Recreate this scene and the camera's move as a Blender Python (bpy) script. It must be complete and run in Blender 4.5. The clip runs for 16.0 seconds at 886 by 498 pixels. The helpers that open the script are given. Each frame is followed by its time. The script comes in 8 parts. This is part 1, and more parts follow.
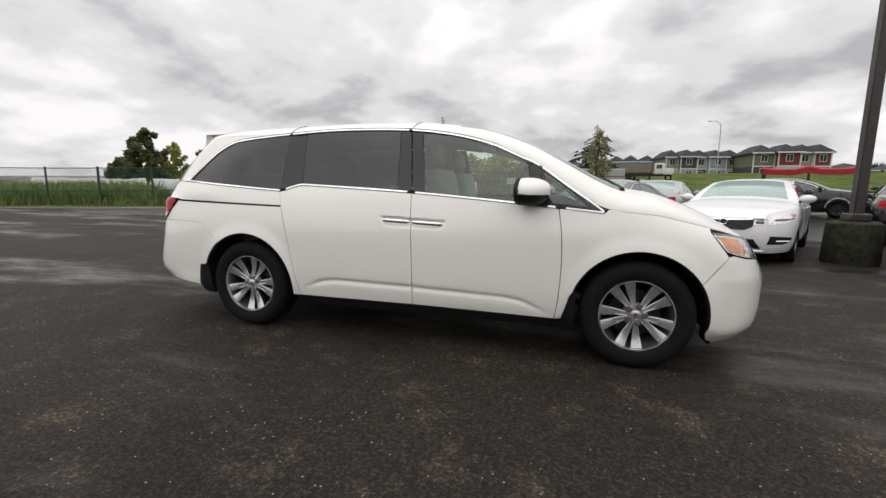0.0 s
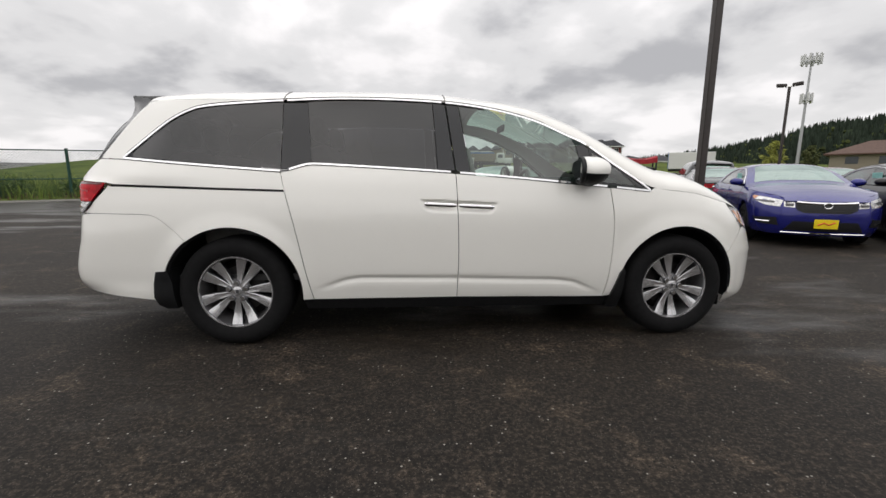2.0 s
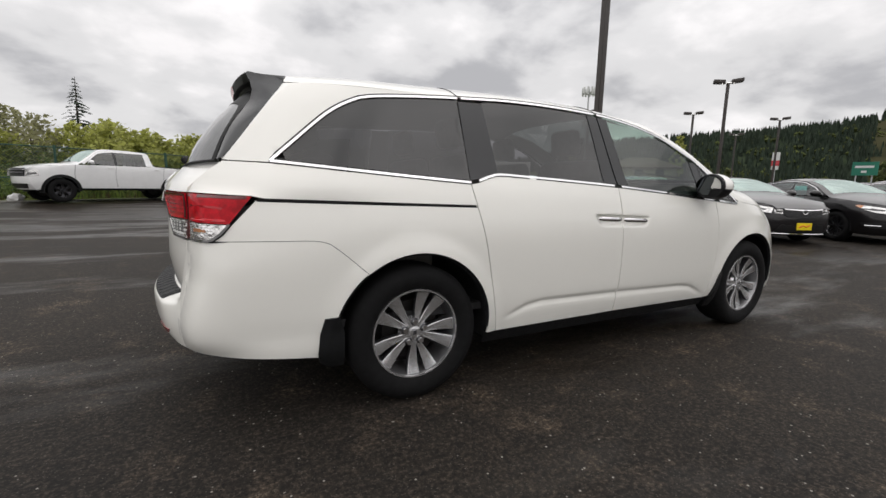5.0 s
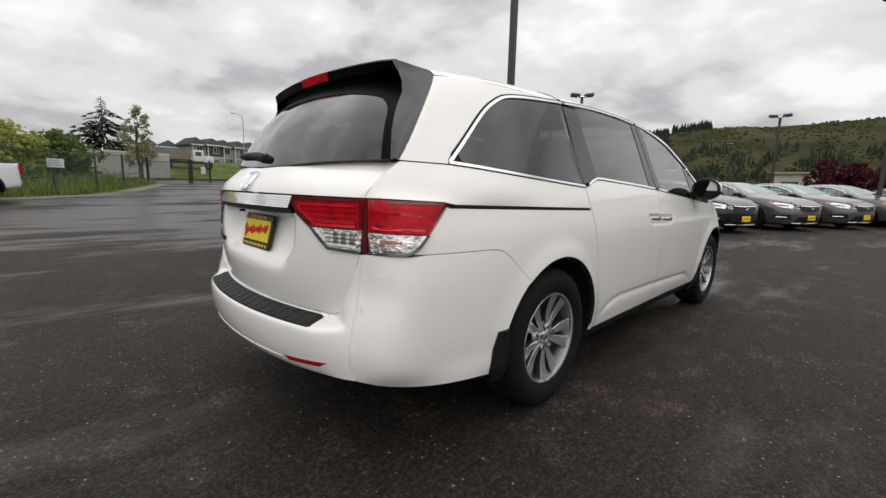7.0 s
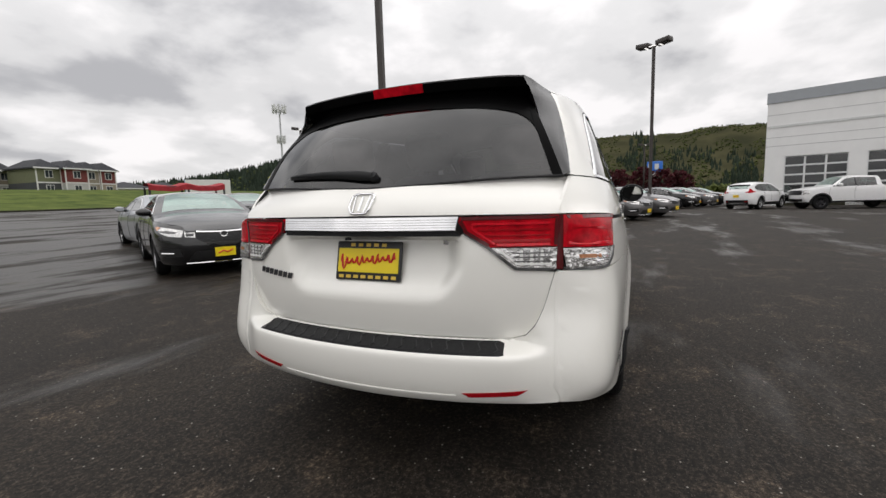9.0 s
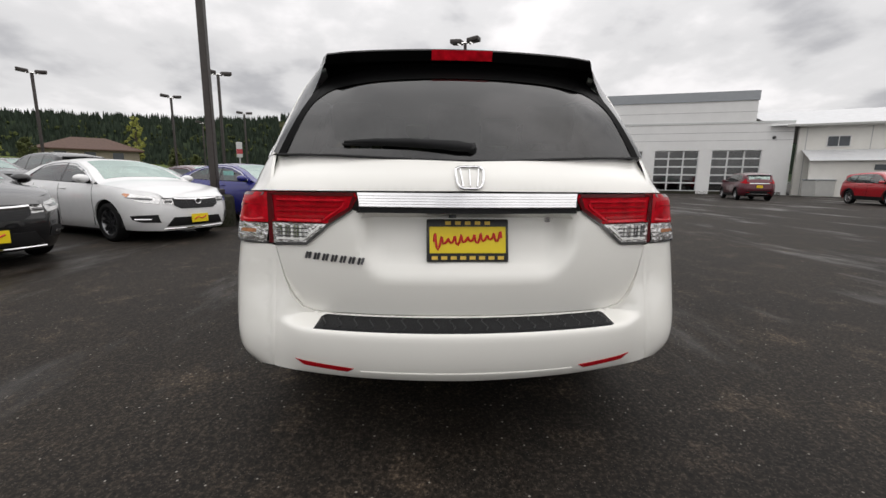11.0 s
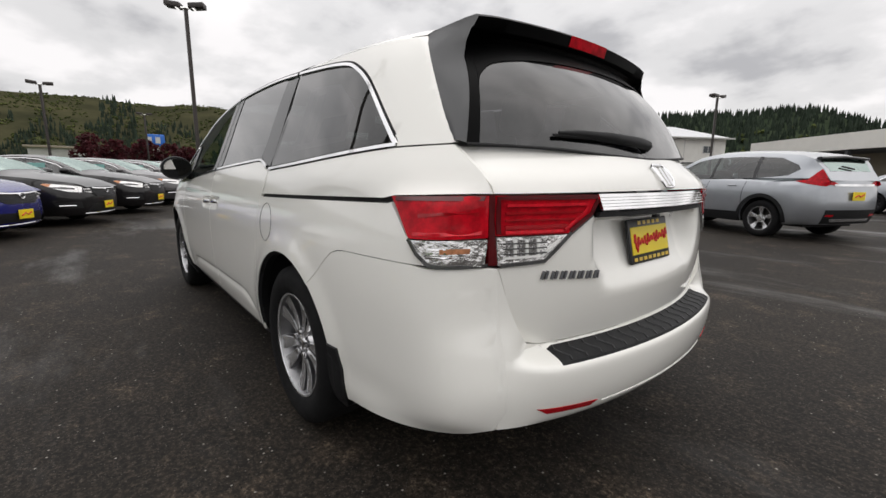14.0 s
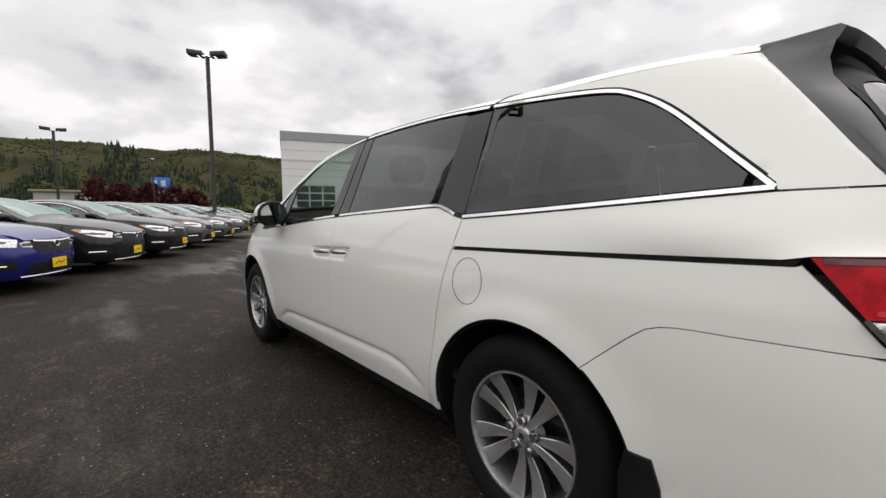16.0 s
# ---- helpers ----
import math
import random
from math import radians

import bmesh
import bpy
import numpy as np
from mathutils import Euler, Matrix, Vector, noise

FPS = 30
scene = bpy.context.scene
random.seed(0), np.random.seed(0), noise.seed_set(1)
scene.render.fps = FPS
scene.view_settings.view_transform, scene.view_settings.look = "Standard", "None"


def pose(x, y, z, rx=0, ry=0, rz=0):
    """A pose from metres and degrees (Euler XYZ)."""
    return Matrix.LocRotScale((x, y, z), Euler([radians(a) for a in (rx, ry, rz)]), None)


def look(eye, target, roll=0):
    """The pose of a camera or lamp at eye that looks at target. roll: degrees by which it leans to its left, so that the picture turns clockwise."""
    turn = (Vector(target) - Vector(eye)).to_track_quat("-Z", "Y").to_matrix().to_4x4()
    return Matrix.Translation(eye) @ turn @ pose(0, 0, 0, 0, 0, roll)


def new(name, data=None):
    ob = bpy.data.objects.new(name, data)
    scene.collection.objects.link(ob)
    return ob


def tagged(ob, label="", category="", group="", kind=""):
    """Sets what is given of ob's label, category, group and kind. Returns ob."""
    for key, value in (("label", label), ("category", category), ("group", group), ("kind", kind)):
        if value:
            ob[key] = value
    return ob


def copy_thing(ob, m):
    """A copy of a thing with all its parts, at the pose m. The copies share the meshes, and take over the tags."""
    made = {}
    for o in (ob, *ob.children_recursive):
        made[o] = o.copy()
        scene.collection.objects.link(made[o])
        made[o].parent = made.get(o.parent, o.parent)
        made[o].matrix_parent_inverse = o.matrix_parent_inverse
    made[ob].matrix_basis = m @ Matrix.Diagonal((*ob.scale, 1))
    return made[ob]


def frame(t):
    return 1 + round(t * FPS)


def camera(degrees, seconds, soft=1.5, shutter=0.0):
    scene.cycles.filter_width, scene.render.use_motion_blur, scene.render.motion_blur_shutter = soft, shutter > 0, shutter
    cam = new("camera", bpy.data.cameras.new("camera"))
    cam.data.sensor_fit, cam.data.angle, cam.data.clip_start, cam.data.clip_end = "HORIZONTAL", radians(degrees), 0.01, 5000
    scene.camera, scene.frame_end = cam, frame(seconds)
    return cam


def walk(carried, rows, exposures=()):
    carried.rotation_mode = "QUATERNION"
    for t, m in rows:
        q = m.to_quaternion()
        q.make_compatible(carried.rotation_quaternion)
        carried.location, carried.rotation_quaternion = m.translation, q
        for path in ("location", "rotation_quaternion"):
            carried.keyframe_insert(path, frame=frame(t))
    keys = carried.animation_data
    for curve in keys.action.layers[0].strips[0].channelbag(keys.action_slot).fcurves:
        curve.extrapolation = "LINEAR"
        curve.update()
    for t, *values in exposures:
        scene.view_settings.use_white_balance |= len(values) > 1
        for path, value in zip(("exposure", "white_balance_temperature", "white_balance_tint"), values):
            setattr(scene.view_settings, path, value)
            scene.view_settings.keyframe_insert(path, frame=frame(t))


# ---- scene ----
EXPOSURES = ((0.0, 0.0, 6650, 12), (16.0, 0.0, 6650, 12))
ZENITH, SKY, SUN = 1.75, 1.15, 0.5  # overcast light
# PATH
cam = camera(93.3, 16.0)
PATH = [
    (0, look((0.982, -3.85, 1.164), (0.455, -1.941, 0.882), 0.7)),
    (0.5, look((0.675, -3.856, 1.142), (0.337, -1.913, 0.809), 1.8)),
    (1, look((0.346, -3.825, 1.149), (0.178, -1.865, 0.789), 2.6)),
    (1.5, look((-0.028, -3.807, 1.102), (-0.007, -1.835, 0.765), 1.2)),
    (2, look((-0.383, -3.707, 1.096), (-0.215, -1.741, 0.767), 0.4)),
    (2.5, look((-0.756, -3.599, 1.109), (-0.416, -1.647, 0.836), 1.4)),
    (3, look((-1.119, -3.483, 1.109), (-0.685, -1.555, 0.801), 0.9)),
    (3.5, look((-1.429, -3.343, 1.114), (-0.875, -1.442, 0.831), 1.2)),
    (4, look((-1.764, -3.246, 1.125), (-1.041, -1.402, 0.845), 0.5)),
    (4.5, look((-2.056, -3.081, 1.103), (-1.227, -1.284, 0.812), 1.6)),
    (4.7, look((-2.171, -2.996, 1.121), (-1.314, -1.214, 0.823), 1.5)),
    (6.8, look((-3.287, -2.114, 1.13), (-1.923, -0.678, 0.85), 1.3)),
    (7, look((-3.367, -2.031, 1.119), (-1.967, -0.633, 0.825), 1.4)),
    (7.5, look((-3.547, -1.774, 1.118), (-2.055, -0.483, 0.788), -0.6)),
    (8, look((-3.728, -1.527, 1.12), (-2.097, -0.411, 0.816), 1.2)),
    (8.2, look((-3.81, -1.418, 1.139), (-2.132, -0.366, 0.861), 1.1)),
    (10.3, look((-4.139, -0.195, 1.108), (-2.173, 0.038, 0.826), 0.5)),
    (10.5, look((-4.129, -0.091, 1.112), (-2.155, 0.05, 0.825), 2.3)),
    (11, look((-4.14, 0.189, 1.121), (-2.172, 0.067, 0.79), 0.5)),
    (11.5, look((-4.055, 0.43, 1.106), (-2.111, 0.084, 0.785), 0.6)),
    (12, look((-3.95, 0.668, 1.119), (-2.036, 0.181, 0.802), 2.2)),
    (12.5, look((-3.836, 0.934, 1.126), (-1.994, 0.226, 0.805), 1.1)),
    (13, look((-3.661, 1.139, 1.106), (-1.903, 0.239, 0.789), 2.3)),
    (13.5, look((-3.484, 1.329, 1.124), (-1.842, 0.227, 0.826), 3.2)),
    (14, look((-3.295, 1.596, 1.124), (-1.78, 0.339, 0.773), 0.6)),
    (14.5, look((-3.066, 1.744, 1.108), (-1.643, 0.395, 0.713), 1.6)),
    (15, look((-2.838, 1.863, 1.15), (-1.387, 0.534, 0.79), 1.6)),
    (15.5, look((-2.639, 2.032, 1.165), (-1.169, 0.687, 0.991), 0.0)),
    (16, look((-2.421, 2.08, 1.156), (-0.894, 0.799, 0.985), -0.1)),
]
walk(cam, PATH, EXPOSURES)
# PATH END

# ---------------------------------------------------------------- light
world = bpy.data.worlds.new("overcast_sky")
scene.world = world
world.use_nodes = True
wn, wl = world.node_tree.nodes, world.node_tree.links
wn.clear()


sky = wn.new("ShaderNodeTexSky")
sky.sky_type, sky.sun_disc = "NISHITA", False
sky.sun_elevation, sky.sun_rotation = radians(52), radians(200)
sky.air_density, sky.dust_density = 1.0, 3.0
coord = wn.new("ShaderNodeTexCoord")
sep = wn.new("ShaderNodeSeparateXYZ")
wl.new(coord.outputs["Generated"], sep.inputs[0])
up = wn.new("ShaderNodeMath"); up.operation = "MAXIMUM"; up.inputs[1].default_value = 0.0
wl.new(sep.outputs["Z"], up.inputs[0])
# flat cloud deck: the direction is laid on a plane overhead
den = wn.new("ShaderNodeMath"); den.operation = "ADD"; den.inputs[1].default_value = 0.30
wl.new(up.outputs[0], den.inputs[0])
px_ = wn.new("ShaderNodeMath"); px_.operation = "DIVIDE"
py_ = wn.new("ShaderNodeMath"); py_.operation = "DIVIDE"
wl.new(sep.outputs["X"], px_.inputs[0]); wl.new(den.outputs[0], px_.inputs[1])
wl.new(sep.outputs["Y"], py_.inputs[0]); wl.new(den.outputs[0], py_.inputs[1])
deck = wn.new("ShaderNodeCombineXYZ")
wl.new(px_.outputs[0], deck.inputs["X"]); wl.new(py_.outputs[0], deck.inputs["Y"]); deck.inputs["Z"].default_value = 2.6
big = wn.new("ShaderNodeTexNoise")
big.inputs["Scale"].default_value, big.inputs["Detail"].default_value, big.inputs["Roughness"].default_value = 2.1, 7.0, 0.50
big.inputs["Distortion"].default_value = 0.1
wl.new(deck.outputs[0], big.inputs["Vector"])
tone = wn.new("ShaderNodeValToRGB")
tone.color_ramp.interpolation = "EASE"
tone.color_ramp.elements[0].position, tone.color_ramp.elements[0].color = 0.34, (0.43, 0.44, 0.46, 1)
tone.color_ramp.elements[1].position, tone.color_ramp.elements[1].color = 0.65, (0.88, 0.88, 0.89, 1)
mid_tone = tone.color_ramp.elements.new(0.5)
mid_tone.color = (0.68, 0.69, 0.70, 1)
wl.new(big.outputs["Fac"], tone.inputs[0])
# an overcast sky grows brighter towards the zenith
lift = wn.new("ShaderNodeMapRange")
lift.inputs["From Min"].default_value, lift.inputs["From Max"].default_value = 0.25, 0.9
lift.inputs["To Min"].default_value, lift.inputs["To Max"].default_value = 1.0, ZENITH
wl.new(up.outputs[0], lift.inputs["Value"])
cloud = wn.new("ShaderNodeVectorMath"); cloud.operation = "SCALE"
wl.new(tone.outputs[0], cloud.inputs[0]); wl.new(lift.outputs[0], cloud.inputs["Scale"])
blue = wn.new("ShaderNodeVectorMath"); blue.operation = "SCALE"; blue.inputs["Scale"].default_value = 0.06
wl.new(sky.outputs[0], blue.inputs[0])
both = wn.new("ShaderNodeMix"); both.data_type = "RGBA"; both.inputs["Factor"].default_value = 0.94
wl.new(blue.outputs[0], both.inputs["A"]); wl.new(cloud.outputs[0], both.inputs["B"])
bg = wn.new("ShaderNodeBackground"); bg.inputs["Strength"].default_value = SKY
wl.new(both.outputs["Result"], bg.inputs["Color"])
wout = wn.new("ShaderNodeOutputWorld")
wl.new(bg.outputs[0], wout.inputs[0])

sun = new("sun", bpy.data.lights.new("sun", "SUN"))
sun.data.energy, sun.data.angle, sun.data.color = SUN, radians(150), (1.0, 0.97, 0.92)
sun.matrix_world = look((-8, -9, 22), (0, 0, 0))


# ---------------------------------------------------------------- materials
def material(name, colour, rough=0.5, metal=0.0, vary=0.0, scale=8.0, bump=0.0, bump_scale=60.0, coat=0.0, spec=0.5, emit=0.0, second=None, detail=5.0, random_tint=0.0):
    m = bpy.data.materials.new(name)
    m.use_nodes = True
    n, l = m.node_tree.nodes, m.node_tree.links
    b = n["Principled BSDF"]
    b.inputs["Base Color"].default_value = (*colour, 1)
    b.inputs["Roughness"].default_value, b.inputs["Metallic"].default_value = rough, metal
    b.inputs["Coat Weight"].default_value, b.inputs["Coat Roughness"].default_value = coat, 0.04
    b.inputs["Specular IOR Level"].default_value = spec
    if emit:
        b.inputs["Emission Color"].default_value, b.inputs["Emission Strength"].default_value = (*colour, 1), emit
    tc = n.new("ShaderNodeTexCoord")
    if vary or second:
        t = n.new("ShaderNodeTexNoise")
        t.inputs["Scale"].default_value, t.inputs["Detail"].default_value, t.inputs["Roughness"].default_value = scale, detail, 0.65
        l.new(tc.outputs["Object"], t.inputs["Vector"])
        r = n.new("ShaderNodeValToRGB")
        other = second or tuple(c * (1 - vary) for c in colour)
        r.color_ramp.elements[0].position, r.color_ramp.elements[1].position = 0.35, 0.68
        r.color_ramp.elements[0].color, r.color_ramp.elements[1].color = (*other, 1), (*colour, 1)
        l.new(t.outputs["Fac"], r.inputs[0])
        out = r.outputs[0]
        if random_tint:
            info = n.new("ShaderNodeNewGeometry")
            mr = n.new("ShaderNodeMapRange")
            mr.inputs["To Min"].default_value, mr.inputs["To Max"].default_value = 1 - random_tint, 1 + random_tint
            l.new(info.outputs["Random Per Island"], mr.inputs["Value"])
            mu = n.new("ShaderNodeVectorMath"); mu.operation = "SCALE"
            l.new(out, mu.inputs[0]); l.new(mr.outputs[0], mu.inputs["Scale"])
            out = mu.outputs[0]
        l.new(out, b.inputs["Base Color"])
        rr = n.new("ShaderNodeMapRange")
        rr.inputs["To Min"].default_value, rr.inputs["To Max"].default_value = min(1, rough * 1.15), rough * 0.85
        l.new(t.outputs["Fac"], rr.inputs["Value"]); l.new(rr.outputs[0], b.inputs["Roughness"])
    if bump:
        t2 = n.new("ShaderNodeTexNoise")
        t2.inputs["Scale"].default_value, t2.inputs["Detail"].default_value = bump_scale, 4.0
        l.new(tc.outputs["Object"], t2.inputs["Vector"])
        bp = n.new("ShaderNodeBump")
        bp.inputs["Strength"].default_value, bp.inputs["Distance"].default_value = bump, 0.01
        l.new(t2.outputs["Fac"], bp.inputs["Height"]); l.new(bp.outputs[0], b.inputs["Normal"])
    return m


def leaf_material(name, colour, second, tint=0.4, scale=0.6):
    """Thin leaves that let part of the light through."""
    m = material(name, colour, 0.75, scale=scale, second=second, random_tint=tint)
    n, l = m.node_tree.nodes, m.node_tree.links
    b, o = n["Principled BSDF"], n["Material Output"]
    tl = n.new("ShaderNodeBsdfTranslucent")
    mx = n.new("ShaderNodeMixShader")
    mx.inputs[0].default_value = 0.42
    l.new(b.inputs["Base Color"].links[0].from_socket, tl.inputs["Color"])
    l.new(b.outputs[0], mx.inputs[1]); l.new(tl.outputs[0], mx.inputs[2]); l.new(mx.outputs[0], o.inputs[0])
    return m


def glass(name, tint, gloss=1.0, rough=0.0, base=0.085, power=4.0):
    """A thin pane: tinted see-through with a mirror's gloss that grows at a grazing view."""
    m = bpy.data.materials.new(name)
    m.use_nodes = True
    n, l = m.node_tree.nodes, m.node_tree.links
    n.clear()
    tr = n.new("ShaderNodeBsdfTransparent"); tr.inputs[0].default_value = (*tint, 1)
    gl = n.new("ShaderNodeBsdfGlossy"); gl.inputs["Roughness"].default_value = rough; gl.inputs[0].default_value = (*gloss, 1) if isinstance(gloss, tuple) else (gloss, gloss, gloss, 1)
    lw = n.new("ShaderNodeLayerWeight"); lw.inputs["Blend"].default_value = 0.5
    pw = n.new("ShaderNodeMath"); pw.operation = "POWER"; pw.inputs[1].default_value = power
    fr = n.new("ShaderNodeMapRange"); fr.inputs["To Min"].default_value = base; fr.inputs["To Max"].default_value = 1.0
    l.new(lw.outputs["Facing"], pw.inputs[0]); l.new(pw.outputs[0], fr.inputs["Value"])
    mx = n.new("ShaderNodeMixShader")
    o = n.new("ShaderNodeOutputMaterial")
    l.new(fr.outputs[0], mx.inputs[0]); l.new(tr.outputs[0], mx.inputs[1]); l.new(gl.outputs[0], mx.inputs[2]); l.new(mx.outputs[0], o.inputs[0])
    return m


PEARL = material("pearl_white_paint", (0.88, 0.87, 0.82), 0.30, coat=1.0, vary=0.015, scale=3.0, bump=0.01, bump_scale=900)
GAP = material("dark_gap", (0.01, 0.01, 0.011), 0.8)
TRIM = material("black_plastic", (0.010, 0.0105, 0.0115), 0.55, spec=0.3, vary=0.25, scale=30, bump=0.15, bump_scale=500)
PILLAR = material("gloss_black_pillar", (0.018, 0.019, 0.021), 0.20, vary=0.1, scale=5)
SPOILER = material("black_gloss_spoiler", (0.0015, 0.0015, 0.0016), 0.4, spec=0.05, vary=0.1, scale=5)
PILLAR_TRIM = material("blue_grey_gloss_trim", (0.012, 0.0135, 0.015), 0.16, coat=0.6, spec=0.5, vary=0.08, scale=5)
CHROME = material("chrome", (0.86, 0.86, 0.87), 0.09, metal=1.0, vary=0.03, scale=9)
ALLOY = material("machined_alloy", (0.66, 0.66, 0.67), 0.24, metal=0.8, coat=0.5, vary=0.05, scale=12)
BARREL = material("grey_rim_barrel", (0.40, 0.40, 0.41), 0.35, metal=0.9, vary=0.25, scale=20)
ALLOY_DARK = material("dark_alloy", (0.16, 0.16, 0.17), 0.4, metal=0.9, vary=0.2, scale=30)
RUBBER = material("tyre_rubber", (0.007, 0.007, 0.0075), 0.8, spec=0.22, vary=0.3, scale=25, bump=0.25, bump_scale=220)
PRIVACY = glass("privacy_glass", (0.105, 0.105, 0.113), 0.95, base=0.072)
CLEAR = glass("green_tinted_glass", (0.54, 0.66, 0.60), 0.95)
RED_LENS = material("red_lens", (0.66, 0.006, 0.018), 0.14, spec=0.2, coat=0.0, vary=0.55, scale=22)
RED_DEEP = material("deep_red_lens", (0.46, 0.004, 0.011), 0.18, coat=0.2, vary=0.3, scale=20)
CLEAR_LENS = material("clear_lens", (0.90, 0.89, 0.88), 0.12, metal=0.85, coat=0.4, vary=0.3, scale=45, bump=0.9, bump_scale=38)
RED_GUIDE = material("bright_red_light_guide", (0.88, 0.012, 0.03), 0.14, coat=0.4, vary=0.35, scale=30)
RED_FRAME = material("dark_red_lens_edge", (0.11, 0.003, 0.006), 0.18, coat=0.3, vary=0.3, scale=25)
SHINY_WHITE = material("bright_reflector", (0.90, 0.90, 0.88), 0.18, coat=0.6, vary=0.1, scale=30)
SMOKE = material("smoked_lens", (0.13, 0.13, 0.13), 0.15, metal=0.4, coat=1.0, vary=0.4, scale=25)
AMBER = material("amber_lens", (0.80, 0.33, 0.14), 0.1, coat=1.0, vary=0.4, scale=18)
DULL_AMBER = material("dull_amber_bulb", (0.62, 0.26, 0.12), 0.2, coat=0.6, vary=0.5, scale=60)
YELLOW = material("yellow_plate", (0.86, 0.66, 0.01), 0.4, vary=0.05, scale=12)
PLATE_RED = material("red_print", (0.62, 0.02, 0.015), 0.45)
PLATE_BLACK = material("black_plate_frame", (0.02, 0.02, 0.022), 0.4, vary=0.2, scale=30)
GOLD = material("yellow_print", (0.70, 0.48, 0.06), 0.45)
CLOTH = material("grey_leather", (0.30, 0.29, 0.27), 0.6, vary=0.2, scale=18, bump=0.2, bump_scale=200)
DASH = material("dark_dash", (0.05, 0.05, 0.052), 0.6, vary=0.2, scale=18, bump=0.2, bump_scale=300)
LINER = material("pale_headliner", (0.45, 0.44, 0.42), 0.9, vary=0.08, scale=20, bump=0.2, bump_scale=400)
WHITE_CARD = material("white_sticker", (0.75, 0.77, 0.78), 0.6, vary=0.1, scale=20)
GREY_PRINT = material("grey_print", (0.22, 0.27, 0.30), 0.6)


# ---------------------------------------------------------------- mesh helpers
def mesh_of(name, bm, mat, smooth=True, angle=40):
    me = bpy.data.meshes.new(name)
    bm.to_mesh(me)
    bm.free()
    for mt in mat if isinstance(mat, (list, tuple)) else (mat,):
        me.materials.append(mt)
    if smooth:
        me.shade_smooth()
        me.set_sharp_from_angle(angle=radians(angle))
    return me


def part(name, bm, mat, parent=None, label="", smooth=True, angle=40):
    ob = new(name, mesh_of(name, bm, mat, smooth, angle))
    if parent is not None:
        ob.parent = parent
    if label:
        ob["label"] = label
    return ob


def thing(name, at, label, category, group="", kind="", turn=0.0):
    ob = new(name)
    ob.empty_display_size = 0.2
    ob.matrix_world = pose(*at, 0, 0, turn)
    return tagged(ob, label, category, group, kind)


def table(t, rows):
    """Piecewise linear look-up."""
    if t <= rows[0][0]:
        return rows[0][1]
    for (a, u), (b, v) in zip(rows, rows[1:]):
        if t <= b:
            return u + (v - u) * (t - a) / (b - a)
    return rows[-1][1]


def spline(pts, step=0.03, closed=False):
    """A smooth line through the given 2D or 3D points (Catmull-Rom)."""
    out, n = [], len(pts)
    p = [Vector(q) for q in pts]
    for i in range(n if closed else n - 1):
        a, b = p[i], p[(i + 1) % n]
        prev = p[i - 1] if (i or closed) else a + (a - b)
        nxt = p[(i + 2) % n] if (i + 2 < n or closed) else b + (b - a)
        m = max(1, int((b - a).length / step))
        for k in range(m):
            t = k / m
            out.append(0.5 * (2 * a + (b - prev) * t + (2 * prev - 5 * a + 4 * b - nxt) * t * t + (3 * a - prev - 3 * b + nxt) * t ** 3))
    if not closed:
        out.append(p[-1])
    return [tuple(q) for q in out]


def line(*pts, step=0.03):
    """A polyline with points every step."""
    out = []
    for a, b in zip(pts, pts[1:]):
        a, b = Vector(a), Vector(b)
        m = max(1, int((b - a).length / step))
        out += [tuple(a.lerp(b, k / m)) for k in range(m)]
    return out + [tuple(pts[-1])]


def tidy(poly, eps=0.002):
    out = []
    for q in poly:
        if not out or (Vector(q) - Vector(out[-1])).length > eps:
            out.append(tuple(q[:2]))
    if (Vector(out[0]) - Vector(out[-1])).length < eps:
        out.pop()
    return out


def area2(poly):
    return sum(a[0] * b[1] - b[0] * a[1] for a, b in zip(poly, poly[1:] + poly[:1])) / 2


def shrink(poly, d):
    """The polygon drawn in by d on all sides."""
    if not d:
        return poly
    sgn = 1 if area2(poly) > 0 else -1
    out, n = [], len(poly)
    for i in range(n):
        a, b, c = Vector(poly[i - 1]), Vector(poly[i]), Vector(poly[(i + 1) % n])
        e1, e2 = (b - a).normalized(), (c - b).normalized()
        n1, n2 = Vector((-e1.y, e1.x)) * sgn, Vector((-e2.y, e2.x)) * sgn
        m = n1 + n2
        m = m.normalized() if m.length > 0.2 else n1
        out.append(tuple(b + m * d / max(0.5, m.dot(n1))))
    return out


def inside(q, poly):
    hit, (x, y) = False, q
    for (x1, y1), (x2, y2) in zip(poly, poly[1:] + poly[:1]):
        if (y1 > y) != (y2 > y) and x < (x2 - x1) * (y - y1) / (y2 - y1) + x1:
            hit = not hit
    return hit


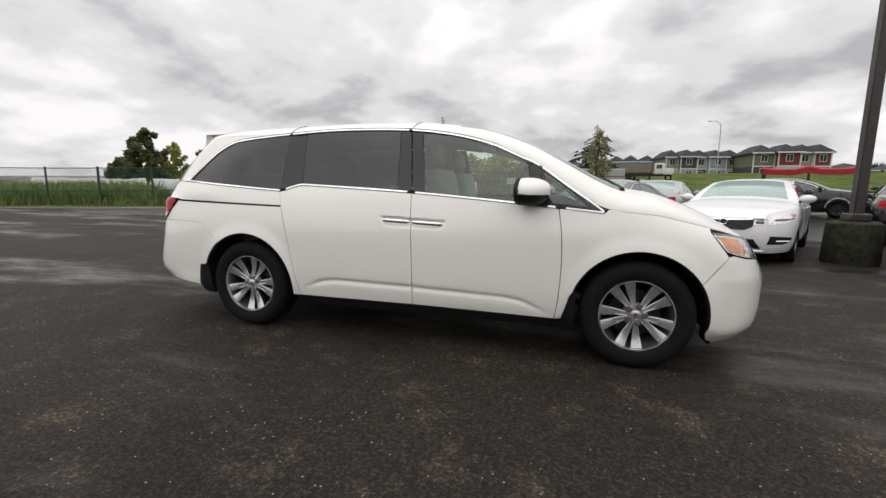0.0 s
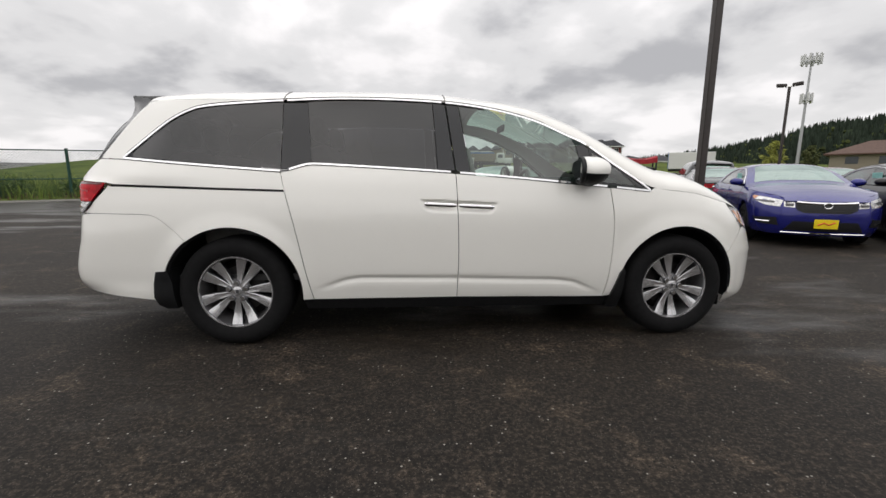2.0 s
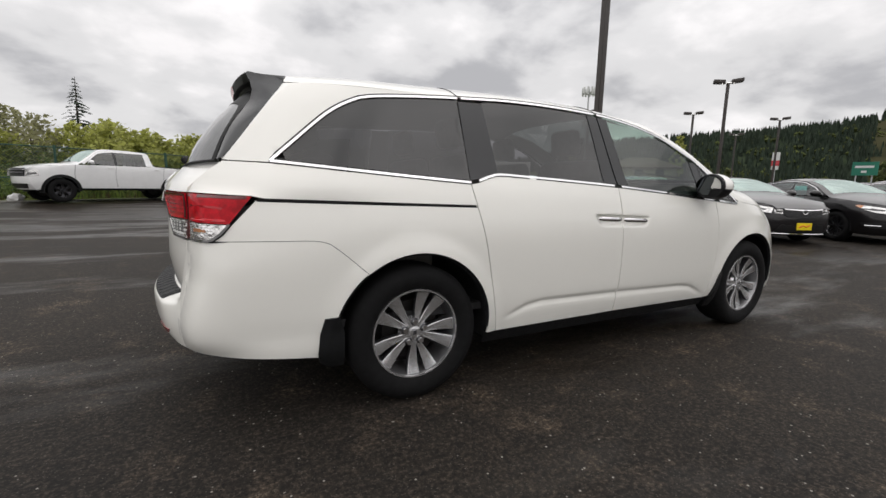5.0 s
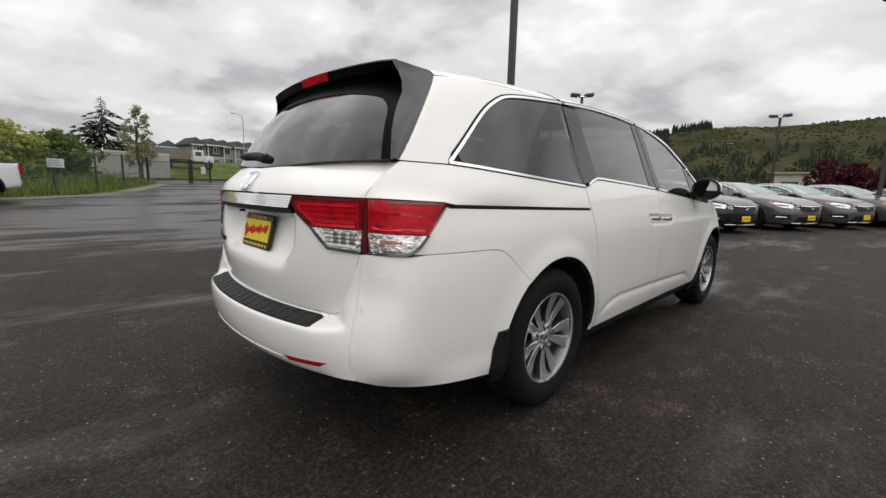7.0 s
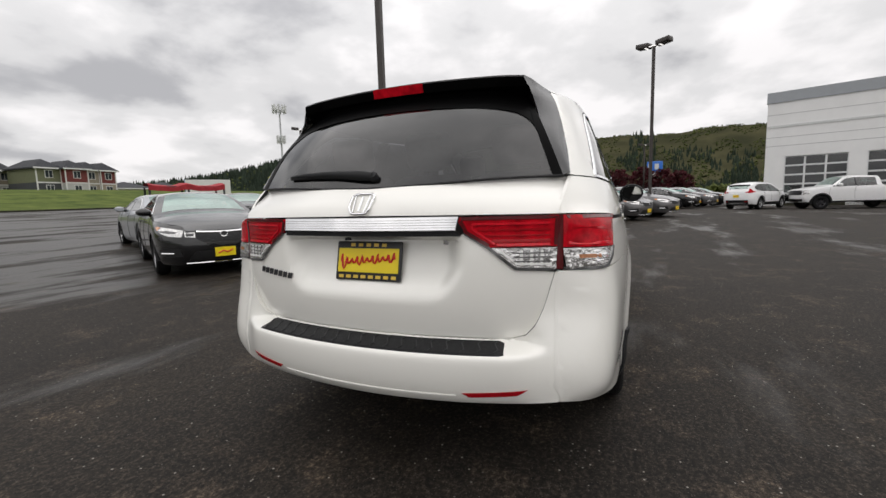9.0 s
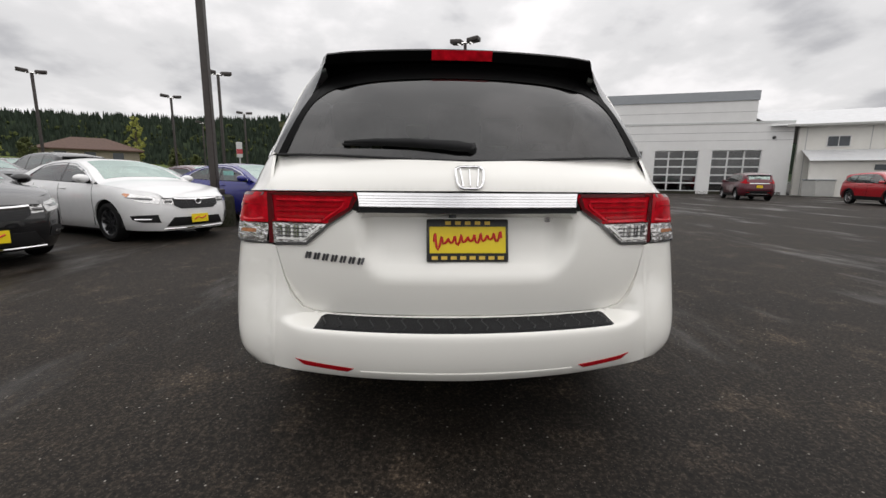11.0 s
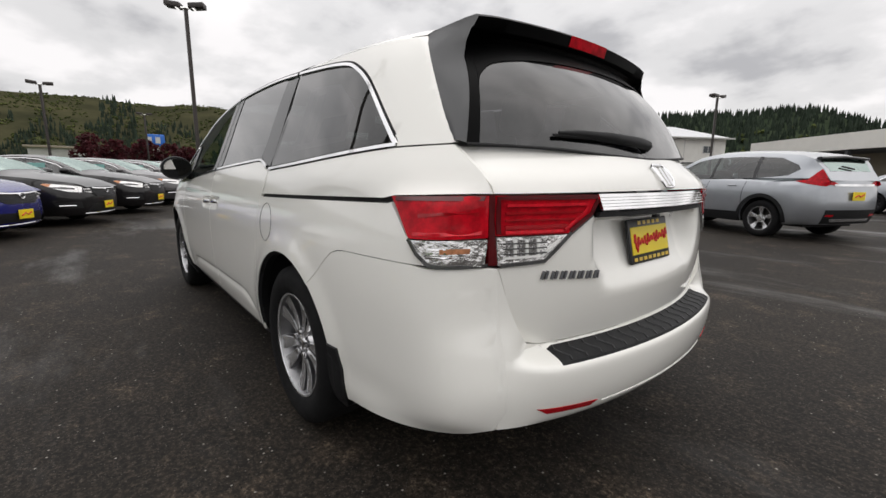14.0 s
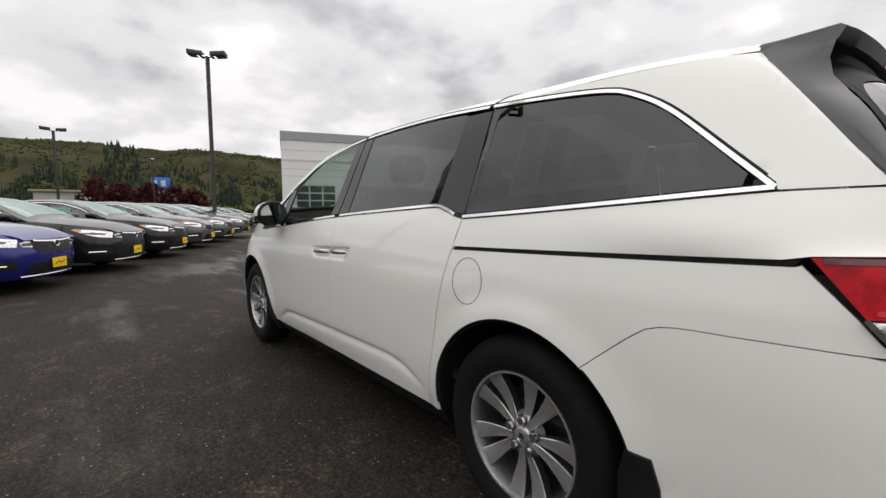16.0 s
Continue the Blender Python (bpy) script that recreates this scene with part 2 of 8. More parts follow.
def sheet(poly, lift, cell=0.03, gap=0.0025, depth=0.012, back=None, extra=(), cell_y=None):
    """A panel: the flat outline filled with a fine net, laid on the surface lift(a, b), with its rim turned in by depth along back(a, b)."""
    from mathutils.geometry import delaunay_2d_cdt
    poly = shrink(tidy(poly), gap)
    n = len(poly)
    xs, ys = [q[0] for q in poly], [q[1] for q in poly]
    cell_y = cell_y or cell
    pts = [Vector(q) for q in poly]
    cells = {(round(q[0] / cell * 2), round(q[1] / cell_y * 2)) for q in poly}
    i0, i1 = int(min(xs) / cell) - 1, int(max(xs) / cell) + 2
    j0, j1 = int(min(ys) / cell_y) - 1, int(max(ys) / cell_y) + 2
    cand = [(i * cell, j * cell_y) for i in range(i0, i1) for j in range(j0, j1)] + list(extra)
    for q in cand:
        if inside(q, poly) and (round(q[0] / cell * 2), round(q[1] / cell_y * 2)) not in cells:
            pts.append(Vector(q))
    vs, _, fs, *_ = delaunay_2d_cdt(pts, [(i, (i + 1) % n) for i in range(n)], [list(range(n))], 1, 1e-5)
    bm = bmesh.new()
    bv = [bm.verts.new(lift(q[0], q[1])) for q in vs]
    for f in fs:
        try:
            bm.faces.new([bv[i] for i in f])
        except ValueError:
            pass
    bm.normal_update()
    if depth and back:
        rim = [e for e in bm.edges if e.is_boundary]
        low = {}
        for e in rim:
            for v in e.verts:
                if v not in low:
                    low[v] = bm.verts.new(v.co + Vector(back(v.co)) * depth)
        for e in rim:
            a, b = e.verts
            f = e.link_faces[0]
            k = [x for x in f.verts]
            if k[(k.index(a) + 1) % len(k)] != b:
                a, b = b, a
            bm.faces.new((b, a, low[a], low[b]))
    return bm


def face_out(bm, way):
    """Turns the mesh so that its faces look the given way on the whole."""
    bm.normal_update()
    s = sum((f.normal.dot(Vector(way)) * f.calc_area() for f in bm.faces))
    if s < 0:
        bmesh.ops.reverse_faces(bm, faces=bm.faces[:])
        bm.normal_update()
    return bm


def join(*bms):
    out = bmesh.new()
    for b in bms:
        me = bpy.data.meshes.new("t")
        b.to_mesh(me)
        b.free()
        out.from_mesh(me)
        bpy.data.meshes.remove(me)
    return out


def box(x0, y0, z0, x1, y1, z1, bevel=0.0, seg=1):
    bm = bmesh.new()
    bmesh.ops.create_cube(bm, size=1, matrix=Matrix.LocRotScale(((x0 + x1) / 2, (y0 + y1) / 2, (z0 + z1) / 2), None, (abs(x1 - x0), abs(y1 - y0), abs(z1 - z0))))
    if bevel:
        bmesh.ops.bevel(bm, geom=bm.edges[:], offset=bevel, segments=seg, affect="EDGES", profile=0.5)
    return bm


def tube(points, radius, sides=8, flat=1.0, caps=True, up=(0, 0, 1)):
    """A bar along a line; radius may be a list; flat squeezes it along the side way."""
    p = [Vector(q) for q in points]
    bm = bmesh.new()
    rings = []
    for i, q in enumerate(p):
        d = (p[min(i + 1, len(p) - 1)] - p[max(i - 1, 0)]).normalized()
        u = Vector(up)
        if abs(d.dot(u)) > 0.95:
            u = Vector((1, 0, 0))
        s = d.cross(u).normalized()
        u = s.cross(d)
        r = radius[i] if isinstance(radius, (list, tuple)) else radius
        rings.append([bm.verts.new(q + (s * math.cos(a) * flat + u * math.sin(a)) * r) for a in (2 * math.pi * k / sides for k in range(sides))])
    for a, b in zip(rings, rings[1:]):
        for k in range(sides):
            bm.faces.new((a[k], a[(k + 1) % sides], b[(k + 1) % sides], b[k]))
    if caps:
        bm.faces.new(rings[0][::-1])
        bm.faces.new(rings[-1])
    bmesh.ops.recalc_face_normals(bm, faces=bm.faces[:])
    return bm


def lathe(profile, seg=48, axis="y"):
    """Turns (radius, height) rows round the axis."""
    bm = bmesh.new()
    rings = []
    for r, h in profile:
        ring = []
        for k in range(seg):
            a = 2 * math.pi * k / seg
            c, s = r * math.cos(a), r * math.sin(a)
            ring.append(bm.verts.new((c, h, s) if axis == "y" else (c, s, h)))
        rings.append(ring)
    for a, b in zip(rings, rings[1:]):
        for k in range(seg):
            bm.faces.new((a[k], a[(k + 1) % seg], b[(k + 1) % seg], b[k]))
    bmesh.ops.recalc_face_normals(bm, faces=bm.faces[:])
    return bm


def grid(rows, close=False):
    """Faces between rows of points."""
    bm = bmesh.new()
    vs = [[bm.verts.new(q) for q in r] for r in rows]
    for a, b in zip(vs, vs[1:]):
        m = len(a)
        for k in range(m if close else m - 1):
            bm.faces.new((a[k], a[(k + 1) % m], b[(k + 1) % m], b[k]))
    return bm


def smooth01(t):
    t = min(1.0, max(0.0, t))
    return t * t * (3 - 2 * t)


# ---------------------------------------------------------------- the minivan's skin
def hermite(t, rows):
    """A smooth look-up through the rows."""
    n = len(rows)
    if t <= rows[0][0]:
        return rows[0][1]
    if t >= rows[-1][0]:
        return rows[-1][1]
    i = max(k for k in range(n - 1) if rows[k][0] <= t)

    def slope(k):
        a, b = rows[max(0, k - 1)], rows[min(n - 1, k + 1)]
        return (b[1] - a[1]) / (b[0] - a[0])
    (a, u), (b, v) = rows[i], rows[i + 1]
    h = b - a
    s = (t - a) / h
    return (2 * s ** 3 - 3 * s * s + 1) * u + (s ** 3 - 2 * s * s + s) * h * slope(i) + (3 * s * s - 2 * s ** 3) * v + (s ** 3 - s * s) * h * slope(i + 1)


WIDTH = [(0.20, 0.905), (0.30, 0.955), (0.45, 0.985), (0.60, 0.996), (0.80, 1.0), (0.92, 0.991), (1.02, 0.972), (1.08, 0.957), (1.142, 0.936), (1.19, 0.915), (1.3, 0.873), (1.4, 0.837), (1.5, 0.80), (1.595, 0.762), (1.70, 0.715)]
REAR_X = [(0.20, -2.47), (0.30, -2.52), (0.415, -2.548), (0.50, -2.556), (0.60, -2.538), (0.72, -2.508), (0.87, -2.497), (1.0, -2.491), (1.066, -2.493), (1.129, -2.455), (1.22, -2.351), (1.435, -2.19), (1.65, -2.03), (1.75, -1.955)]
REAR_Y = [(0.20, 0.73), (0.415, 0.75), (1.09, 0.75), (1.22, 0.77), (1.40, 0.735), (1.54, 0.688), (1.65, 0.62), (1.75, 0.54)]
NOSE_X = [(0.20, 2.24), (0.26, 2.295), (0.34, 2.318), (0.45, 2.325), (0.58, 2.325), (0.66, 2.30), (0.76, 2.264), (0.88, 2.19), (1.0, 2.05), (1.2, 1.80), (1.7, 0.95)]
HUB_F, HUB_R, HUB_Z, ARCH = 1.5, -1.5, 0.358, 0.430


def crease_z(x):
    return table(x, [(-1.0, 0.362), (-0.80, 0.437), (-0.69, 0.452), (-0.05, 0.442), (0.64, 0.420), (0.76, 0.404), (0.96, 0.315)])


def flank(x, z):
    """Half the width of the body at x and z."""
    w, yb = hermite(z, WIDTH), hermite(z, REAR_Y)
    u = min(1.0, max(0.0, x - hermite(z, REAR_X)))
    r = yb + (w - yb) * (1 - (1 - u) ** (4.5 + 4.1 * smooth01((1.09 - z) / 0.08) - 0.4 * smooth01((0.86 - z) / 0.24) - 2.0 * smooth01((0.48 - z) / 0.12)))
    k = smooth01((1.10 - z) / 0.07) * smooth01((z - 0.33) / 0.12)
    q = 0.066 + 0.020 * smooth01((z - 0.70) / 0.2)
    r += k * (yb + (w - q - yb) * (1 - (1 - u) ** 22) + q * (1 - (1 - u) ** 1.8) - r)
    u = min(1.0, max(0.0, (hermite(z, NOSE_X) - x) / 1.3))
    k = smooth01((x - 1.80) / 0.25) * smooth01((0.62 - z) / 0.06) * smooth01((z - 0.17) / 0.12)  # the bumper's corner stands upright
    w += (1.0 - w) * k
    r += (1.0 - r) * k
    w = min(r, 0.61 + (w - 0.61) * (1 - (1 - u) ** 5.8))
    # the front bumper steps in under its crease
    w -= 0.010 * smooth01((0.588 - z) / 0.02) * smooth01((x - 1.93) / 0.12)
    # swollen lips round the wheel openings
    for hx in (HUB_F, HUB_R):
        d = math.hypot(x - hx, z - HUB_Z) - ARCH
        if 0 <= d < 0.10 and z > 0.3:
            w += 0.014 * (1 - smooth01(d / 0.10))
    # the pressed line along the foot of the doors
    if -1.0 < x < 0.98 and z < 0.56:
        d = (z - crease_z(x)) / 0.024
        e = smooth01((x + 1.0) / 0.2) * smooth01((0.98 - x) / 0.2)
        w -= 0.013 * e * (math.exp(-d * d) if d < 0 else math.exp(-d * d * 3.2))
    # hollows behind the door handles
    if 0.85 < z < 1.0 and -0.36 < x < 0.27:
        top, low = 0.972 - 0.042 * (x + 0.32), 0.882 - 0.03 * (x + 0.25)
        e = smooth01((x + 0.315 + (top - z) * -0.5) / 0.06) * smooth01((0.225 - x + (z - top) * 0.5) / 0.06)
        w -= 0.030 * e * smooth01((top - z) / 0.016) * smooth01((z - low) / 0.05)
    return w


TAIL_C = [(0.60, -2.614), (0.65, -2.626), (0.72, -2.638), (0.80, -2.644), (0.90, -2.642), (1.0, -2.636), (1.066, -2.640), (1.10, -2.632), (1.129, -2.614), (1.19, -2.556), (1.23, -2.52)]
BUMP_C = [(0.33, -2.635), (0.365, -2.668), (0.40, -2.695), (0.46, -2.714), (0.52, -2.721), (0.55, -2.720), (0.563, -2.716), (0.570, -2.708), (0.576, -2.692), (0.584, -2.662), (0.592, -2.630), (0.598, -2.616), (0.61, -2.616)]


def tail_drop(y, z):
    k = 0.22 + 0.10 * smooth01((z - 1.08) / 0.12)
    return k * y * y + 0.12 * abs(y) ** 6


def tail(y, z):
    """How far back the tailgate stands."""
    x = hermite(z, TAIL_C) + tail_drop(y, z)
    e = smooth01((0.42 - 0.5 * max(0, 0.87 - z) - abs(y)) / 0.09) * smooth01((z - 0.745) / 0.095) * smooth01((1.0 - z) / 0.012)
    return x + (0.056 + 0.034 * smooth01((z - 0.80) / 0.16)) * e


def bumper_x(y, z):
    mid_ = (hermite(z, BUMP_C) if z < 0.605 else hermite(z, TAIL_C) - 0.003) + tail_drop(y, z)
    edge = hermite(z, REAR_X) + tail_drop(y, z) - tail_drop(0.75, z)
    k = smooth01((abs(y) - 0.60) / 0.13)
    return mid_ + (edge - mid_) * k


ROOF_EDGE = [(-2.06, 1.595), (-1.7, 1.60), (-1.4, 1.60), (-1.188, 1.604), (-0.838, 1.625), (-0.464, 1.627), (-0.122, 1.613), (0.114, 1.586), (0.311, 1.548), (0.507, 1.491), (0.702, 1.403), (0.836, 1.341), (1.04, 1.195), (1.2, 1.085), (1.30, 1.045), (1.6, 1.015), (1.9, 0.945), (2.1, 0.890), (2.2, 0.852)]
CROWN = [(-2.06, 1.690), (-1.74, 1.710), (-1.4, 1.722), (-1.08, 1.731), (-0.56, 1.738), (-0.1, 1.728), (0.15, 1.698), (0.36, 1.653), (0.57, 1.594), (0.79, 1.508), (1.02, 1.39), (1.25, 1.265), (1.4, 1.20), (1.6, 1.165), (1.85, 1.075), (2.0, 1.005), (2.12, 0.935), (2.2, 0.872)]


def over(x, q):
    """The top of the body at x; q runs from -1 to 1 across."""
    ze = table(x, ROOF_EDGE)
    y = flank(x, ze) * q
    k = smooth01((x - 0.05) / 0.45) * smooth01((2.3 - x) / 0.7)  # squarer shoulders over the windscreen and bonnet
    return (x, y, ze + (hermite(x, CROWN) - ze) * (1 - abs(q) ** (3.2 + 2.6 * k)) ** (0.82 - 0.20 * k))


def arc(cx, cz, r, a0, a1, n=26):
    return [(cx + r * math.cos(radians(a0 + (a1 - a0) * k / n)), cz + r * math.sin(radians(a0 + (a1 - a0) * k / n))) for k in range(n + 1)]


def ribbon(path, width, shift=0.0):
    """The outline of a band of the given width along a flat line."""
    p = [Vector(q) for q in path]
    a, b = [], []
    for i, q in enumerate(p):
        d = (p[min(i + 1, len(p) - 1)] - p[max(i - 1, 0)]).normalized()
        n = Vector((-d.y, d.x))
        a.append(tuple(q + n * (width / 2 + shift)))
        b.append(tuple(q + n * (shift - width / 2)))
    return a + b[::-1]


van = thing("minivan", (0, 0, 0), "white pearl minivan with chrome trim and dark rear glass", "minivan")

S1 = spline([(-1.183, 1.133), (-1.158, 1.02), (-1.103, 0.80), (-1.046, 0.508), (-1.004, 0.303)])
S2 = spline([(-0.065, 1.132), (-0.055, 0.922), (-0.046, 0.6), (-0.051, 0.304)])
S3 = spline([(0.980, 1.046), (1.006, 0.86), (1.012, 0.66), (1.002, 0.45), (0.981, 0.290)])
BELT = spline([(1.262, 1.030), (0.982, 1.056), (0.45, 1.103), (-0.065, 1.143), (-0.5, 1.168), (-0.93, 1.189)]) + [(-0.985, 1.190), (-1.02, 1.187), (-1.075, 1.172), (-1.13, 1.153), (-1.183, 1.143)]
BELT_Q = spline([(-1.183, 1.143), (-1.5, 1.164), (-1.85, 1.190), (-2.165, 1.216)])
HEAD = spline([(-2.165, 1.216), (-2.08, 1.293), (-1.9, 1.452), (-1.775, 1.525), (-1.70, 1.549), (-1.58, 1.566), (-1.38, 1.585), (-1.188, 1.600), (-0.838, 1.621), (-0.464, 1.623), (-0.122, 1.609), (0.114, 1.582), (0.311, 1.544), (0.507, 1.487), (0.702, 1.400), (0.836, 1.337), (1.04, 1.192), (1.2, 1.082), (1.262, 1.035)])


def inset(path, d):
    """The line moved to its right by d."""
    return ribbon(path, 2 * d)[len(path):][::-1]


def cut(path, x0, x1):
    return [q for q in path if min(x0, x1) - 1e-6 <= q[0] <= max(x0, x1) + 1e-6]


def low(path, d):
    return [(x, z - d) for x, z in path]


HANDLE_NET = [(x * 0.012, z * 0.008) for x in range(-30, 23) for z in range(105, 126)]
CORNER_NET = [(hermite(z * 0.02, REAR_X) + d, z * 0.02) for z in range(19, 41) for d in (0.003, 0.008, 0.014, 0.021, 0.029, 0.04, 0.055, 0.075)]
LAMP_NET = [(hermite(z * 0.02, REAR_X) + d, z * 0.02) for z in range(44, 53) for d in (0.008, 0.014, 0.021, 0.029, 0.04, 0.055, 0.075)]
CREASE_NET = [(x * 0.03, crease_z(x * 0.03) + d) for x in range(-33, 33) for d in (-0.036, -0.026, -0.017, -0.009, -0.003, 0.003, 0.009, 0.015, 0.024)]

for s in (-1, 1):

    def on(x, z, out=0.0, s=s):
        return (x, s * (flank(x, z) + out), z)

    def panel(name, poly, mat, label="", cell=0.03, gap=0.0025, depth=0.012, out=0.0, extra=(), parent=van, s=s):
        bm = sheet(poly, lambda a, b: on(a, b, out), cell, gap, depth, lambda co: (0, -s, 0), extra)
        return part(name, face_out(bm, (0, s, 0)), mat, parent, label)

    # doors and wings
    belt_f = low(cut(BELT, 0.98, -0.065), 0.010)
    belt_s = low(cut(BELT, -0.066, -1.184), 0.010)
    door = panel("front_door", S2[::-1] + belt_f[::-1] + S3, PEARL, extra=HANDLE_NET + CREASE_NET)
    slider = panel("sliding_door", S1 + S2[::-1] + belt_s, PEARL, extra=HANDLE_NET + CREASE_NET)
    arch_top = math.degrees(math.atan2(0.70 - HUB_Z, -1.762 - HUB_R))
    rail = line((-1.158, 1.012), (-2.222, 1.040))
    seam = spline([(-2.345, 0.871), (-2.15, 0.868), (-1.975, 0.862), (-1.90, 0.822), (-1.762, 0.70)])
    quarter = panel("quarter_panel", rail + line((-2.222, 1.04), (-2.233, 1.045), (-2.330, 0.941), (-2.364, 0.899), (-2.398, 0.873), (-2.345, 0.871)) + seam + arc(HUB_R, HUB_Z, ARCH, arch_top, -7)
                    + line((-1.06, 0.303), (-1.006, 0.303)) + S1[::-1][:-1], PEARL)
    quarter_top = panel("quarter_shoulder", low(BELT_Q, 0.010) + line((-2.165, 1.206), (-2.352, 1.213)) + [(hermite(z, REAR_X), z) for z in (1.19, 1.16, 1.13, 1.10, 1.074)]
                        + line((-2.494, 1.072), (-2.25, 1.0605), (-2.20, 1.0505), (-1.158, 1.0215)), PEARL)
    panel("slide_rail", line((-1.15, 1.031), (-2.235, 1.062), (-2.22, 1.040), (-1.15, 1.011)), GAP, "dark sliding door rail", out=-0.014, gap=0, depth=0)
    bumper_seam = math.degrees(math.atan2(0.60 - HUB_Z, 1.862 - HUB_F))
    wing_top = [(x, table(x, ROOF_EDGE)) for x in (1.285, 1.4, 1.5, 1.6, 1.7, 1.8, 1.9)]
    panel("front_wing", S3[::-1][:-1] + line((0.982, 1.048), (1.262, 1.022), (1.285, 1.043)) + wing_top + line((1.905, 0.944), (1.909, 0.913), (2.0, 0.795), (2.022, 0.765), (1.866, 0.60))
          + arc(HUB_F, HUB_Z, ARCH, bumper_seam, 187), PEARL)
    # front bumper and lamp
    panel("front_bumper", line((1.866, 0.60), (2.022, 0.765), (2.06, 0.770), (2.15, 0.746), (2.262, 0.729)) + [(hermite(z, NOSE_X) - 0.004, z) for z in (0.70, 0.65, 0.6, 0.5, 0.4, 0.3, 0.22)]
          + line((2.20, 0.195), (1.99, 0.187), (1.94, 0.212)) + arc(HUB_F, HUB_Z, ARCH, -13, bumper_seam), PEARL)
    lamp = panel("headlamp", line((1.910, 0.912), (2.05, 0.896), (2.175, 0.872), (2.23, 0.80), (2.258, 0.736), (2.15, 0.752), (2.06, 0.776), (2.005, 0.795)), CLEAR_LENS, "clear headlamp with an amber corner")
    panel("amber_corner", line((1.945, 0.892), (2.05, 0.879), (2.115, 0.862), (2.150, 0.80), (2.15, 0.764), (2.07, 0.783), (2.012, 0.808)), AMBER, "amber turn lens", parent=lamp, out=0.003, gap=0)
    panel("bezel", ribbon(line((1.912, 0.910), (2.05, 0.894), (2.172, 0.870)), 0.010), SMOKE, parent=lamp, out=0.003, gap=0)
    panel("reflector", line((2.160, 0.866), (2.178, 0.860), (2.250, 0.742), (2.205, 0.752)), SMOKE, parent=lamp, out=0.004, gap=0)
    part("air_deflector", box(1.975, s * 0.62, 0.155, 2.0, s * 0.78, 0.24, 0.006), TRIM, van, "black rubber air deflector")
    # rear bumper's flank
    foot = spline([(-1.998, 0.316), (-2.15, 0.335), (-2.3, 0.352), (-2.42, 0.368), (-2.535, 0.3855)])
    panel("bumper_flank", seam + arc(HUB_R, HUB_Z, 0.437, arch_top, 160)[1:] + line((-1.913, 0.505), (-1.968, 0.501), (-1.985, 0.43), (-1.998, 0.316)) + foot[1:]
          + [(hermite(z, REAR_X) - 0.006, z) for z in (0.45, 0.52, 0.6, 0.68, 0.76, 0.82, 0.862)] + line((-2.49, 0.866), (-2.40, 0.866), (-2.36, 0.869)), PEARL, gap=0.0003, extra=CORNER_NET)
    # outer tail lamp, on the body's corner
    outer = panel("tail_lamp", line((-2.489, 1.069), (-2.246, 1.061), (-2.338, 0.945), (-2.489, 0.950)), RED_LENS, "red and clear tail lamp", gap=0.001, out=0.010, extra=[q for q in LAMP_NET if q[1] > 0.955])
    panel("clear_lens", line((-2.489, 0.948), (-2.340, 0.943), (-2.372, 0.903), (-2.405, 0.876), (-2.43, 0.870), (-2.489, 0.870)), CLEAR_LENS, "clear smoked lens", parent=outer, gap=0.001, out=0.010, extra=[q for q in LAMP_NET if q[1] < 0.935])
    panel("dark_band", ribbon(line((-2.486, 1.061), (-2.40, 1.059), (-2.268, 1.055)), 0.012), RED_FRAME, parent=outer, gap=0, depth=0.003, out=0.0125, extra=LAMP_NET)
    panel("dark_band", ribbon(line((-2.48, 1.018), (-2.43, 1.018), (-2.36, 1.010)), 0.010), RED_DEEP, parent=outer, gap=0, depth=0.003, out=0.0125, extra=LAMP_NET)
    panel("light_guide", ribbon(line((-2.484, 0.966), (-2.43, 0.963), (-2.352, 0.960)), 0.010), RED_GUIDE, parent=outer, gap=0, depth=0.003, out=0.0125, extra=LAMP_NET)
    for k in range(4):
        z = 0.935 - 0.012 * k
        panel("reflector_rib", ribbon(line((-2.482, z), (-2.44, z), (-2.40, z - 0.001)), 0.0055), CHROME, parent=outer, gap=0, depth=0.003, out=0.0125, extra=LAMP_NET)
    panel("amber_bulb", ribbon(line((-2.474, 0.917), (-2.45, 0.917), (-2.43, 0.916)), 0.014), DULL_AMBER, "dull amber bulb", parent=outer, gap=0, depth=0.003, out=0.0128)
    panel("lens_rim", ribbon(line((-2.492, 0.874), (-2.43, 0.874), (-2.405, 0.880), (-2.372, 0.906), (-2.338, 0.945)), 0.010), SMOKE, parent=outer, gap=0, out=0.013)

    # glass, pillars and bright trim
    head_q = cut(HEAD, -2.17, -1.188)
    q_glass = low(BELT_Q, -0.010)
    panel("quarter_window", [q for q in q_glass if q[0] > -2.12] + inset([q for q in head_q if q[0] > -2.13], 0.007), PRIVACY, "dark privacy glass", out=-0.003, gap=0.001, depth=0).visible_shadow = False
    panel("sliding_window", line((-1.030, 1.590), (-0.995, 1.198)) + low(cut(BELT, -0.18, -0.985), -0.008)[::-1] + line((-0.185, 1.157), (-0.212, 1.603)) + low(cut(HEAD, -0.215, -1.02), 0.016)[::-1], PRIVACY, "dark privacy glass", out=-0.003, gap=0.001, depth=0, parent=slider)
    panel("rear_pillar", line((-1.186, 1.584), (-1.184, 1.150), (-1.13, 1.160), (-1.02, 1.192), (-0.992, 1.196), (-1.027, 1.588)), PILLAR, "gloss black door pillar", parent=slider, gap=0.003)
    panel("front_pillar", line((-0.211, 1.604), (-0.184, 1.160), (-0.068, 1.150), (-0.126, 1.594)), PILLAR, "gloss black door pillar", parent=slider, gap=0.003)
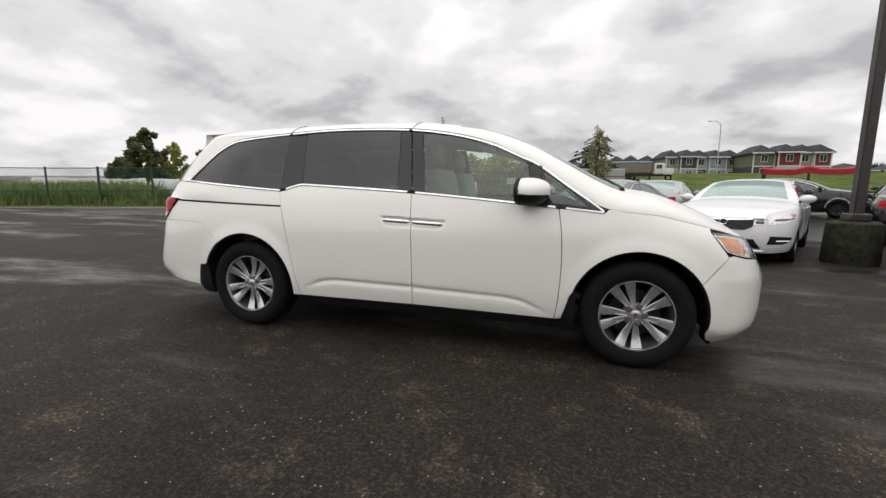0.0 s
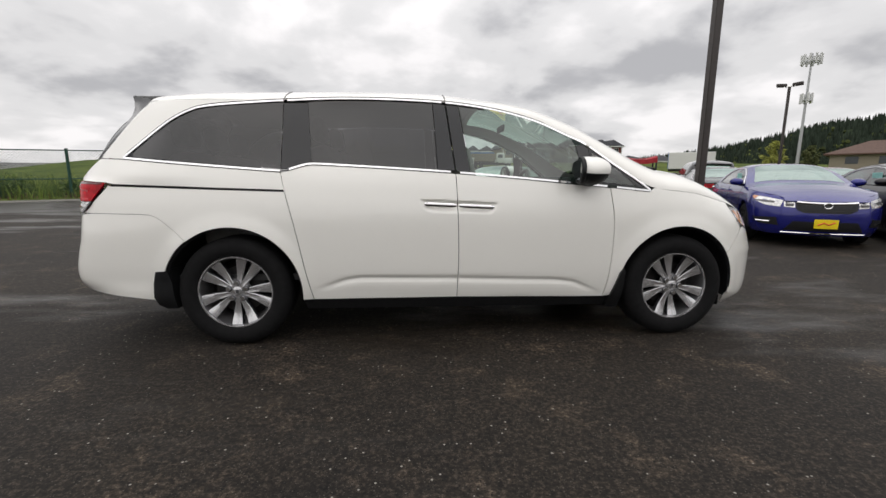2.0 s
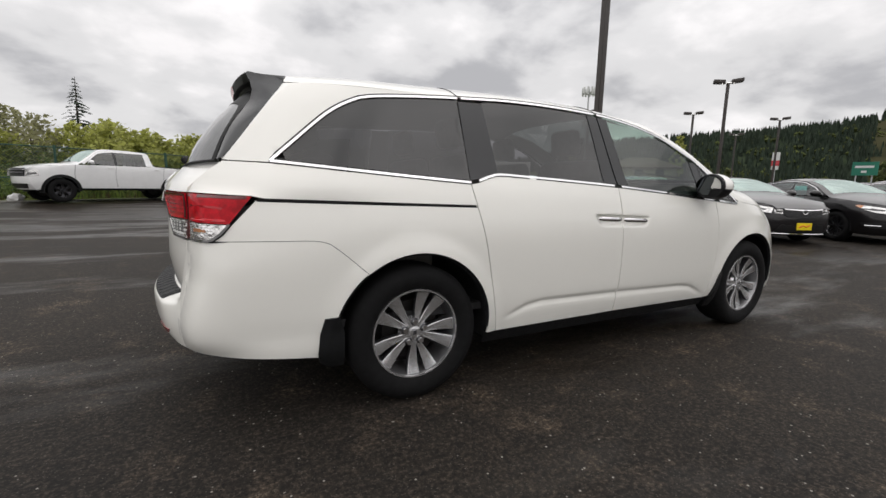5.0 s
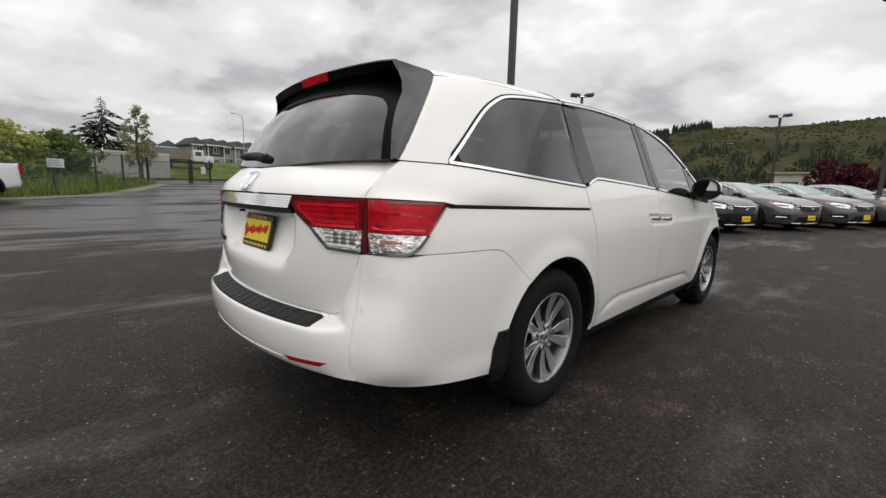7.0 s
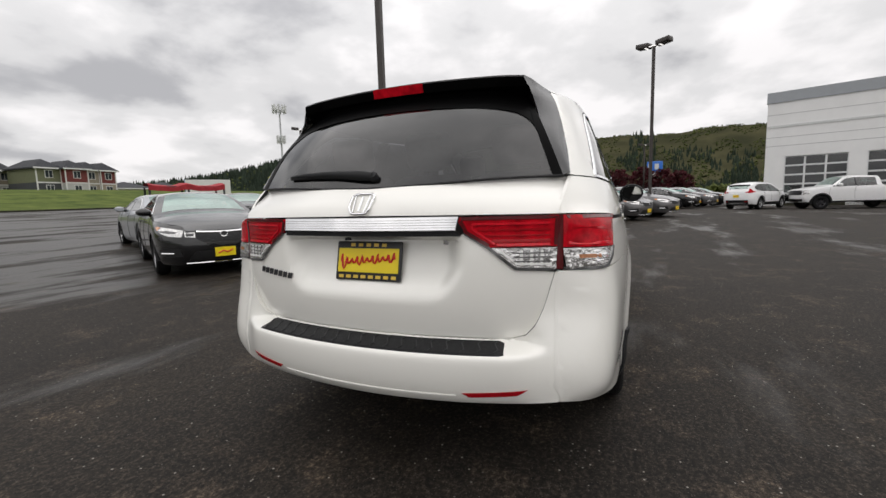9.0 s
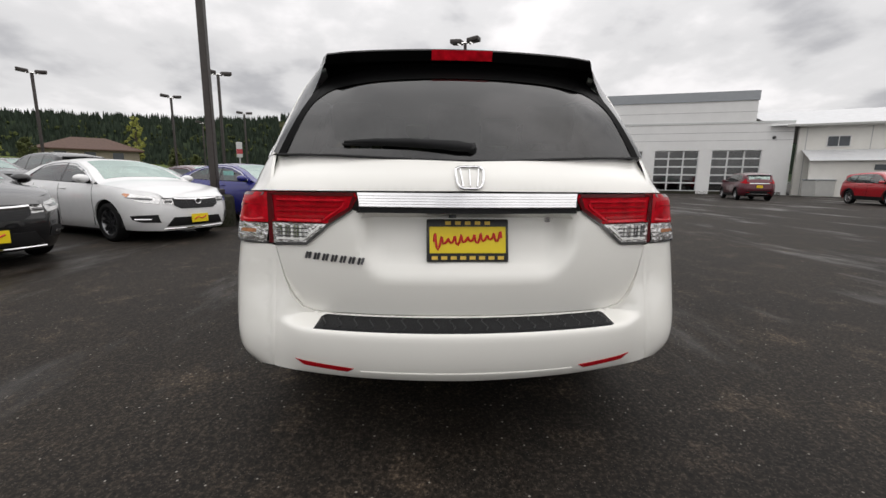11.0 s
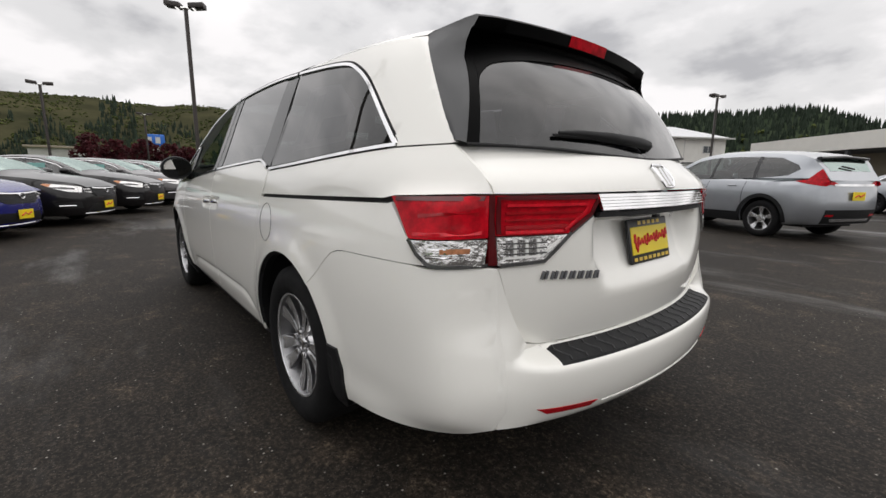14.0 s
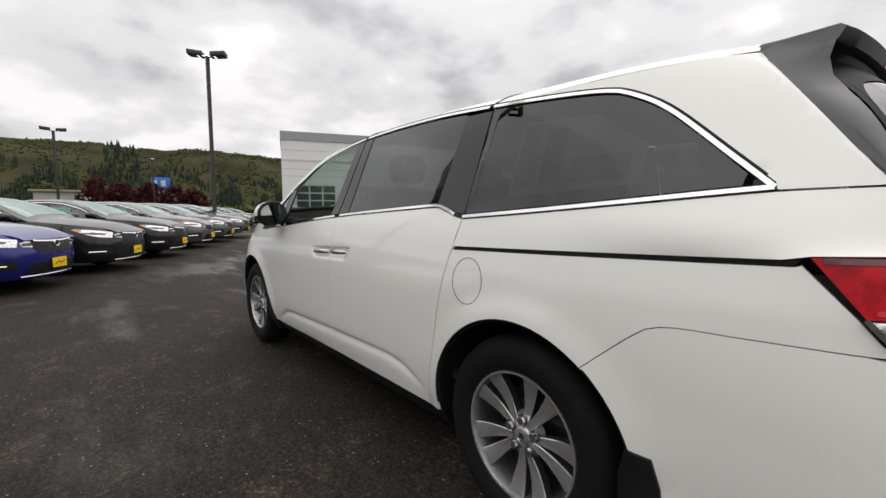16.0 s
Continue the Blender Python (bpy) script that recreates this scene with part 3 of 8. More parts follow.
    panel("door_pillar", line((-0.121, 1.594), (-0.062, 1.150), (0.036, 1.143), (-0.035, 1.587)), PILLAR, "gloss black door pillar", parent=door, gap=0.003)
    if s < 0:  # the driver's window is wound down
        panel("door_window", line((-0.033, 1.583), (0.037, 1.145)) + low(cut(BELT, 0.76, 0.04), -0.008)[::-1] + line((0.787, 1.082), (0.787, 1.19), (0.762, 1.325)) + low(cut(HEAD, -0.03, 0.74), 0.016)[::-1], CLEAR, "lightly tinted clear glass", out=-0.003, gap=0.001, depth=0, parent=door)
    panel("mirror_sail", line((0.764, 1.330), (0.789, 1.19), (0.789, 1.083), (0.915, 1.073), (0.862, 1.18), (0.850, 1.310), (0.812, 1.335)), PILLAR, "black corner plate", parent=door, gap=0.001)
    panel("corner_window", line((0.872, 1.285), (0.885, 1.16), (0.935, 1.085), (1.165, 1.060), (1.03, 1.175)), CLEAR, "small corner glass", out=-0.001, gap=0, depth=0)
    for nm, pl in (("corner_frame", [(0.853, 1.312), (0.865, 1.18), (0.918, 1.075), (0.935, 1.085), (0.885, 1.16), (0.872, 1.285)]),
                   ("corner_frame", [(0.918, 1.075), (1.225, 1.045), (1.165, 1.060), (0.935, 1.085)]),
                   ("corner_frame", [(0.853, 1.312), (0.872, 1.285), (1.03, 1.175), (1.165, 1.060), (1.225, 1.045), (1.04, 1.186)])):
        panel(nm, pl, PILLAR, gap=0)
    for nm, path, mat in (("roof_moulding", cut(HEAD, -1.186, -0.126), CHROME), ("roof_moulding", cut(HEAD, -0.122, 0.845), CHROME), ("roof_moulding", cut(HEAD, 0.85, 1.262), CHROME), ("quarter_moulding", head_q, CHROME),
                          ("belt_moulding", cut(BELT, 1.262, 0.985), CHROME), ("belt_moulding", cut(BELT, 0.978, -0.062), CHROME), ("belt_moulding", cut(BELT, -0.068, -1.182), CHROME), ("belt_moulding", BELT_Q, CHROME)):
        panel(nm, ribbon(path, 0.0115), mat, "bright chrome moulding", cell=0.02, gap=0, depth=0.01, out=0.006)
    panel("roof_seal", ribbon(cut(HEAD, -2.15, 1.2), 0.005, 0.0102), GAP, gap=0, depth=0.004, out=0.001)
    # sill, flaps, wheel housings
    panel("sill", line((-1.075, 0.300), (1.06, 0.288), (1.045, 0.215), (-1.06, 0.222)), TRIM, "black sill panel", gap=0.002, out=-0.012)
    outline = [(-1.900, 0.512), (-1.968, 0.506), (-1.990, 0.43), (-1.999, 0.335), (-1.985, 0.282), (-1.945, 0.252), (-1.875, 0.252), (-1.878, 0.43)]
    flap = grid([[(x, s * y_(x, z), z) for x, z in outline + outline[:1]] for y_ in (lambda x, z: 0.72, lambda x, z: flank(x, z) - 0.006, lambda x, z: flank(x, z) + 0.003)])
    panel("flap_face", line(*outline, outline[0])[:-1], TRIM, parent=part("mud_flap", face_out(flap, (0, s, 0)), TRIM, van, "black rear mud flap"), gap=0, depth=0.03, out=0.010)
    outline = [(1.098, 0.505), (1.072, 0.470), (1.028, 0.310), (1.016, 0.235), (1.026, 0.205), (1.105, 0.205), (1.112, 0.360), (1.112, 0.470)]
    flap = grid([[(x, s * y_(x, z), z) for x, z in outline + outline[:1]] for y_ in (lambda x, z: 0.72, lambda x, z: flank(x, z) - 0.004, lambda x, z: flank(x, z) + 0.006)])
    panel("flap_face", line(*outline, outline[0])[:-1], TRIM, parent=part("mud_flap", face_out(flap, (0, s, 0)), TRIM, van, "black front mud flap"), gap=0, depth=0.035, out=0.020)
    for hx in (HUB_F, HUB_R):
        rows = [[(hx + 0.452 * math.cos(a), s * y, HUB_Z + 0.452 * math.sin(a)) for a in (radians(-12 + 204 * k / 24) for k in range(25)) for y in [min(y0, flank(hx + 0.452 * math.cos(a), HUB_Z + 0.452 * math.sin(a)) - 0.011)]] for y0 in (0.45, 0.70, 1.2)]
        rows.insert(0, [(hx + 0.452 * math.cos(a) * 0.05, s * 0.449, HUB_Z - 0.08 + 0.05 * math.sin(a)) for a in (radians(-12 + 204 * k / 24) for k in range(25))])
        part("wheel_housing", grid(rows), GAP, van)
        panel("arch_lip", ribbon(arc(HUB_F if hx > 0 else HUB_R, HUB_Z, ARCH - 0.004, -2, 178, 40), 0.012), TRIM, gap=0, depth=0.03, out=-0.004)
    # a dark lining behind the gaps
    rows = []
    for k in range(46):
        x = -2.42 + k * 0.104
        col = []
        for j in range(12):
            z = 0.26 + 0.078 * j
            zz = max(z, 0.42) if x < -1.9 or x > 1.9 else z
            for hx in (HUB_F, HUB_R):
                if abs(x - hx) < 0.52:
                    zz = max(zz, HUB_Z + math.sqrt(max(0, 0.52 ** 2 - (x - hx) ** 2)))
            zz = min(zz, 1.12 if x > -2.1 else 1.02)
            if x > 1.05:
                zz = min(zz, table(x, ROOF_EDGE) - 0.07)
            col.append((x, s * (flank(x, zz) - 0.045), zz))
        rows.append(col)
    part("door_lining", grid(rows), DASH, van, "dark inner door lining")

    # handles
    for x0, x1, owner in ((-0.272, -0.066, slider), (-0.046, 0.185, door)):
        pts = [(x0 + (x1 - x0) * k / 8, s * (flank(0, 0.80) - 0.012 + 0.012 * math.sin(math.pi * k / 8)), 0.937 - 0.045 * (x0 + (x1 - x0) * k / 8 + 0.27)) for k in range(9)]
        hb = tube(pts, [0.008] + [0.0135] * 7 + [0.008], 10, 0.55)
        part("door_handle", hb, CHROME, owner, "chrome pull handle")
        k = 1 if owner is door else -1
        xe = x1 if owner is door else x0
        part("handle_grip", tube([(xe - k * 0.062, s * (flank(0, 0.8) - 0.006), 0.937 - 0.045 * (xe - k * 0.06 + 0.27)), (xe - k * 0.012, s * (flank(0, 0.8) - 0.010), 0.937 - 0.045 * (xe + 0.27))], [0.010, 0.012], 8, 0.5), TRIM, owner, "dark grip recess")
    if s > 0:
        fuel = [(-1.265 + 0.080 * math.cos(a), 0.897 + 0.088 * math.sin(a)) for a in (2 * math.pi * k / 40 for k in range(41))]
        part("fuel_door_gap", tube([on(x, z, 0.0005) for x, z in fuel], 0.0013, 6, caps=False), GAP, quarter, "round fuel door outline")

    # door mirror: a shell with a lid, foot and glass
    mc = Vector((0.80, s * 1.062, 1.152))
    shell = bmesh.new()
    bmesh.ops.create_uvsphere(shell, u_segments=28, v_segments=18, radius=1)
    for v in shell.verts:
        c = v.co.copy()
        back_cut = -0.55
        x = max(c.x, back_cut)
        v.co = Vector((x * 0.130 * (1 + 0.12 * c.z) - 0.006, c.y * 0.112, max(c.z, -0.22) * 0.082 + 0.010 * (c.x < 0) * abs(c.x) + (0.012 if c.z > 0 else 0) * (1 - abs(c.y))))
        v.co.x += -0.03 * s * c.y * 0.6
        v.co += mc
    mirror = part("door_mirror", face_out(shell, (1, s * 0.1, 0)), PEARL, van, "white door mirror with a black lower half")
    lower = bmesh.new()
    bmesh.ops.create_uvsphere(lower, u_segments=28, v_segments=18, radius=1)
    for v in lower.verts:
        c = v.co.copy()
        v.co = Vector((max(c.x, -0.56) * 0.126 * (1 + 0.12 * c.z) - 0.006 - 0.03 * s * c.y * 0.6, c.y * 0.109, min(c.z, -0.20) * 0.090)) + mc
    part("mirror_base", lower, TRIM, mirror, "black lower shell")
    gl = bmesh.new()
    bmesh.ops.create_circle(gl, cap_ends=True, segments=28, radius=1)
    for v in gl.verts:
        c = v.co.copy()
        v.co = mc + Vector((-0.080 + 0.014 * s * c.x - 0.014 * c.y, c.x * 0.093, c.y * 0.068 + 0.004))
    # the dark base colour stands in for the ground mirrored in the glass
    part("mirror_glass", gl, material("mirror_dark_reflection", (0.09, 0.10, 0.105), 0.03, metal=1.0), mirror, "mirror glass coloured for the dark ground it reflects", smooth=False)
    rows = []
    for rx_, wy, wz in ((-0.060, 0.105, 0.082), (-0.066, 0.112, 0.090), (-0.086, 0.107, 0.085), (-0.088, 0.093, 0.070)):
        rows.append([tuple(mc + Vector((rx_ - 0.018 * s * math.cos(a), wy * math.cos(a), wz * math.sin(a) + 0.004))) for a in (2 * math.pi * k / 28 for k in range(29))])
    part("mirror_bezel", face_out(grid(rows), (-1, 0, 0)), TRIM, mirror, "black mirror rim")
    part("mirror_foot", tube([mc + Vector((0.02, -s * 0.09, -0.05)), (0.84, s * 0.925, 1.085)], [0.035, 0.04], 10, 0.7), TRIM, mirror, "black mirror foot")

# bonnet, windscreen, roof
Q = [math.sin(math.pi / 2 * k / 16) for k in range(-16, 17)]


def cap(x0, x1, qs, nx):
    bm = grid([[over(x0 + (x1 - x0) * k / nx, q) for q in qs] for k in range(nx + 1)])
    return face_out(bm, (0, 0, 1))


def rear_roof_side(s):
    """The white flank between the quarter window and the roof, down to the shoulder."""
    line_q = [q for q in HEAD if q[0] <= -1.186]
    up_ = [(x, z + 0.012) for x, z in line_q]
    poly = up_ + line((-1.19, 1.606), (-1.4, 1.600), (-2.0, 1.596)) + [(hermite(z, REAR_X), z) for z in (1.59, 1.5, 1.4, 1.3, 1.217)] + line((-2.353, 1.2155), (-2.17, 1.2095))
    return face_out(sheet(poly, lambda a, b: (a, s * flank(a, b), b), 0.03, 0.0, 0.01, lambda co: (0, -s, 0)), (0, s, 0))


roof_rows = []
for k in range(43):
    x1 = 0.22 - (0.22 + 2.042) * k / 42
    roof_rows.append([over(x1 - 0.03 * (k / 42) ** 4 * q ** 4, q) for q in Q])
roof_bm = face_out(grid(roof_rows), (0, 0, 1))
roof = part("roof", join(roof_bm, rear_roof_side(-1), rear_roof_side(1)), PEARL, van, angle=50)
for xs in (-1.187, -0.125):
    for s in (-1, 1):
        path = [Vector(over(xs - 0.0 * k, s * (1 - 0.045 * k))) for k in range(1, 8)]
        path = [Vector((xs, s * flank(xs, 1.612), 1.612))] + path
        part("roof_seam", tube([p + Vector((0, s * 0.0005, 0.0005)) for p in path], 0.0028, 6), GAP, roof)
part("windscreen_pillar", cap(1.38, 0.22, [q for q in Q if q >= 0.83], 20), PEARL, van, "white windscreen pillar")
part("windscreen_pillar", cap(1.38, 0.22, [q for q in Q if q <= -0.83], 20), PEARL, van, "white windscreen pillar")
part("windscreen", cap(1.38, 0.22, [q for q in Q if abs(q) <= 0.86], 20), CLEAR, van, "clear windscreen")
part("bonnet", cap(2.20, 1.38, Q, 20), PEARL, van)
part("cowl", tube([(1.385, y, over(1.385, y / 0.95)[2] + 0.004) for y in (-0.78, -0.5, -0.2, 0.1, 0.4, 0.78)], 0.016, 8), TRIM, van, "black cowl and wiper base")
part("front_wiper", tube([(1.40, -0.66, 1.185), (1.34, -0.35, 1.245), (1.27, -0.05, 1.285)], [0.012, 0.009, 0.007], 6), TRIM, van, "black windscreen wiper")
nose = []
for k in range(15):
    z = 0.20 + 0.046 * k
    xf = hermite(z, NOSE_X)
    w = flank(xf - 0.002, z)
    nose.append([(xf - 0.004 + 0.15 * (1 - (j / 10) ** 2) * (1 - 0.4 * smooth01((z - 0.6) / 0.3)), w * j / 10, z) for j in range(-10, 11)])
part("nose", face_out(grid(nose), (1, 0, 0)), PEARL, van, "white front fascia")
part("headliner", face_out(grid([[tuple(Vector(over(0.15 - 0.14 * k, q * 0.96)) - Vector((0, 0, 0.04))) for q in Q[::2]] for k in range(16)]), (0, 0, -1)), LINER, van, "pale fabric headliner")
part("underbody", join(box(-1.02, -0.84, 0.215, 1.02, 0.84, 0.30, 0.02), box(-2.45, -0.62, 0.385, 2.2, 0.62, 0.42, 0.01)), GAP, van, "dark underbody")
part("cabin_floor", box(-2.3, -0.88, 0.42, 1.25, 0.88, 0.46), DASH, van, "dark carpet floor")


# ---------------------------------------------------------------- tailgate and rear end
def back_panel(name, poly, mat, fn, label="", parent=van, cell=0.03, gap=0.002, depth=0.012, out=0.0, extra=(), cell_y=None):
    bm = sheet(poly, lambda a, b: (fn(a, b) - out, a, b), cell, gap, depth, lambda co: (1, 0, 0), extra, cell_y)
    return part(name, face_out(bm, (-1, 0, 0)), mat, parent, label)


edge = spline([(0.50, 0.606), (0.585, 0.608), (0.635, 0.622), (0.668, 0.66), (0.70, 0.73), (0.737, 0.862)])
lamp_low = line((0.737, 0.866), (0.615, 0.872), (0.525, 0.945), (0.428, 1.008), (0.410, 1.004))
half = line((0.0, 0.606), (0.50, 0.606)) + edge + lamp_low[1:] + line((0.41, 0.998), (0.0, 0.994))
half = tidy(half)
poly = half[:-1] + [(0.0, 0.994)] + [(-y, z) for y, z in half[1:-1][::-1]]
tailgate = back_panel("tailgate", poly, PEARL, tail, cell=0.025)
half = line((0.0, 1.076), (0.41, 1.074), (0.752, 1.071)) + [(0.752 + 0.016 * k / 6, 1.071 + 0.142 * k / 6) for k in range(1, 7)] + spline([(0.765, 1.208), (0.6, 1.208), (0.35, 1.198), (0.0, 1.186)])[1:]
poly = half[:-1] + [(0.0, 1.186)] + [(-y, z) for y, z in half[1:-1][::-1]]
back_panel("tailgate_top", poly, PEARL, tail, parent=tailgate)
# bright bar with its ribs, and a black strip that paints the shadow under it
bar = back_panel("garnish", line((-0.408, 1.072), (0.408, 1.072), (0.398, 1.018), (-0.398, 1.018)), CHROME, lambda a, b: hermite(1.066, TAIL_C) + tail_drop(a, 1.0) + 0.010 - 0.014 * (1.072 - b) / 0.054, "chrome bar with fine ribs", out=0.012)
for k in range(5):
    z = 1.060 - 0.0095 * k
    part("rib", tube([(hermite(1.066, TAIL_C) + tail_drop(y, 1.0) - 0.0025 - 0.014 * (1.072 - z) / 0.054, y, z) for y in (x * 0.04 for x in range(-10, 11))], 0.0014, 6), CHROME, bar)
back_panel("garnish_shadow", line((-0.398, 1.016), (0.398, 1.016), (0.408, 0.996), (-0.408, 0.996)), TRIM, lambda a, b: hermite(1.066, TAIL_C) + tail_drop(a, 1.0) + 0.006, "black strip painted as the bar's shadow", out=0.012)
part("camera_lens", lathe([(0.0, 0.012), (0.012, 0.010), (0.014, 0.0)], 16, "z"), TRIM, bar).matrix_local = pose(-2.632, 0.062, 0.982)
for s in (-1, 1):
    lens = back_panel("tail_lamp", [(s * y, z) for y, z in line((0.750, 1.069), (0.413, 1.069), (0.405, 1.050), (0.428, 1.008), (0.512, 0.955), (0.745, 0.955))], RED_LENS, tail, "red and clear tail lamp", parent=tailgate, gap=0.001, out=0.006)
    back_panel("clear_lens", [(s * y, z) for y, z in line((0.745, 0.953), (0.515, 0.953), (0.605, 0.878), (0.742, 0.872))], CLEAR_LENS, tail, "clear reflector lens", parent=lens, gap=0.001, out=0.006)
    back_panel("lamp_gap", [(s * y, z) for y, z in line((0.764, 1.069), (0.749, 1.069), (0.741, 0.872), (0.764, 0.872))], RED_FRAME, tail, "dark joint between the lamps", parent=lens, gap=0, out=0.002)
    for nm, path, wide, mt in (("dark_band", [(0.740, 0.962), (0.744, 1.062), (0.417, 1.062)], 0.012, RED_FRAME), ("dark_band", [(0.415, 1.055), (0.434, 1.012), (0.514, 0.962)], 0.013, RED_FRAME),
                               ("dark_band", [(0.722, 1.019), (0.475, 1.019)], 0.007, RED_DEEP), ("dark_band", [(0.722, 0.999), (0.50, 0.999)], 0.005, RED_DEEP), ("dark_band", [(0.722, 0.979), (0.53, 0.979)], 0.010, RED_DEEP),
                               ("light_guide", [(0.72, 1.041), (0.455, 1.041)], 0.008, RED_GUIDE), ("light_guide", [(0.455, 1.034), (0.460, 1.020), (0.535, 0.968)], 0.007, RED_GUIDE), ("light_guide", [(0.722, 0.965), (0.542, 0.965)], 0.009, RED_GUIDE)):
        back_panel(nm, [(s * y, z) for y, z in ribbon(line(*path), wide)], mt, tail, parent=lens, gap=0, depth=0.003, out=0.010 if mt is not RED_GUIDE else 0.011)
    back_panel("lens_rim", [(s * y, z) for y, z in ribbon(line((0.733, 0.873), (0.605, 0.878), (0.512, 0.955), (0.428, 1.008)), 0.011)], SMOKE, tail, parent=lens, gap=0, out=0.009)
    for k in range(9):
        y, h = 0.626 + 0.0115 * k, 0.003 if k % 3 else 0.0045
        back_panel("flute", [(s * (y - h), 0.944), (s * (y + h), 0.944), (s * (y + h), 0.889), (s * (y - h), 0.889)], CHROME if k % 3 else SHINY_WHITE, tail, parent=lens, gap=0, depth=0.003, out=0.010)
    back_panel("flute", [(s * y, z) for y, z in ribbon(line((0.728, 0.893), (0.612, 0.895), (0.553, 0.942)), 0.007)], SHINY_WHITE, tail, parent=lens, gap=0, depth=0.003, out=0.011)
    for k in range(3):
        z = 0.934 - 0.015 * k
        back_panel("reflector_rib", [(s * y, q) for y, q in ribbon(line((0.728, z), (0.60, z)), 0.004)], SMOKE, tail, parent=lens, gap=0, depth=0.003, out=0.0115)
# badges as plain raised shapes
logo_z = 1.126
pts = []
for y, z in spline([(0.050, 0.030), (0.046, -0.020), (0.036, -0.036), (0.0, -0.039), (-0.036, -0.036), (-0.046, -0.020), (-0.050, 0.030), (-0.036, 0.038), (0.036, 0.038)], 0.01, True):
    pts.append((tail(y, logo_z + z) - 0.008, y, logo_z + z))
emblem = part("emblem", tube(pts + [pts[0]], 0.0048, 8, caps=False), CHROME, tailgate, "chrome framed emblem")
for y0, y1, z0, z1 in ((0.034, 0.026, 0.030, -0.032), (-0.034, -0.026, 0.030, -0.032), (0.0, 0.0, 0.028, -0.030)):
    part("emblem_bar", tube([(tail(y0, logo_z + z0) - 0.010, y0, logo_z + z0), (tail(y1, logo_z + z1) - 0.010, y1, logo_z + z1)], 0.0048, 6, 0.8), CHROME, emblem)
name_badge = part("name_badge", box(tail(0.5, 0.83) - 0.001, 0.625, 0.8225, tail(0.5, 0.83) + 0.0, 0.624, 0.823), CHROME, tailgate, "row of chrome letter bars")
for k in range(7):
    y = 0.610 - 0.0335 * k
    zc = 0.835 - 0.0027 * k
    for d in (0.0, 0.013):
        bar_ = [(y - 0.005 - d + 0.004, zc - 0.012), (y - 0.005 - d - 0.004, zc + 0.012)]
        part("letter_bar", tube([(tail(a, b) - 0.004, a, b) for a, b in bar_], 0.0048, 6), ALLOY_DARK, name_badge)
for k in range(2):
    part("small_badge", box(tail(0.33, 0.965) - 0.005, -0.31 - 0.027 * k, 0.956, tail(0.33, 0.965) + 0.003, -0.333 - 0.027 * k, 0.975, 0.002), ALLOY_DARK if k else CHROME, tailgate, "small dark badge")


def dealer_plate(parent, x, y, z, turn, w=0.31, h=0.162, lean=0):
    """A yellow dealer plate in a black frame with printed bars; it faces back along -x before the turn."""
    m = pose(x, y, z, 0, lean, turn)

    def add(name, bm, mat, par, label=""):
        bmesh.ops.transform(bm, matrix=m, verts=bm.verts)
        return part(name, bm, mat, par, label)
    fr = add("plate_frame", box(-0.010, -w / 2, -h / 2, 0.004, w / 2, h / 2, 0.006, 2), PLATE_BLACK, parent, "black frame with a yellow dealer plate")
    add("plate", box(-0.0125, -w * 0.465, -h * 0.30, -0.008, w * 0.465, h * 0.32, 0.002), YELLOW, fr, "yellow dealer plate")
    # a slanting red scrawl, and bars in place of the frame's words
    sx = [(-0.014, 0.42 * w - 0.84 * w * (k / 70 + 0.012 * math.sin(k * 0.95 + 1.2)), -0.03 * h + 0.13 * h * k / 70 + h * (0.20 if k < 7 else 0.085 + 0.04 * math.sin(k * 0.31)) * math.sin(k * 0.95)) for k in range(71)]
    add("script", tube([(a, b, c) for a, b, c in sx], 0.0046 * w / 0.31, 5), PLATE_RED, fr, "red scrawl")
    for j, zz, n, bw in ((0, 0.405, 5, 0.026), (1, -0.405, 8, 0.028)):
        for k in range(n):
            yy = (0.5 - (k + 0.5) / n) * w * (0.60 if j == 0 else 0.92)
            add("print_bar", box(-0.0118, yy - bw * 0.4, zz * h - 0.0065, -0.0095, yy + bw * 0.4, zz * h + 0.0065), GOLD, fr)
    return fr


dealer_plate(tailgate, -2.583, 0.0, 0.891, 0, lean=12)

# bumper: the middle, its step pad and reflectors
half = line((0.0, 0.366), (0.40, 0.374)) + spline([(0.40, 0.374), (0.60, 0.380), (0.756, 0.385)]) + [(0.756, z) for z in (0.42, 0.5, 0.58, 0.66, 0.74, 0.80, 0.858)] + edge[::-1] + line((0.5, 0.604), (0.0, 0.604))
half = tidy(half)
poly = half[:-1] + [(0.0, 0.604)] + [(-y, z) for y, z in half[1:-1][::-1]]


STEP_NET = [(y * 0.03, z) for y in range(-24, 25) for z in (0.374, 0.384, 0.396, 0.535, 0.547, 0.556, 0.564, 0.570, 0.574, 0.579, 0.584, 0.589, 0.594)]
bumper = back_panel("rear_bumper", poly, PEARL, bumper_x, cell=0.03, gap=0.0003, depth=0.05, extra=STEP_NET)
under = [[(bumper_x(y * 0.05, 0.366 + 0.0003 * abs(y)) + d, y * 0.05, 0.368 + 0.019 * (abs(y) / 15) ** 2 + 0.03 * (d > 0.1)) for y in range(-13, 14)] for d in (0.002, 0.03, 0.25)]
part("bumper_underside", grid(under), TRIM, bumper, "dark underside")
PAD_Z = (0.5965, 0.5945, 0.591, 0.587, 0.583, 0.579, 0.5755, 0.572, 0.5695)
pad_rows = []
for k in range(-24, 25):
    row = []
    for m, z in enumerate(PAD_Z):
        y = (0.565 + 0.02 * m / 8) * k / 24
        row.append((bumper_x(y, z) - 0.002, y, z + (0.006 if 0 < m < 8 and abs(k) < 24 else -0.004)))
    pad_rows.append(row)
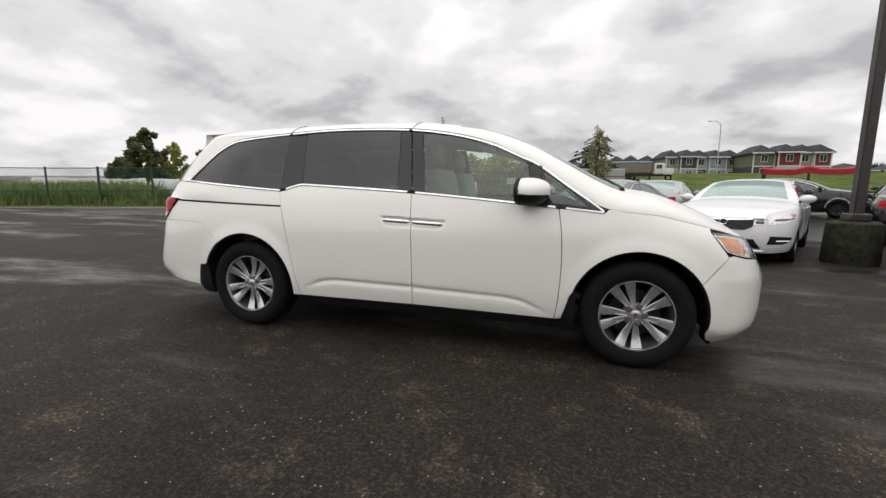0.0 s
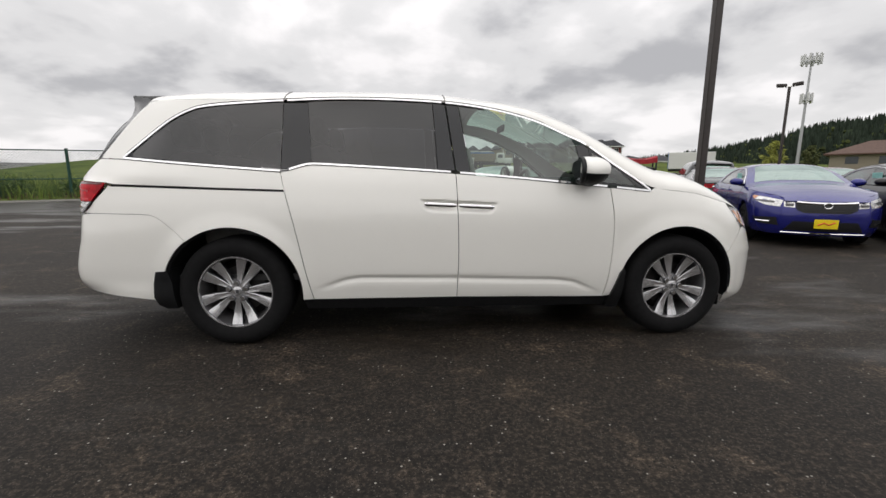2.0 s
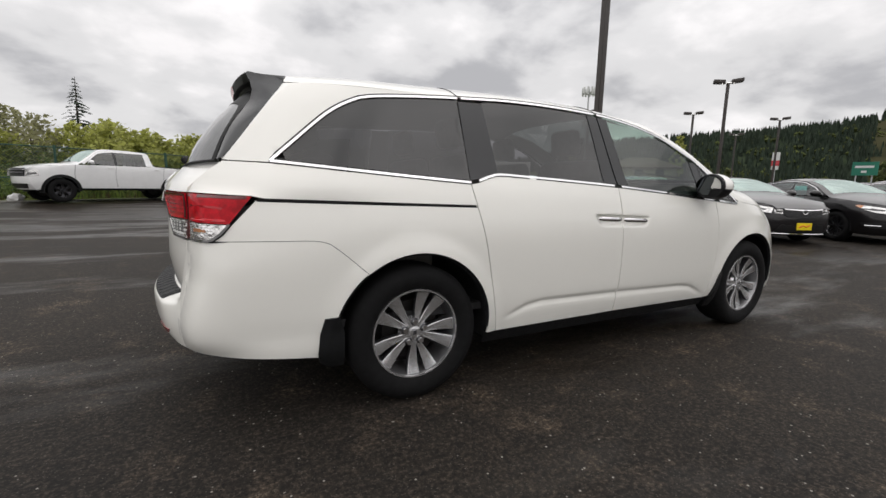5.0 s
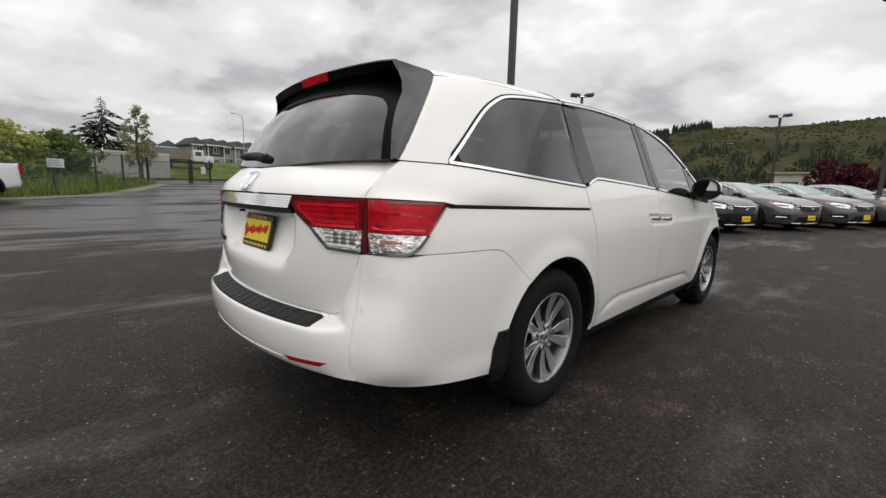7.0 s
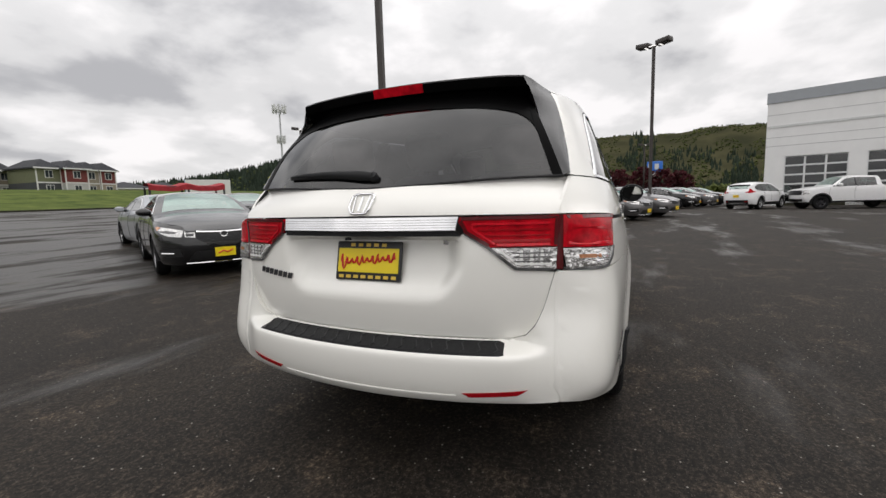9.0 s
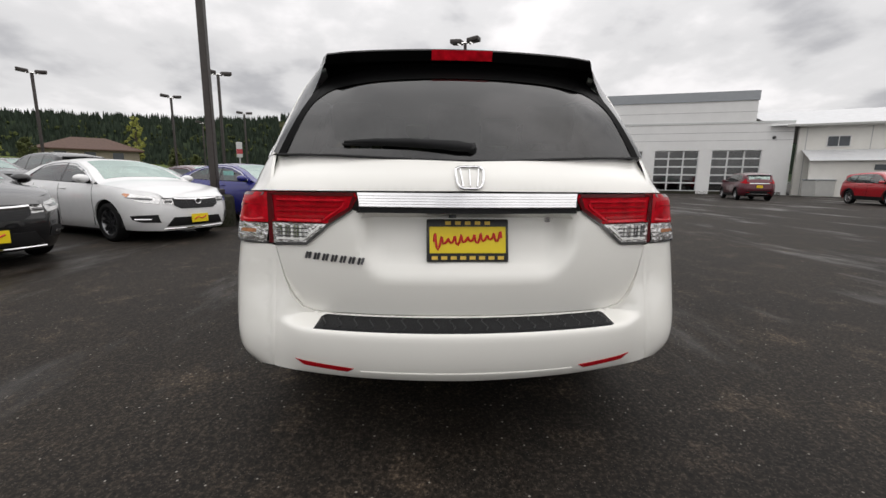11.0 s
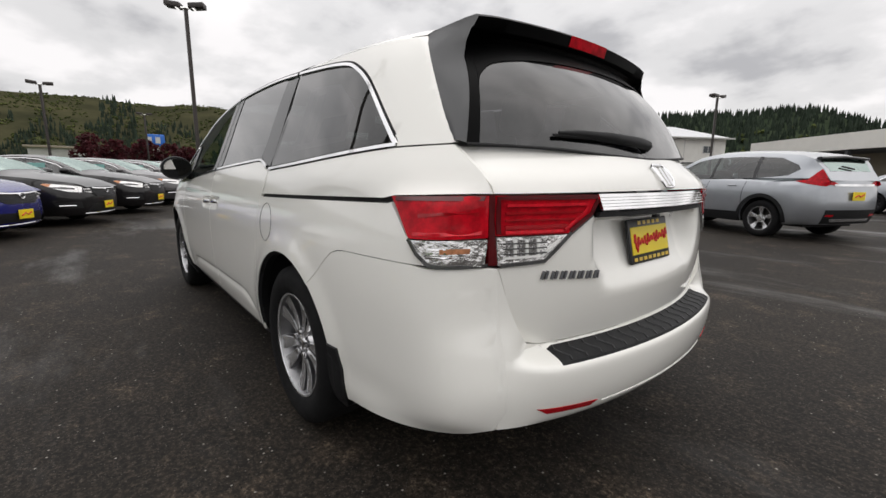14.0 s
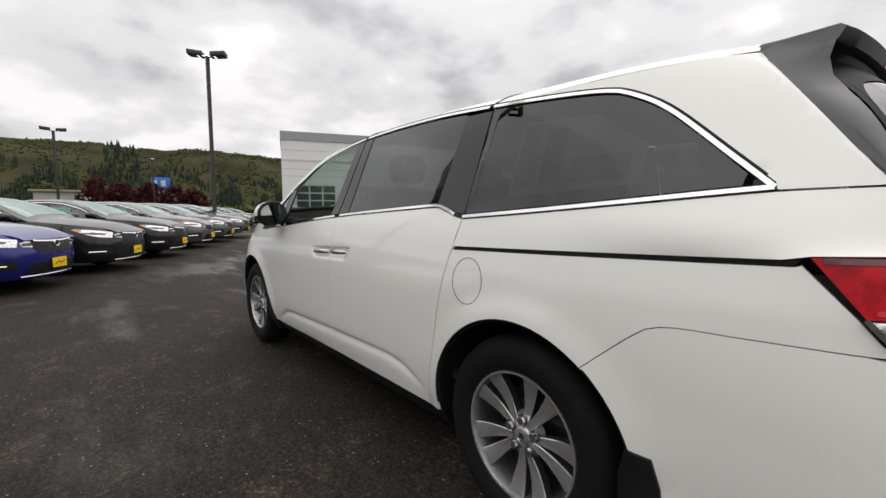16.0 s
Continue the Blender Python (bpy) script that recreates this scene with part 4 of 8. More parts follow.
pad = part("step_pad", face_out(grid(pad_rows), (0, 0, 1)), TRIM, bumper, "ribbed black step pad")
for k in range(-9, 10):
    rib = [(bumper_x(k * 0.060 + w_, z) - 0.002, k * 0.060 + w_, z + 0.0065) for z, w_ in ((0.593, 0.0), (0.588, 0.010), (0.583, 0.0), (0.578, -0.010), (0.573, 0.0))]
    part("pad_rib", tube(rib, 0.003, 5), PLATE_BLACK, pad)
for s in (-1, 1):
    back_panel("reflector", [(s * y, z) for y, z in line((0.655, 0.442), (0.425, 0.423), (0.45, 0.406), (0.62, 0.420))], RED_DEEP, bumper_x, "dark red reflector", parent=bumper, gap=0, out=0.003)
# a pressed line between the reflectors
part("lower_crease", tube([(bumper_x(y * 0.04, 0.409) - 0.0005, y * 0.04, 0.409 + 0.00002 * y * y) for y in range(-10, 11)], 0.003, 5), PEARL, bumper)

# rear window
GLASS_B = [(-2.552, 0.0, 1.190), (-2.530, 0.25, 1.197), (-2.480, 0.50, 1.209), (-2.375, 0.748, 1.216)]
GLASS_T = [(-2.245, 0.0, 1.590), (-2.234, 0.22, 1.588), (-2.208, 0.42, 1.578), (-2.160, 0.585, 1.556)]


def pane_row(rows, q):
    a = abs(q) * 3
    i = min(2, int(a))
    p = [Vector(r) for r in rows]
    pts3 = [Vector((p[1].x, -p[1].y, p[1].z))] + p + [p[3] * 2 - p[2]]
    t = a - i
    p0, p1, p2, p3 = pts3[i], pts3[i + 1], pts3[i + 2], pts3[i + 3]
    r = 0.5 * (2 * p1 + (p2 - p0) * t + (2 * p0 - 5 * p1 + 4 * p2 - p3) * t * t + (3 * p1 - p0 - 3 * p2 + p3) * t ** 3)
    return Vector((r.x, r.y if q >= 0 else -r.y, r.z))


def rear_pane(q, v):
    a, b = pane_row(GLASS_B, q), pane_row(GLASS_T, q)
    c = a.lerp(b, v)
    return c + Vector((-0.045, 0, 0.03)) * math.sin(math.pi * v) * 0.55


pane_rows = [[rear_pane(k / 14, v / 10) for k in range(-14, 15)] for v in range(11)]
rear_window = part("rear_window", face_out(grid(pane_rows), (-1, 0, 0.3)), PRIVACY, tailgate, "dark privacy rear glass")
# printed border; its top band also paints the spoiler's dark reflection on the glass
border = []
side_q = [0.0, 0.1, 0.2, 0.3, 0.4, 0.5, 0.6, 0.7, 0.78, 0.82, 0.85, 0.88, 0.905, 0.925, 0.938, 0.946, 0.950, 0.952, 0.975, 1.0]
for q in [-q for q in side_q[:0:-1]] + side_q:
    zb = 1.536 - 0.036 * (abs(q) / 0.75) ** 2.4
    v0 = min(0.97, max(0.3, (zb - pane_row(GLASS_B, q).z - 0.012) / (pane_row(GLASS_T, q).z - pane_row(GLASS_B, q).z)))
    if abs(q) > 0.951:
        v0 = 0.0
    elif abs(q) > 0.80:
        v0 -= 0.22 * (1 - math.sqrt(max(0.0, 1 - ((abs(q) - 0.80) / 0.15) ** 2)))
    border.append([rear_pane(q, v0 + (1 - v0) * j / 8) + Vector((-0.0022, 0, 0.0016)) for j in range(9)])
part("border_and_reflection", face_out(grid(border), (-1, 0, 0.3)), SPOILER, rear_window, "black printed glass border with painted spoiler reflection at its top")
part("window_seal", tube([rear_pane(k / 14, 0.0) + Vector((-0.002, 0, -0.003)) for k in range(-14, 15)], 0.005, 6), GAP, rear_window)
# roof spoiler
sec = []
for k in range(-18, 19):
    f = k / 18
    q = abs(f)
    zt = 1.658 - 0.012 * q ** 2 - 0.004 * smooth01((q - 0.85) / 0.15)
    xr = -2.284 + 0.052 * q ** 2
    start = Vector(over(-2.036 - 0.03 * q ** 4, f))
    y0, y1, zroof = start.y, f * 0.572, start.z
    g = rear_pane(f * 0.995, 1.0)
    e = smooth01((q - 0.80) / 0.2)
    lip = 0.046 * (1 - 0.2 * e)
    sec.append([tuple(start), (-2.10, y0 + (y1 - y0) * 0.35, zroof * 0.66 + zt * 0.34 + 0.004), (-2.19, y0 + (y1 - y0) * 0.75, zroof * 0.25 + zt * 0.75 + 0.004),
                (xr + 0.012, y1, zt + 0.001), (xr, y1, zt - 0.008), (xr + 0.012, y1 * (1 + 0.02 * e), zt - lip), (xr + 0.022 - 0.006 * e, y1 * (1 + 0.03 * e), zt - lip - 0.006),
                (g.x * 0.5 + (xr + 0.022) * 0.5, g.y * 0.5 + y1 * 0.51, g.z * 0.5 + (zt - lip) * 0.5 + 0.004), (g.x - 0.002, g.y, g.z - 0.002)])
spoiler = part("spoiler", face_out(grid([r[:7] for r in sec]), (-0.3, 0, 1)), SPOILER, tailgate, "gloss dark roof spoiler")
part("spoiler_underside", grid([r[6:] for r in sec]), SPOILER, spoiler, "matt black underside")
for s in (-1, 1):
    front_line = [Vector((hermite(z, REAR_X) + 0.006, s * hermite(z, REAR_Y), z)) for z in (1.222 + 0.372 * k / 11 for k in range(12))]
    end = [Vector(p) for p in sec[-1 if s > 0 else 0]]
    back_line = [rear_pane(s * 1.0, 0.095 * v) for v in range(8)]
    back_line += [back_line[-1].lerp(end[6], 0.30) + Vector((0.022, 0, 0.004)), back_line[-1].lerp(end[6], 0.66) + Vector((0.020, 0, 0.004)), end[6], end[5]]
    rows = []
    for i, (a, b) in enumerate(zip(front_line, back_line)):
        swell = 0.012 * (1 - i / 11)
        rows.append([a.lerp(b, k / 6) + Vector((-0.3, s, 0.25)) * swell * math.sin(math.pi * k / 6) for k in range(7)])
    rows.append([end[0], end[0].lerp(end[1], 0.5), end[1], end[1].lerp(end[2], 0.6), end[2], end[3], end[4]])
    part("pillar_trim", face_out(grid(rows), (-0.3, s, 0.2)), PILLAR_TRIM, tailgate, "gloss dark pillar trim")
part("brake_lamp", face_out(grid([[(-2.2865 + 0.16 * y * y, y, 1.652 - 0.04 * y * y), (-2.275 + 0.16 * y * y, y, 1.614 - 0.04 * y * y)] for y in (0.128 - 0.256 * k / 8 for k in range(9))]), (-1, 0, 0)), RED_LENS, spoiler, "red high brake lamp")
# rear wiper
wiper = part("rear_wiper", tube([rear_pane(q, v) + Vector((-0.02, 0, 0.008)) for q, v in ((0.63, 0.095), (0.48, 0.112), (0.3, 0.118), (0.12, 0.104), (0.06, 0.096), (-0.02, 0.085))], [0.005, 0.010, 0.013, 0.018, 0.020, 0.016], 8, 0.5), TRIM, rear_window, "black rear wiper")
part("wiper_pivot", lathe([(0.0, 0.028), (0.016, 0.024), (0.020, 0.0)], 20, "z"), TRIM, wiper).matrix_local = Matrix.Translation(rear_pane(-0.02, 0.085)) @ Euler((0, radians(-50), 0)).to_matrix().to_4x4()
part("wiper_blade", tube([rear_pane(q, v) + Vector((-0.008, 0, 0.004)) for q, v in ((0.64, 0.085), (0.4, 0.10), (0.10, 0.085))], 0.006, 6), GAP, wiper)


# ---------------------------------------------------------------- wheels
def wheel_meshes(radius, rim, width, spokes, pair, twist=0.0):
    """Meshes of a wheel that looks along -y, its middle at the origin: tyre, barrel, spokes, nuts, disc."""
    w = width / 2
    tyre = lathe([(rim, -w * 0.80), (rim + 0.012, -w * 0.93), (rim + 0.045, -w * 1.02), ((rim + radius) / 2 + 0.01, -w * 1.04), (radius - 0.035, -w * 0.98), (radius - 0.010, -w * 0.84), (radius - 0.001, -w * 0.62), (radius, 0), (radius - 0.001, w * 0.62), (radius - 0.012, w * 0.86), (radius - 0.05, w), (rim, w * 0.9)], 56)
    barrel = lathe([(rim + 0.004, -w * 0.80), (rim + 0.002, -w * 0.88), (rim - 0.004, -w * 0.87), (rim - 0.009, -w * 0.78), (rim - 0.022, -w * 0.2), (rim - 0.03, w * 0.7)], 56)
    sp = bmesh.new()
    dirs = []
    for k in range(spokes):
        a = 360 / spokes * k + twist
        dirs += [a] if not pair else [a - pair, a + pair]
    for k, a in enumerate(dirs):
        sgn = 0 if not pair else (-1 if k % 2 == 0 else 1)
        rows = []
        for j in range(6):
            t = j / 5
            r = 0.050 + (rim - 0.006 - 0.050) * t
            hw = 0.0125 + (0.0235 if pair else 0.040) * t ** 1.1
            off = radians(a) - radians(sgn * (pair or 0)) * ((1 - t) ** 2 * 0.10 - 0.05 * math.sin(math.pi * t))
            d = Vector((math.cos(off), 0, math.sin(off)))
            n = Vector((-d.z, 0, d.x))
            y = -w * 0.62 - w * 0.16 * t + 0.012 * math.sin(math.pi * t)
            c = d * r + Vector((0, y, 0))
            dish = 0.001 + 0.0015 * t
            rows.append([c - n * hw + Vector((0, 0.030, 0)), c - n * hw * 0.97, c - n * hw * 0.82 + Vector((0, -0.002, 0)), c + Vector((0, dish, 0)), c + n * hw * 0.82 + Vector((0, -0.002, 0)), c + n * hw * 0.97, c + n * hw + Vector((0, 0.030, 0))])
        bm = grid(rows)
        for f in bm.faces:
            f.material_index = 1 if max(v.co.y for v in f.verts) - min(v.co.y for v in f.verts) > 0.02 else 0
        me = bpy.data.meshes.new("t")
        bm.to_mesh(me)
        bm.free()
        sp.from_mesh(me)
        bpy.data.meshes.remove(me)
    lip_ = lathe([(rim + 0.006, -w * 0.86), (rim + 0.003, -w * 0.90), (rim - 0.004, -w * 0.895), (rim - 0.007, -w * 0.78)], 56)
    sp = join(sp, lip_)
    hubm = lathe([(0.0, -w * 0.66), (0.030, -w * 0.66), (0.034, -w * 0.60), (0.075, -w * 0.58), (0.085, -w * 0.40)], 32)
    sp = join(sp, hubm)
    face_out(sp, (0, -1, 0))
    nuts = bmesh.new()
    bmesh.ops.create_cone(nuts, cap_ends=True, segments=8, radius1=0.0165, radius2=0.0140, depth=0.026, matrix=Matrix.Translation((0, -w * 0.64, 0)) @ Euler((radians(90), 0, 0)).to_matrix().to_4x4())
    disc = lathe([(0.0, -w * 0.05), (rim * 0.68, -w * 0.05), (rim * 0.68, w * 0.1), (rim, w * 0.75), (0.0, w * 0.8)], 40)
    return tyre, barrel, sp, nuts, disc


def wheel_parts(parent, name, meshes, m, mats):
    """One wheel as a part with its own pieces, all at the pose m."""
    ty, ba, spk, nu, di = meshes
    w = new(name, ty)
    w.parent, w.matrix_local = parent, m
    for nm, me in (("rim", ba), ("spokes", spk), ("brake_disc", di)):
        o = new(nm, me)
        o.parent = w
    if name == "wheel" and parent is van:
        for nm, me in (("centre_cap", CENTRE_CAP), ("cap_emblem", CAP_BAR)):
            o = new(nm, me)
            o.parent = w
        for k in range(5):
            a = radians(72 * k + 18)
            o = new("nut_pocket", NUT_POCKET)
            o.parent, o.matrix_local = w, Matrix.Translation((0.057 * math.cos(a), 0, 0.057 * math.sin(a)))
            o = new("wheel_nut", nu)
            o.parent, o.matrix_local = w, Matrix.Translation((0.057 * math.cos(a), 0, 0.057 * math.sin(a)))
    return w


def wheel_set(radius, rim, width, spokes, pair, twist, alloy, dark):
    b = wheel_meshes(radius, rim, width, spokes, pair, twist)
    return [mesh_of("tyre", b[0], RUBBER, angle=50), mesh_of("rim", b[1], BARREL), mesh_of("spokes", b[2], (alloy, ALLOY_DARK), angle=35), mesh_of("wheel_nut", b[3], CHROME), mesh_of("brake_disc", b[4], dark)]


DISC = material("brake_steel", (0.055, 0.052, 0.05), 0.5, metal=0.8, vary=0.5, scale=12)
van_wheel = wheel_set(0.360, 0.232, 0.235, 5, 13.5, 65, ALLOY, DISC)
NUT_POCKET = mesh_of("nut_pocket", lathe([(0.0, -0.0745), (0.0200, -0.0745), (0.0200, -0.060)], 16), ALLOY_DARK)
CENTRE_CAP = mesh_of("centre_cap", lathe([(0.0, -0.0805), (0.026, -0.0800), (0.031, -0.077), (0.032, -0.066)], 24), ALLOY)
CAP_BAR = mesh_of("cap_emblem", box(-0.010, -0.0825, -0.011, 0.010, -0.080, 0.011, 0.001), ALLOY_DARK)
for hx in (HUB_F, HUB_R):
    for s in (-1, 1):
        w = wheel_parts(van, "wheel", van_wheel, pose(hx, s * 0.862, 0.360, 0, 0, 0 if s < 0 else 180) @ pose(0, 0, 0, 0, 20 if hx > 0 else 0, 0), None)
        w["label"] = "silver ten-spoke alloy wheel with black tyre"


# ---------------------------------------------------------------- cabin
def seat(x, y, wide=0.52, tall=0.62, name="seat"):
    bm = box(x - 0.25, y - wide / 2, 0.62, x + 0.28, y + wide / 2, 0.80, 0.05, 3)
    st = part(name, bm, CLOTH, van, "grey leather seat")
    bk = box(-0.08, -wide / 2, 0, 0.08, wide / 2, tall, 0.05, 3)
    bmesh.ops.transform(bk, matrix=pose(x - 0.24, y, 0.72, 0, -14, 0), verts=bk.verts)
    part("backrest", bk, CLOTH, st)
    hd = box(-0.05, -0.13, 0, 0.05, 0.13, 0.19, 0.045, 3)
    bmesh.ops.transform(hd, matrix=pose(x - 0.24 - math.sin(radians(14)) * (tall + 0.05), y, 0.72 + tall * 0.97 + 0.04, 0, -10, 0), verts=hd.verts)
    part("headrest", hd, CLOTH, st)
    return st


for x in (0.38, -0.62):
    for y in (-0.40, 0.40):
        seat(x, y)
for y in (-0.48, 0.0, 0.48):
    seat(-1.55, y, 0.44, 0.56)
part("dashboard", box(0.78, -0.83, 0.62, 1.28, 0.83, 1.06, 0.07, 3), DASH, van, "dark dashboard")
part("instrument_hood", box(0.80, 0.18, 1.02, 1.06, 0.58, 1.12, 0.04, 3), DASH, van)
swheel = lathe([(0.165 + 0.018 * math.cos(a), 0.018 * math.sin(a)) for a in (2 * math.pi * k / 10 for k in range(11))], 36, "z")
bmesh.ops.transform(swheel, matrix=pose(0.70, 0.38, 1.04, 0, -62, 0), verts=swheel.verts)
sw = part("steering_wheel", swheel, DASH, van, "dark steering wheel")
part("steering_hub", tube([(0.72, 0.38, 1.03), (0.82, 0.38, 0.98)], [0.06, 0.05], 12), DASH, sw)
part("inner_mirror", box(0.42, -0.12, 1.50, 0.44, 0.12, 1.56, 0.01), DASH, van, "dark inner mirror")
# the price sheet behind the driver's side quarter glass
card = [(-1.86, 1.24), (-1.38, 1.215), (-1.37, 1.50), (-1.68, 1.475), (-1.86, 1.36)]
sheet_bm = face_out(sheet(line(*card, card[0])[:-1], lambda a, b: (a, flank(a, b) - 0.012, b), 0.08, 0, 0), (0, 1, 0))
sticker = part("price_sheet", sheet_bm, WHITE_CARD, van, "white printed price sheet inside the glass")
for x0, z0, x1, z1 in ((-1.82, 1.26, -1.62, 1.34), (-1.58, 1.25, -1.50, 1.45), (-1.46, 1.25, -1.39, 1.48)):
    pl = line((x0, z0), (x1, z0), (x1, z1), (x0, z1))
    part("print_block", face_out(sheet(pl, lambda a, b: (a, flank(a, b) - 0.010, b), 0.08, 0, 0), (0, 1, 0)), GREY_PRINT, sticker)


# ---------------------------------------------------------------- ground
def land(x, y):
    """Height of the ground: level round the van, rising behind it and ahead of it, with a bank beyond the lot."""
    h = 0.027 * max(0.0, min(y, 48.0) - 6.0) * smooth01((y - 6.0) / 8.0)
    near = table(y, [(3.5, 0.0), (8.0, 0.0), (12.0, 0.02), (17.0, 0.26), (27.0, 0.34), (33.0, 0.60), (37.0, 0.82), (48.0, 1.13)])
    h += (near - min(h, 1.13)) * smooth01((7.0 - x) / 9.0) * smooth01((48.0 - y) / 4.0) * (y > 3.5)
    h += 3.6 * smooth01((y - 50.0) / 42.0)
    h += 0.008 * max(0.0, min(x, 60.0) - 5.5) * smooth01((y + 14.0) / 12.0)
    return h


ASPHALT = bpy.data.materials.new("damp_asphalt")
ASPHALT.use_nodes = True
n_, l_ = ASPHALT.node_tree.nodes, ASPHALT.node_tree.links
b_ = n_["Principled BSDF"]
b_.inputs["Specular IOR Level"].default_value = 0.24
tc_ = n_.new("ShaderNodeTexCoord")


def noise_node(scale, detail, rough=0.6, kind="ShaderNodeTexNoise"):
    t = n_.new(kind)
    t.inputs["Scale"].default_value = scale
    if kind == "ShaderNodeTexNoise":
        t.inputs["Detail"].default_value, t.inputs["Roughness"].default_value = detail, rough
    l_.new(tc_.outputs["Object"], t.inputs["Vector"])
    return t


def ramp_node(src, rows):
    r = n_.new("ShaderNodeValToRGB")
    while len(r.color_ramp.elements) < len(rows):
        r.color_ramp.elements.new(0.5)
    for e, (p, c) in zip(r.color_ramp.elements, rows):
        e.position, e.color = p, (*c, 1)
    l_.new(src, r.inputs[0])
    return r


def mix_node(kind, fac, a, b):
    m = n_.new("ShaderNodeMix")
    m.data_type, m.blend_type = "RGBA", kind
    if isinstance(fac, float):
        m.inputs["Factor"].default_value = fac
    else:
        l_.new(fac, m.inputs["Factor"])
    for s_, v in (("A", a), ("B", b)):
        if isinstance(v, tuple):
            m.inputs[s_].default_value = (*v, 1)
        else:
            l_.new(v, m.inputs[s_])
    return m.outputs["Result"]


grain = ramp_node(noise_node(46, 5, 0.78).outputs["Fac"], [(0.37, (0.0046, 0.0038, 0.0030)), (0.52, (0.0165, 0.0136, 0.0110)), (0.66, (0.060, 0.050, 0.041))])
mottle = ramp_node(noise_node(13, 5, 0.74).outputs["Fac"], [(0.36, (0.60, 0.60, 0.58)), (0.64, (1.42, 1.36, 1.28))])
patch = ramp_node(noise_node(0.45, 6, 0.62).outputs["Fac"], [(0.35, (0.78, 0.78, 0.80)), (0.65, (1.22, 1.19, 1.13))])
scuff = ramp_node(noise_node(2.3, 10, 0.74).outputs["Fac"], [(0.53, (1, 1, 1)), (0.66, (3.0, 2.85, 2.7))])
col = mix_node("MULTIPLY", 1.0, grain.outputs[0], patch.outputs[0])
col = mix_node("MULTIPLY", 1.0, col, scuff.outputs[0])
col = mix_node("MULTIPLY", 1.0, col, mottle.outputs[0])
# stones that show at the top: a few large, more of them small, and dark pits
chips_v = noise_node(34, 0, kind="ShaderNodeTexVoronoi")
pick = mix_node("MULTIPLY", 1.0, ramp_node(chips_v.outputs["Distance"], [(0.11, (1, 1, 1)), (0.19, (0, 0, 0))]).outputs[0], ramp_node(chips_v.outputs["Color"], [(0.76, (0, 0, 0)), (0.80, (1, 1, 1))]).outputs[0])
col = mix_node("MIX", pick, col, (0.30, 0.28, 0.25))
fine_v = noise_node(105, 0, kind="ShaderNodeTexVoronoi")
fine = mix_node("MULTIPLY", 1.0, ramp_node(fine_v.outputs["Distance"], [(0.16, (1, 1, 1)), (0.30, (0, 0, 0))]).outputs[0], ramp_node(fine_v.outputs["Color"], [(0.66, (0, 0, 0)), (0.76, (1, 1, 1))]).outputs[0])
col = mix_node("MIX", fine, col, (0.100, 0.088, 0.074))
pit_v = noise_node(70, 0, kind="ShaderNodeTexVoronoi")
pit = mix_node("MULTIPLY", 1.0, ramp_node(pit_v.outputs["Distance"], [(0.22, (1, 1, 1)), (0.36, (0, 0, 0))]).outputs[0], ramp_node(pit_v.outputs["Color"], [(0.62, (0, 0, 0)), (0.72, (1, 1, 1))]).outputs[0])
col = mix_node("MIX", pit, col, (0.002, 0.002, 0.002))
l_.new(col, b_.inputs["Base Color"])
# damp films lie in long shallow hollows
mp_ = n_.new("ShaderNodeMapping")
mp_.inputs["Rotation"].default_value, mp_.inputs["Scale"].default_value = (0, 0, radians(-24)), (0.55, 1.7, 1.0)
l_.new(tc_.outputs["Object"], mp_.inputs["Vector"])
hollow = noise_node(0.34, 7, 0.62)
l_.new(mp_.outputs[0], hollow.inputs["Vector"])
sx_ = n_.new("ShaderNodeSeparateXYZ")
l_.new(tc_.outputs["Object"], sx_.inputs[0])
low_side = n_.new("ShaderNodeMapRange")
low_side.interpolation_type = "SMOOTHSTEP"
for k_, v_ in (("From Min", 2.5), ("From Max", 13.0), ("To Min", 0.0), ("To Max", 0.14)):
    low_side.inputs[k_].default_value = v_
l_.new(sx_.outputs["Y"], low_side.inputs["Value"])
damp = n_.new("ShaderNodeMath")
damp.operation = "ADD"
l_.new(hollow.outputs["Fac"], damp.inputs[0])
l_.new(low_side.outputs[0], damp.inputs[1])
wet = ramp_node(damp.outputs[0], [(0.53, (0, 0, 0)), (0.63, (1, 1, 1))])
mr_ = n_.new("ShaderNodeMapRange")
mr_.inputs["To Min"].default_value, mr_.inputs["To Max"].default_value = 0.78, 0.33
l_.new(wet.outputs[0], mr_.inputs["Value"])
l_.new(mr_.outputs[0], b_.inputs["Roughness"])
bp_ = n_.new("ShaderNodeBump")
bp_.inputs["Strength"].default_value, bp_.inputs["Distance"].default_value = 0.6, 0.012
l_.new(grain.outputs[0], bp_.inputs["Height"])
l_.new(bp_.outputs[0], b_.inputs["Normal"])

gx = [-900, -500, -250, -120] + [x for x in range(-70, 71, 2)] + [120, 250, 500, 900]
gy = [-900, -500, -250, -120] + [y for y in range(-70, 71, 2)] + [120, 250, 500, 900]
ground = part("ground", face_out(grid([[(x, y, land(x, y)) for y in gy] for x in gx]), (0, 0, 1)), ASPHALT)
tagged(ground, "dark damp asphalt of a car park", "ground", kind="structure")


# ---------------------------------------------------------------- parked cars
DOOR_GLASS = glass("car_door_glass", (0.30, 0.34, 0.34), 0.95, base=0.10)
WINDOW_CARD = material("pale_teal_window_card", (0.30, 0.62, 0.58), 0.6, vary=0.25, scale=12)
CAR_GLASS = glass("car_glass", (0.42, 0.56, 0.51), (0.80, 0.95, 0.90), base=0.30, power=2.8)
GRILLE = material("dark_grille", (0.012, 0.012, 0.013), 0.45, vary=0.3, scale=40)
